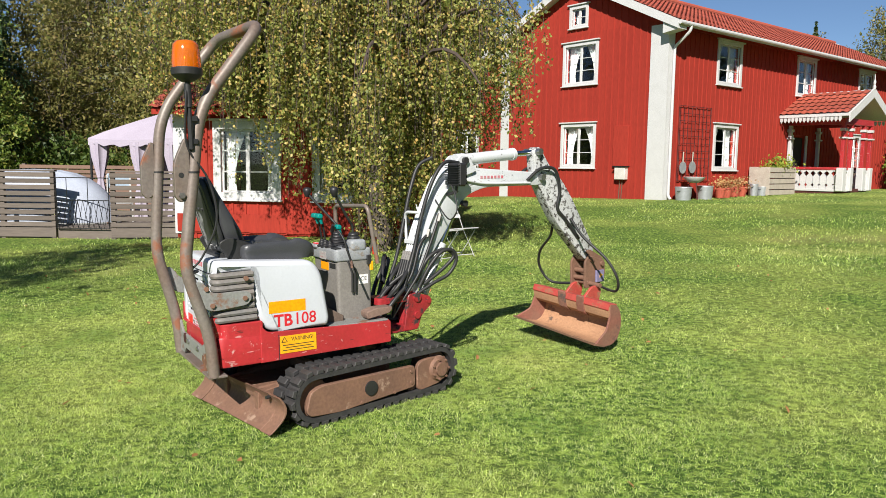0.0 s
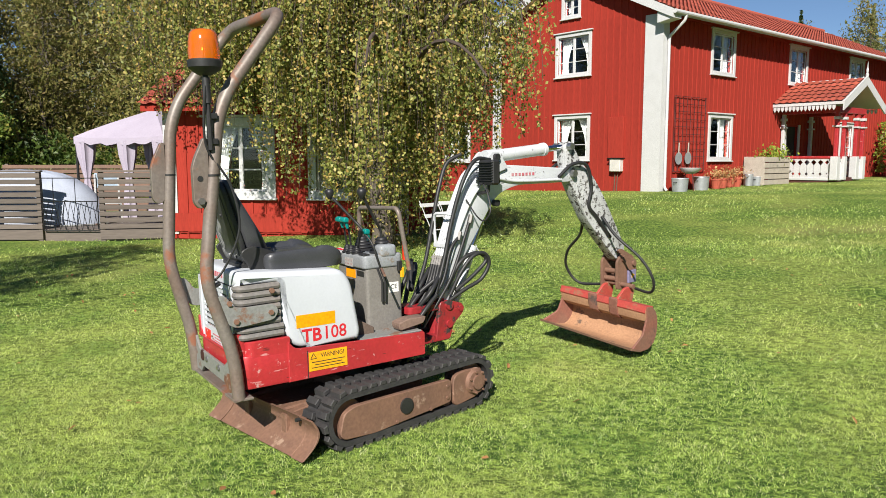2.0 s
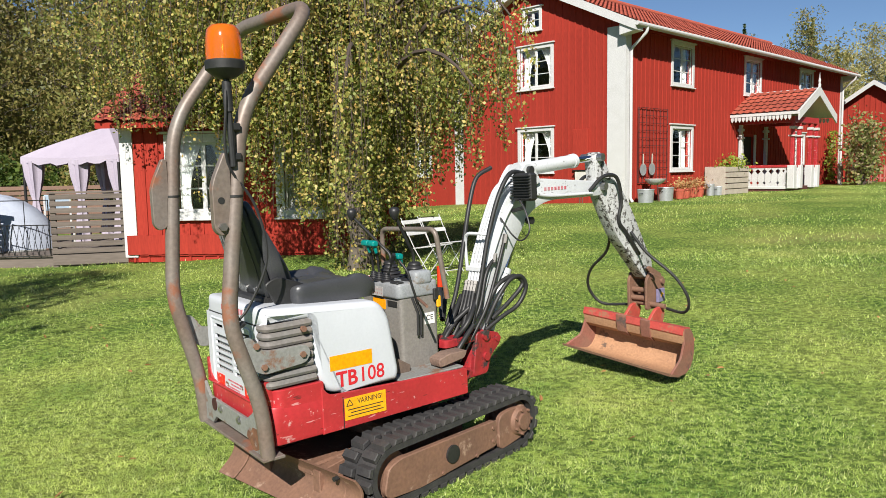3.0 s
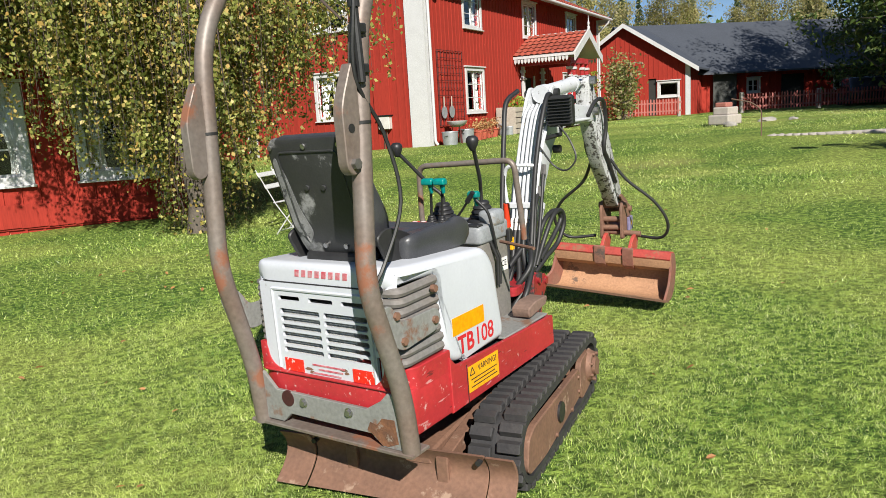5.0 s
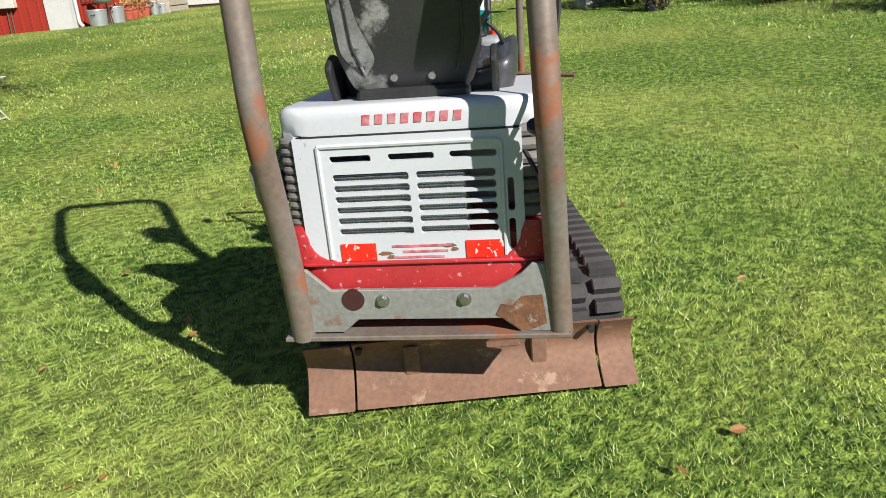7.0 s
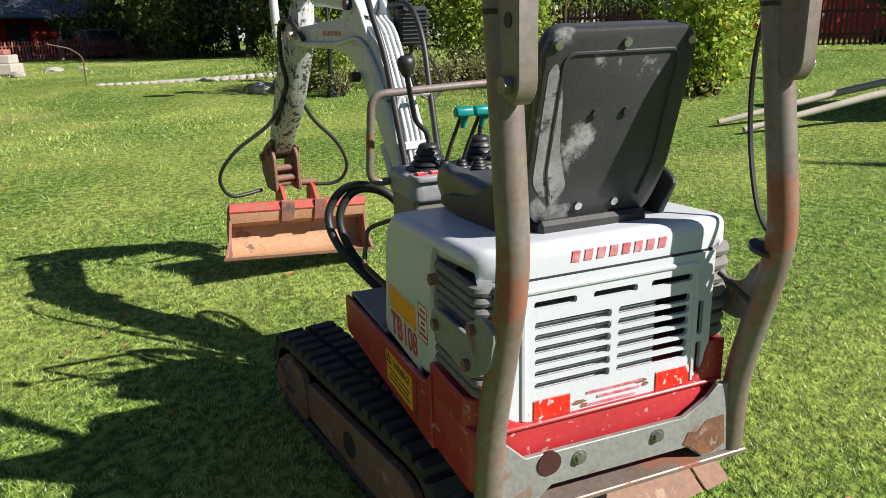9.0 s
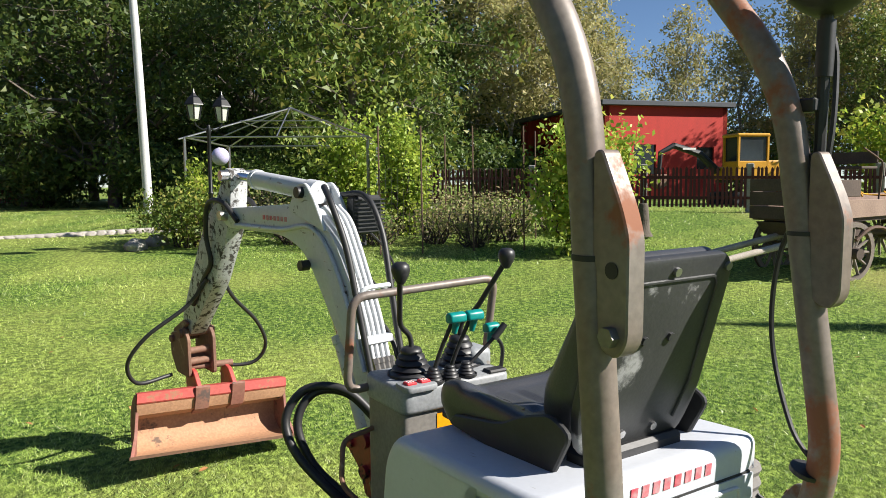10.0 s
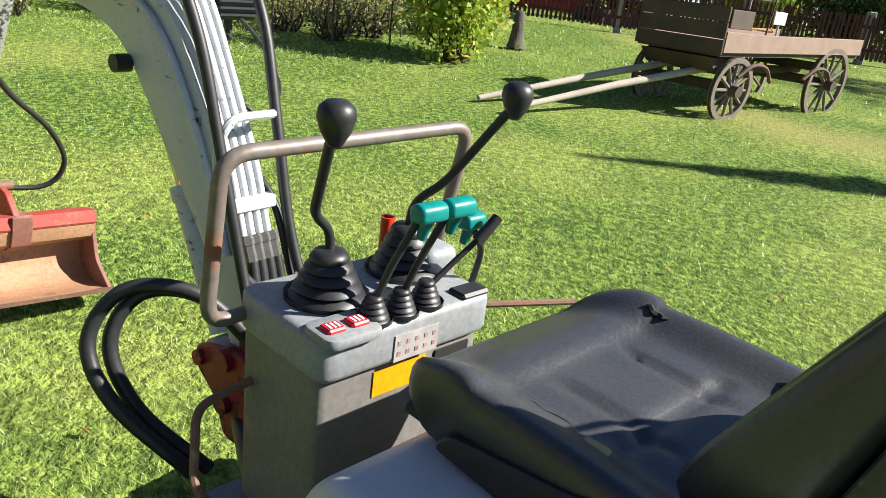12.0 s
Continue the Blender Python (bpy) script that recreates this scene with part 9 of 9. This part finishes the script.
def wheel(t, m, r, spokes=12):
    bm = B0()
    o = [(r * math.cos(2 * math.pi * k / 28), r * math.sin(2 * math.pi * k / 28)) for k in range(28)]
    i_ = [(a * (1 - 0.065 / r), b * (1 - 0.065 / r)) for a, b in o]
    lo = [bm.verts.new((-0.03, *p)) for p in o], [bm.verts.new((-0.03, *p)) for p in i_]
    hi = [bm.verts.new((0.03, *p)) for p in o], [bm.verts.new((0.03, *p)) for p in i_]
    for k in range(28):
        j = (k + 1) % 28
        bm.faces.new((lo[0][k], lo[0][j], hi[0][j], hi[0][k])), bm.faces.new((lo[1][k], hi[1][k], hi[1][j], lo[1][j]))
        bm.faces.new((lo[0][k], lo[1][k], lo[1][j], lo[0][j])), bm.faces.new((hi[0][k], hi[0][j], hi[1][j], hi[1][k]))
    bmesh.ops.transform(bm, matrix=m, verts=bm.verts)
    w = part("wheel", bm, M_WHEELWOOD, t, "dark wooden spoked wheel")
    for k in range(spokes):
        a = 2 * math.pi * k / spokes
        bm = B0()
        tube(bm, [(0, 0.05 * math.cos(a), 0.05 * math.sin(a)), (0, (r - 0.05) * math.cos(a), (r - 0.05) * math.sin(a))], [0.026, 0.018], 6)
        bmesh.ops.transform(bm, matrix=m, verts=bm.verts)
        part("spoke", bm, M_WHEELWOOD, w)
    bm = B0()
    cyl(bm, (-0.13, 0, 0), (0.13, 0, 0), 0.075, 0.075, 12)
    cyl(bm, (-0.17, 0, 0), (-0.12, 0, 0), 0.05, 0.07, 12)
    bmesh.ops.transform(bm, matrix=m, verts=bm.verts)
    part("hub", bm, M_OLDWOOD, w)
    bm = B0()
    for s in (-1, 1):
        tube(bm, [(s * 0.0, r * math.cos(2 * math.pi * k / 28), r * math.sin(2 * math.pi * k / 28)) for k in range(29)], 0.012, 4, False)
    bmesh.ops.transform(bm, matrix=m, verts=bm.verts)
    part("iron_tyre", bm, M_RUSTIRON, w)


M_SIDEWOOD = material("reddish_worn_boards", (0.32, 0.22, 0.17), 0.8, alt=(0.2, 0.13, 0.1), scale=5, fine=50, bump=0.3)
M_WHEELWOOD = material("dark_wheel_wood", (0.2, 0.165, 0.14), 0.85, alt=(0.1, 0.08, 0.07), scale=8, fine=60, bump=0.3)


def wagon():
    """The old hay wagon: local y runs from its front towards its rear, x away from the lawn."""
    m = Matrix.Translation((6.97, -0.08, 0.24)) @ Matrix.Rotation(radians(-62.9 - 90), 4, "Z")
    t = thing("wagon", m, "old weathered wooden hay wagon with spoked wheels on the lawn", "wagon")
    G = -1.25                      # the far wheels lie this way along x
    rf, rr, base = 0.41, 0.52, 2.3
    for x, y, r in ((0, 0, rf), (G, 0, rf), (0, base, rr), (G, base, rr)):
        wheel(t, Matrix.Translation((x, y, r - 0.03)) @ Matrix.Rotation(radians(4 if x == 0 else -4), 4, "Y"), r)
    for y, z in ((0, rf - 0.03), (base, rr - 0.03)):
        for dz, w, h in ((0.02, 0.12, 0.13), (0.22, 0.14, 0.12)):
            bm = B0()
            box(bm, (G / 2, y, z + dz), (-G - 0.12, w, h), 0.01)
            part("axle_beam", bm, M_OLDWOOD, t)
    bm = B0()
    tube(bm, [(G / 2, -0.2, 0.55), (G / 2, base + 0.3, 0.62)], 0.055, 8)
    part("perch_pole", bm, M_OLDWOOD, t)
    # bed and sides, rising a little to the rear
    z0, y0, y1, x0, x1 = 0.78, -0.42, 2.95, 0.02, G - 0.02
    def slope(y):
        return 0.03 * (y - y0)
    bm = B0()
    prism(bm, [(y0, z0), (y1, z0 + slope(y1)), (y1, z0 + slope(y1) + 0.05), (y0, z0 + 0.05)], x1, x0, "x")
    part("bed", bm, M_OLDWOOD, t, "dark plank floor of the wagon")
    for x in (x0 + 0.02, x1 - 0.02):
        for k in range(1):
            bm = B0()
            prism(bm, [(y0, z0 + 0.05), (y1, z0 + slope(y1) + 0.05), (y1, z0 + slope(y1) + 0.27), (y0 + 0.9, z0 + 0.3), (y0, z0 + 0.3)], x - 0.02, x + 0.02, "x", 0.004)
            part("side_board", bm, M_SIDEWOOD, t, "reddish worn side board")
    for k, (za, zb) in enumerate(((0.02, 0.2), (0.21, 0.40), (0.41, 0.58))):
        bm = B0()
        box(bm, (G / 2, y0 - 0.02, z0 + (za + zb) / 2), (-G + 0.1, 0.035, zb - za), 0.006)
        part("front_board", bm, M_OLDWOOD, t)
    for x in (x0 + 0.03, x1 - 0.03):
        bm = B0()
        box(bm, (x, y0 + 0.24, z0 + 0.45), (0.035, 0.46, 0.22), 0.006)
        part("raised_side_board", bm, M_OLDWOOD, t)
    bm = B0()
    prism(bm, [(y0 - 0.05, z0 - 0.02), (y0 + 0.9, z0 - 0.02), (y0 + 0.75, z0 - 0.2), (y0 + 0.1, z0 - 0.2)], x1 + 0.1, x0 - 0.1, "x", 0.01)
    part("fore_carriage", bm, M_OLDWOOD, t)
    bm = B0()
    box(bm, (G / 2, y0 + 0.75, z0 + 0.72), (-G * 0.95, 0.32, 0.035), 0.006)
    box(bm, (G / 2, y0 + 0.95, z0 + 0.86), (-G * 0.9, 0.03, 0.16), 0.006)
    seat_ = part("driver_bench", bm, M_OLDWOOD, t, "plain plank bench")
    for x in (x0 - 0.05, x1 + 0.05):
        bm = B0()
        tube(bm, spline([(x, y0 + 0.95, z0 + 0.3), (x, y0 + 1.0, z0 + 0.75), (x, y0 + 0.9, z0 + 0.85), (x, y0 + 0.62, z0 + 0.98)], 5), 0.012, 6)
        part("iron_stay", bm, M_RUSTIRON, seat_)
    bm = B0()
    box(bm, (-0.02, 0.75, z0 + 0.52), (0.02, 0.28, 0.16), 0.004)
    tube(bm, [(-0.02, 0.75, z0 + 0.1), (-0.02, 0.75, z0 + 0.45)], 0.012, 6)
    part("number_board", bm, M_WHITE, t, "small white blank board on an iron stake")
    bm = B0()
    tube(bm, spline([(-0.1, 0.3, z0 + 0.34), (-0.3, 0.5, z0 + 0.42), (-0.5, 0.9, z0 + 0.36), (-0.3, 1.1, z0 + 0.34), (-0.15, 0.8, z0 + 0.4)], 6), 0.012, 6)
    part("yellow_hose", bm, M_YELLOW, t, "coil of yellow hose")
    for y in (0.35, 1.9):
        bm = B0()
        tube(bm, spline([(0.06, y - 0.35, 0.55), (0.08, y - 0.1, 0.7), (0.08, y + 0.2, 0.68), (0.06, y + 0.4, 0.5)], 5), 0.025, 6)
        part("iron_bow", bm, M_RUSTIRON, t)
    # thills lying on the grass ahead
    tips = [(6.58, 3.24), (6.11, 3.01)]
    mi = m.inverted()
    for (tx, ty), x in zip(tips, (G + 0.35, -0.35)):
        q = mi @ Vector((tx, ty, ground_z(tx, ty) + 0.06))
        bm = B0()
        tube(bm, [(x, 0.05, 0.62), ((x + q.x) / 2, q.y / 2, 0.34), tuple(q)], [0.05, 0.045, 0.035], 8)
        part("shaft", bm, M_PALEWOOD, t, "bleached wooden shaft resting on the grass", smooth=60)


wagon()


def yellow_digger():
    t = thing("midi_excavator", on_ground(19.85, -3.3, 14, -0.1) @ Matrix.Scale(0.86, 4), "yellow tracked excavator parked beyond the fence", "excavator")
    bm = B0()
    box(bm, (0, 0, 0.95), (1.7, 1.5, 0.1), 0.02)
    part("platform", bm, M_BLACK, t)
    for s in (-1, 1):
        bm = B0()
        prism(bm, stadium(0.28, -0.8, 0.8, 0.3), s * 0.7 - 0.17, s * 0.7 + 0.17, "x")
        part("track", bm, M_RUBBER, t)
    bm = B0()
    prism(bm, rounded([(-0.95, 1.0), (-1.0, 1.55), (-0.85, 1.65), (-0.2, 1.65), (0.0, 1.5), (0.9, 1.45), (0.9, 1.0)], 0.08, 4), -0.72, 0.72, "x", 0.04, 2)
    part("body", bm, M_YELLOWMACH, t)
    cab = B0()
    for x, y in ((-0.7, -0.25), (0.15, -0.25), (-0.7, 0.85), (0.15, 0.85)):
        box(cab, (x, y, 1.95), (0.08, 0.08, 1.0), 0.01)
    box(cab, (-0.27, 0.3, 2.5), (0.98, 1.25, 0.12), 0.04)
    box(cab, (-0.27, 0.3, 1.5), (0.93, 1.15, 0.25), 0.02)
    part("cab_frame", cab, M_YELLOWMACH, t)
    bm = B0()
    box(bm, (-0.27, 0.3, 2.0), (0.84, 1.04, 0.9))
    part("cab_glass", bm, material("dark_cab_glass", (0.03, 0.035, 0.04), 0.1, bump=0), t)
    bm = B0()
    tube(bm, [(0.4, 0.95, 1.3), (0.45, 1.6, 1.9), (0.45, 2.6, 2.2)], [0.14, 0.13, 0.1], 8)
    b_ = part("boom", bm, M_BLACK, t, "dark grey boom with a plain pale mark")
    bm = B0()
    tube(bm, [(0.45, 2.6, 2.2), (0.45, 3.1, 1.95), (0.45, 3.15, 1.2)], [0.1, 0.09, 0.07], 8)
    part("stick", bm, M_BLACK, t)
    bm = B0()
    box(bm, (0.29, 2.1, 2.08), (0.01, 0.5, 0.07))
    part("plain_mark", bm, M_WHITESTICK, b_)
    bm = B0()
    prism(bm, [(2.95, 1.2), (3.35, 1.2), (3.4, 0.9), (3.2, 0.7), (2.9, 0.85)], 0.2, 0.7, "x", 0.02)
    part("bucket", bm, M_RUSTSTEEL, t)


yellow_digger()


def estate_car():
    m = on_ground(32.6, 31.6, -40)
    t = thing("parked_car", m, "dark estate car parked in shade by the barn", "car")
    bm = B0()
    prism(bm, rounded([(-2.35, 0.3), (-2.38, 0.75), (-2.25, 0.95), (-2.0, 1.4), (0.2, 1.46), (0.95, 0.98), (2.1, 0.86), (2.35, 0.6), (2.3, 0.3)], 0.12, 4), -0.88, 0.88, "x", 0.12, 3)
    part("body", bm, material("dark_car_paint", (0.03, 0.035, 0.045), 0.2, coat=0.6, bump=0), t, smooth=40)
    for s in (-1, 1):
        for y0, y1 in ((-1.95, -1.1), (-1.03, -0.15), (-0.08, 0.55)):
            bm = B0()
            prism(bm, rounded([(y0, 0.97), (y1, 0.97), (y1 if y1 < 0.3 else 0.25, 1.36), (y0 + 0.08, 1.36)], 0.04, 2), s * 0.875 - 0.012, s * 0.875 + 0.012, "x")
            part("side_window", bm, material("car_glass", (0.12, 0.15, 0.17), 0.08, bump=0), t)
        for y in (-1.4, 1.45):
            bm = B0()
            cyl(bm, (s * 0.7, y, 0.32), (s * 0.9, y, 0.32), 0.32, n=20)
            w = part("wheel", bm, M_RUBBER, t)
            bm = B0()
            cyl(bm, (s * 0.9, y, 0.32), (s * 0.91, y, 0.32), 0.2, n=16)
            part("rim", bm, M_STEEL, w)
        bm = B0()
        tube(bm, [(s * 0.75, -1.9, 1.5), (s * 0.75, 0.1, 1.52)], 0.02, 6)
        part("roof_rail", bm, M_CHROME, t)


estate_car()


def stones():
    rng = np.random.default_rng(3)
    def stone(name, label, m, s, mat, group="", cat="stone"):
        bm = B0()
        bmesh.ops.create_icosphere(bm, subdivisions=3, radius=1)
        for v in bm.verts:
            n = noise.noise(v.co * 1.6 + Vector((m.translation.x, m.translation.y, 0))) * 0.3
            v.co = Vector((v.co.x * s[0], v.co.y * s[1], v.co.z * s[2])) * (1 + n)
        ob = part(name, bm, mat, None, smooth=60)
        ob.matrix_world = m
        tagged(ob, label, cat, group)
    # the old well: pale blocks with an iron hand-rail
    t = thing("well_head", on_ground(14.2, 20.5, 20) @ Matrix.Scale(0.74, 4), "pale stepped stone well head on the far lawn", "well")
    for i, (x, y, z, sx, sy, sz) in enumerate(((0, 0, 0.2, 1.1, 0.9, 0.4), (0.05, 0, 0.55, 0.8, 0.7, 0.32), (0.0, 0.05, 0.8, 0.55, 0.5, 0.2))):
        bm = B0()
        box(bm, (x, y, z), (sx, sy, sz), 0.05, seg=2)
        part("stone_block", bm, M_CONCRETE if i < 2 else material("brick_red_block", (0.35, 0.13, 0.1), 0.9), t)
    t = thing("iron_pipe", on_ground(10.84, 15.41), "thin rusty iron pipe bent over on the lawn", "pipe")
    bm = B0()
    tube(bm, rounded([(0, 0, -0.05), (0, 0, 0.62), (-0.16, 0.15, 0.8), (-0.47, 0.44, 0.9)], 0.1, 4, False), 0.016, 6)
    part("pipe", bm, M_RUSTIRON, t)
    for i, (x, y, sx) in enumerate(((15.2, 19.8, 0.3), (15.6, 19.2, 0.2), (13.6, 19.6, 0.25))):
        stone("field_stone", "grey field stone in the grass", on_ground(x, y, i * 40, 0.02), (sx, sx * 0.7, sx * 0.4), M_STONE, "field stones by the well")
    # kerb of flat stones along the gravel path
    for i in range(26):
        u = i / 25
        x, y = 10.9 + 1.3 * u, 15.1 - 4.4 * u
        stone("edging_stone", "low flat edging stone beside the path", on_ground(x, y, -73 + rng.normal() * 8, 0.0), (0.12 + rng.uniform(0, 0.04), 0.09, 0.07), M_CONCRETE, "path edging stones")
    for x, y in ((9.55, 10.75), (10.05, 10.6)):
        stone("field_stone", "rounded reddish field stone under the rose bush", on_ground(x, y, 0, 0.06), (0.24, 0.18, 0.15), M_STONE, "field stones by the bush")
    # rotten stump by the shrub
    t = thing("tree_stump", on_ground(11.0, 1.75) @ Matrix.Scale(0.75, 4), "grey rotten tree stump beside the shrub", "stump")
    bm = B0()
    lathe(bm, [(0.24, 0), (0.17, 0.15), (0.14, 0.4), (0.13, 0.75), (0.1, 0.82)], (0, 0, 0), 14)
    for v in bm.verts:
        n = noise.noise(v.co * 6) * 0.05
        v.co.x += n
        v.co.y -= n
    part("stump", bm, M_BARK, t, smooth=50)
    t = thing("gravel_path", Matrix.Identity(4), "narrow pale gravel path across the far lawn", "path", kind="structure")
    v, f = [], []
    for i in range(40):
        u = i / 39
        x, y = 11.1 + 1.9 * u, 15.6 - 5.6 * u
        for s in (-0.06, 0.06):
            v.append((x + s, y, ground_z(x + s, y) + 0.02))
    for i in range(39):
        f.append((2 * i, 2 * i + 2, 2 * i + 3, 2 * i + 1))
    np_mesh("gravel", np.array(v), np.array(f), M_CONCRETE, t)


stones()


def house_clutter():
    """Cans, pots and crates along the front of the house; u runs along the wall, v away from it."""
    P0, D, N = Vector((5.942, 24.32, 0)), Vector((0.7385, 0.6743, 0)), Vector((0.6743, -0.7385, 0))
    def at(u, v, rz=0):
        p = P0 + D * u + N * v
        return Matrix.Translation((p.x, p.y, ground_z(p.x, p.y))) @ Matrix.Rotation(radians(42.4 + rz), 4, "Z")
    zinc = material("dull_zinc", (0.42, 0.44, 0.46), 0.5, metal=0.5, scale=8)
    for i, (u, v, r, h) in enumerate(((0.35, 0.55, 0.26, 0.42), (1.65, 0.5, 0.27, 0.42), (4.9, 0.45, 0.15, 0.4), (5.2, 0.6, 0.2, 0.3))):
        t = thing("zinc_tub" if h > 0.35 else "zinc_pot", at(u, v), "dull grey zinc tub standing by the wall", "tub", "zinc tubs by the house")
        bm = B0()
        lathe(bm, [(r * 0.88, 0), (r * 0.95, h * 0.6), (r, h), (r * 1.05, h), (r * 1.02, h + 0.02), (r * 0.9, h), (r * 0.85, h * 0.8)], (0, 0, 0), 18)
        part("tub", bm, zinc, t, smooth=40)
        for s in (-1, 1):
            bm = B0()
            tube(bm, spline([(s * r, -0.06, h * 0.75), (s * (r + 0.05), 0, h * 0.72), (s * r, 0.06, h * 0.75)], 4), 0.01, 5)
            part("handle", bm, M_IRON, t)
    t = thing("enamel_basin", at(1.0, 0.5), "white enamel basin on a red stand", "basin")
    bm = B0()
    lathe(bm, [(0.12, 0.55), (0.26, 0.62), (0.34, 0.72), (0.35, 0.74), (0.3, 0.7), (0.1, 0.6)], (0, 0, 0), 20)
    part("basin", bm, M_WHITE, t, smooth=50)
    for k in range(3):
        bm = B0()
        a = 2.1 * k
        tube(bm, [(0.14 * math.cos(a), 0.14 * math.sin(a), 0.56), (0.26 * math.cos(a), 0.26 * math.sin(a), 0)], 0.018, 5)
        part("leg", bm, M_FENCE, t)
    for i, u in enumerate((0.95, 1.5)):
        t = thing("skimmer_pan", at(u, 0.07), "old enamel ladle hanging on the red wall", "ladle", "ladles on the wall")
        bm = B0()
        cyl(bm, (0, -0.03, 1.05), (0, 0.0, 1.05), 0.2, 0.17, n=18)
        part("bowl", bm, zinc, t)
        bm = B0()
        tube(bm, [(0, -0.02, 1.2), (0.02, -0.02, 1.55)], 0.02, 6)
        part("handle", bm, M_PALEWOOD, t)
    for i, u in enumerate((2.7, 3.1, 3.6, 4.1)):
        t = thing("flower_pot", at(u, 0.45), "terracotta pot with dry red stems", "flower pot", "flower pots by the wall")
        bm = B0()
        lathe(bm, [(0.12, 0), (0.17, 0.28), (0.19, 0.28), (0.19, 0.33), (0.15, 0.32), (0.14, 0.26)], (0, 0, 0), 14)
        part("pot", bm, M_TILE, t)
        v, f = leaves(np.random.default_rng(i).normal(size=(160, 3)) * np.array([0.16, 0.16, 0.12]) + np.array([0, 0, 0.48]), 0.08)
        np_mesh("plant", v, f, L_FALLEN, t)["kind"] = "stuff"
    t = thing("plank_crate", at(6.1, 0.5), "pale wooden plank crate beside the veranda", "crate")
    for k in range(5):
        bm = B0()
        box(bm, (0, -0.38, 0.1 + k * 0.2), (1.9, 0.03, 0.17), 0.004)
        part("plank", bm, M_PALEWOOD, t)
    for x in (-0.95, 0.95):
        bm = B0()
        box(bm, (x, 0, 0.5), (0.04, 0.76, 1.0), 0.004)
        part("end_board", bm, M_PALEWOOD, t)
    bm = B0()
    box(bm, (0, 0, 0.93), (1.85, 0.7, 0.1))
    part("soil", bm, M_BARK, t)
    v, f = leaves(np.random.default_rng(8).normal(size=(500, 3)) * np.array([0.45, 0.22, 0.14]) + np.array([0.3, -0.1, 1.1]), 0.1)
    np_mesh("plant", v, f, L_VINE, t)["kind"] = "stuff"
    t = thing("wooden_barrel", at(13.2, 0.6), "old wooden barrel near the veranda", "barrel")
    bm = B0()
    lathe(bm, [(0.28, 0), (0.34, 0.25), (0.36, 0.45), (0.34, 0.68), (0.28, 0.9), (0.26, 0.9), (0.26, 0.84)], (0, 0, 0), 18)
    part("barrel", bm, M_OLDWOOD, t)
    t = thing("climbing_plant", at(17.6, 0.2), "yellow climbing plant on the end of the house", "climber")
    rng = np.random.default_rng(17)
    v, f = leaves(np.stack([rng.normal(size=500) * 0.3, np.abs(rng.normal(size=500)) * -0.12, rng.uniform(0.2, 2.5, 500)], 1), 0.13)
    np_mesh("foliage", v, f, L_VINE, t)
    for (u, v0) in ((19.0, 1.6),):
        t = thing("garden_stairs", at(u, v0), "weathered grey steps with a rail at the end of the house", "steps")
        for k in range(3):
            bm = B0()
            box(bm, (0, 0.3 * k, 0.1 + 0.18 * k), (1.2, 0.34, 0.06), 0.01)
            part("step", bm, M_GREYWOOD, t)
        for x in (-0.6, 0.6):
            bm = B0()
            tube(bm, [(x, -0.1, 0), (x, -0.1, 1.0), (x, 0.8, 1.5), (x, 0.8, 0.4)], 0.03, 6)
            part("rail", bm, M_PALEWOOD, t)


house_clutter()
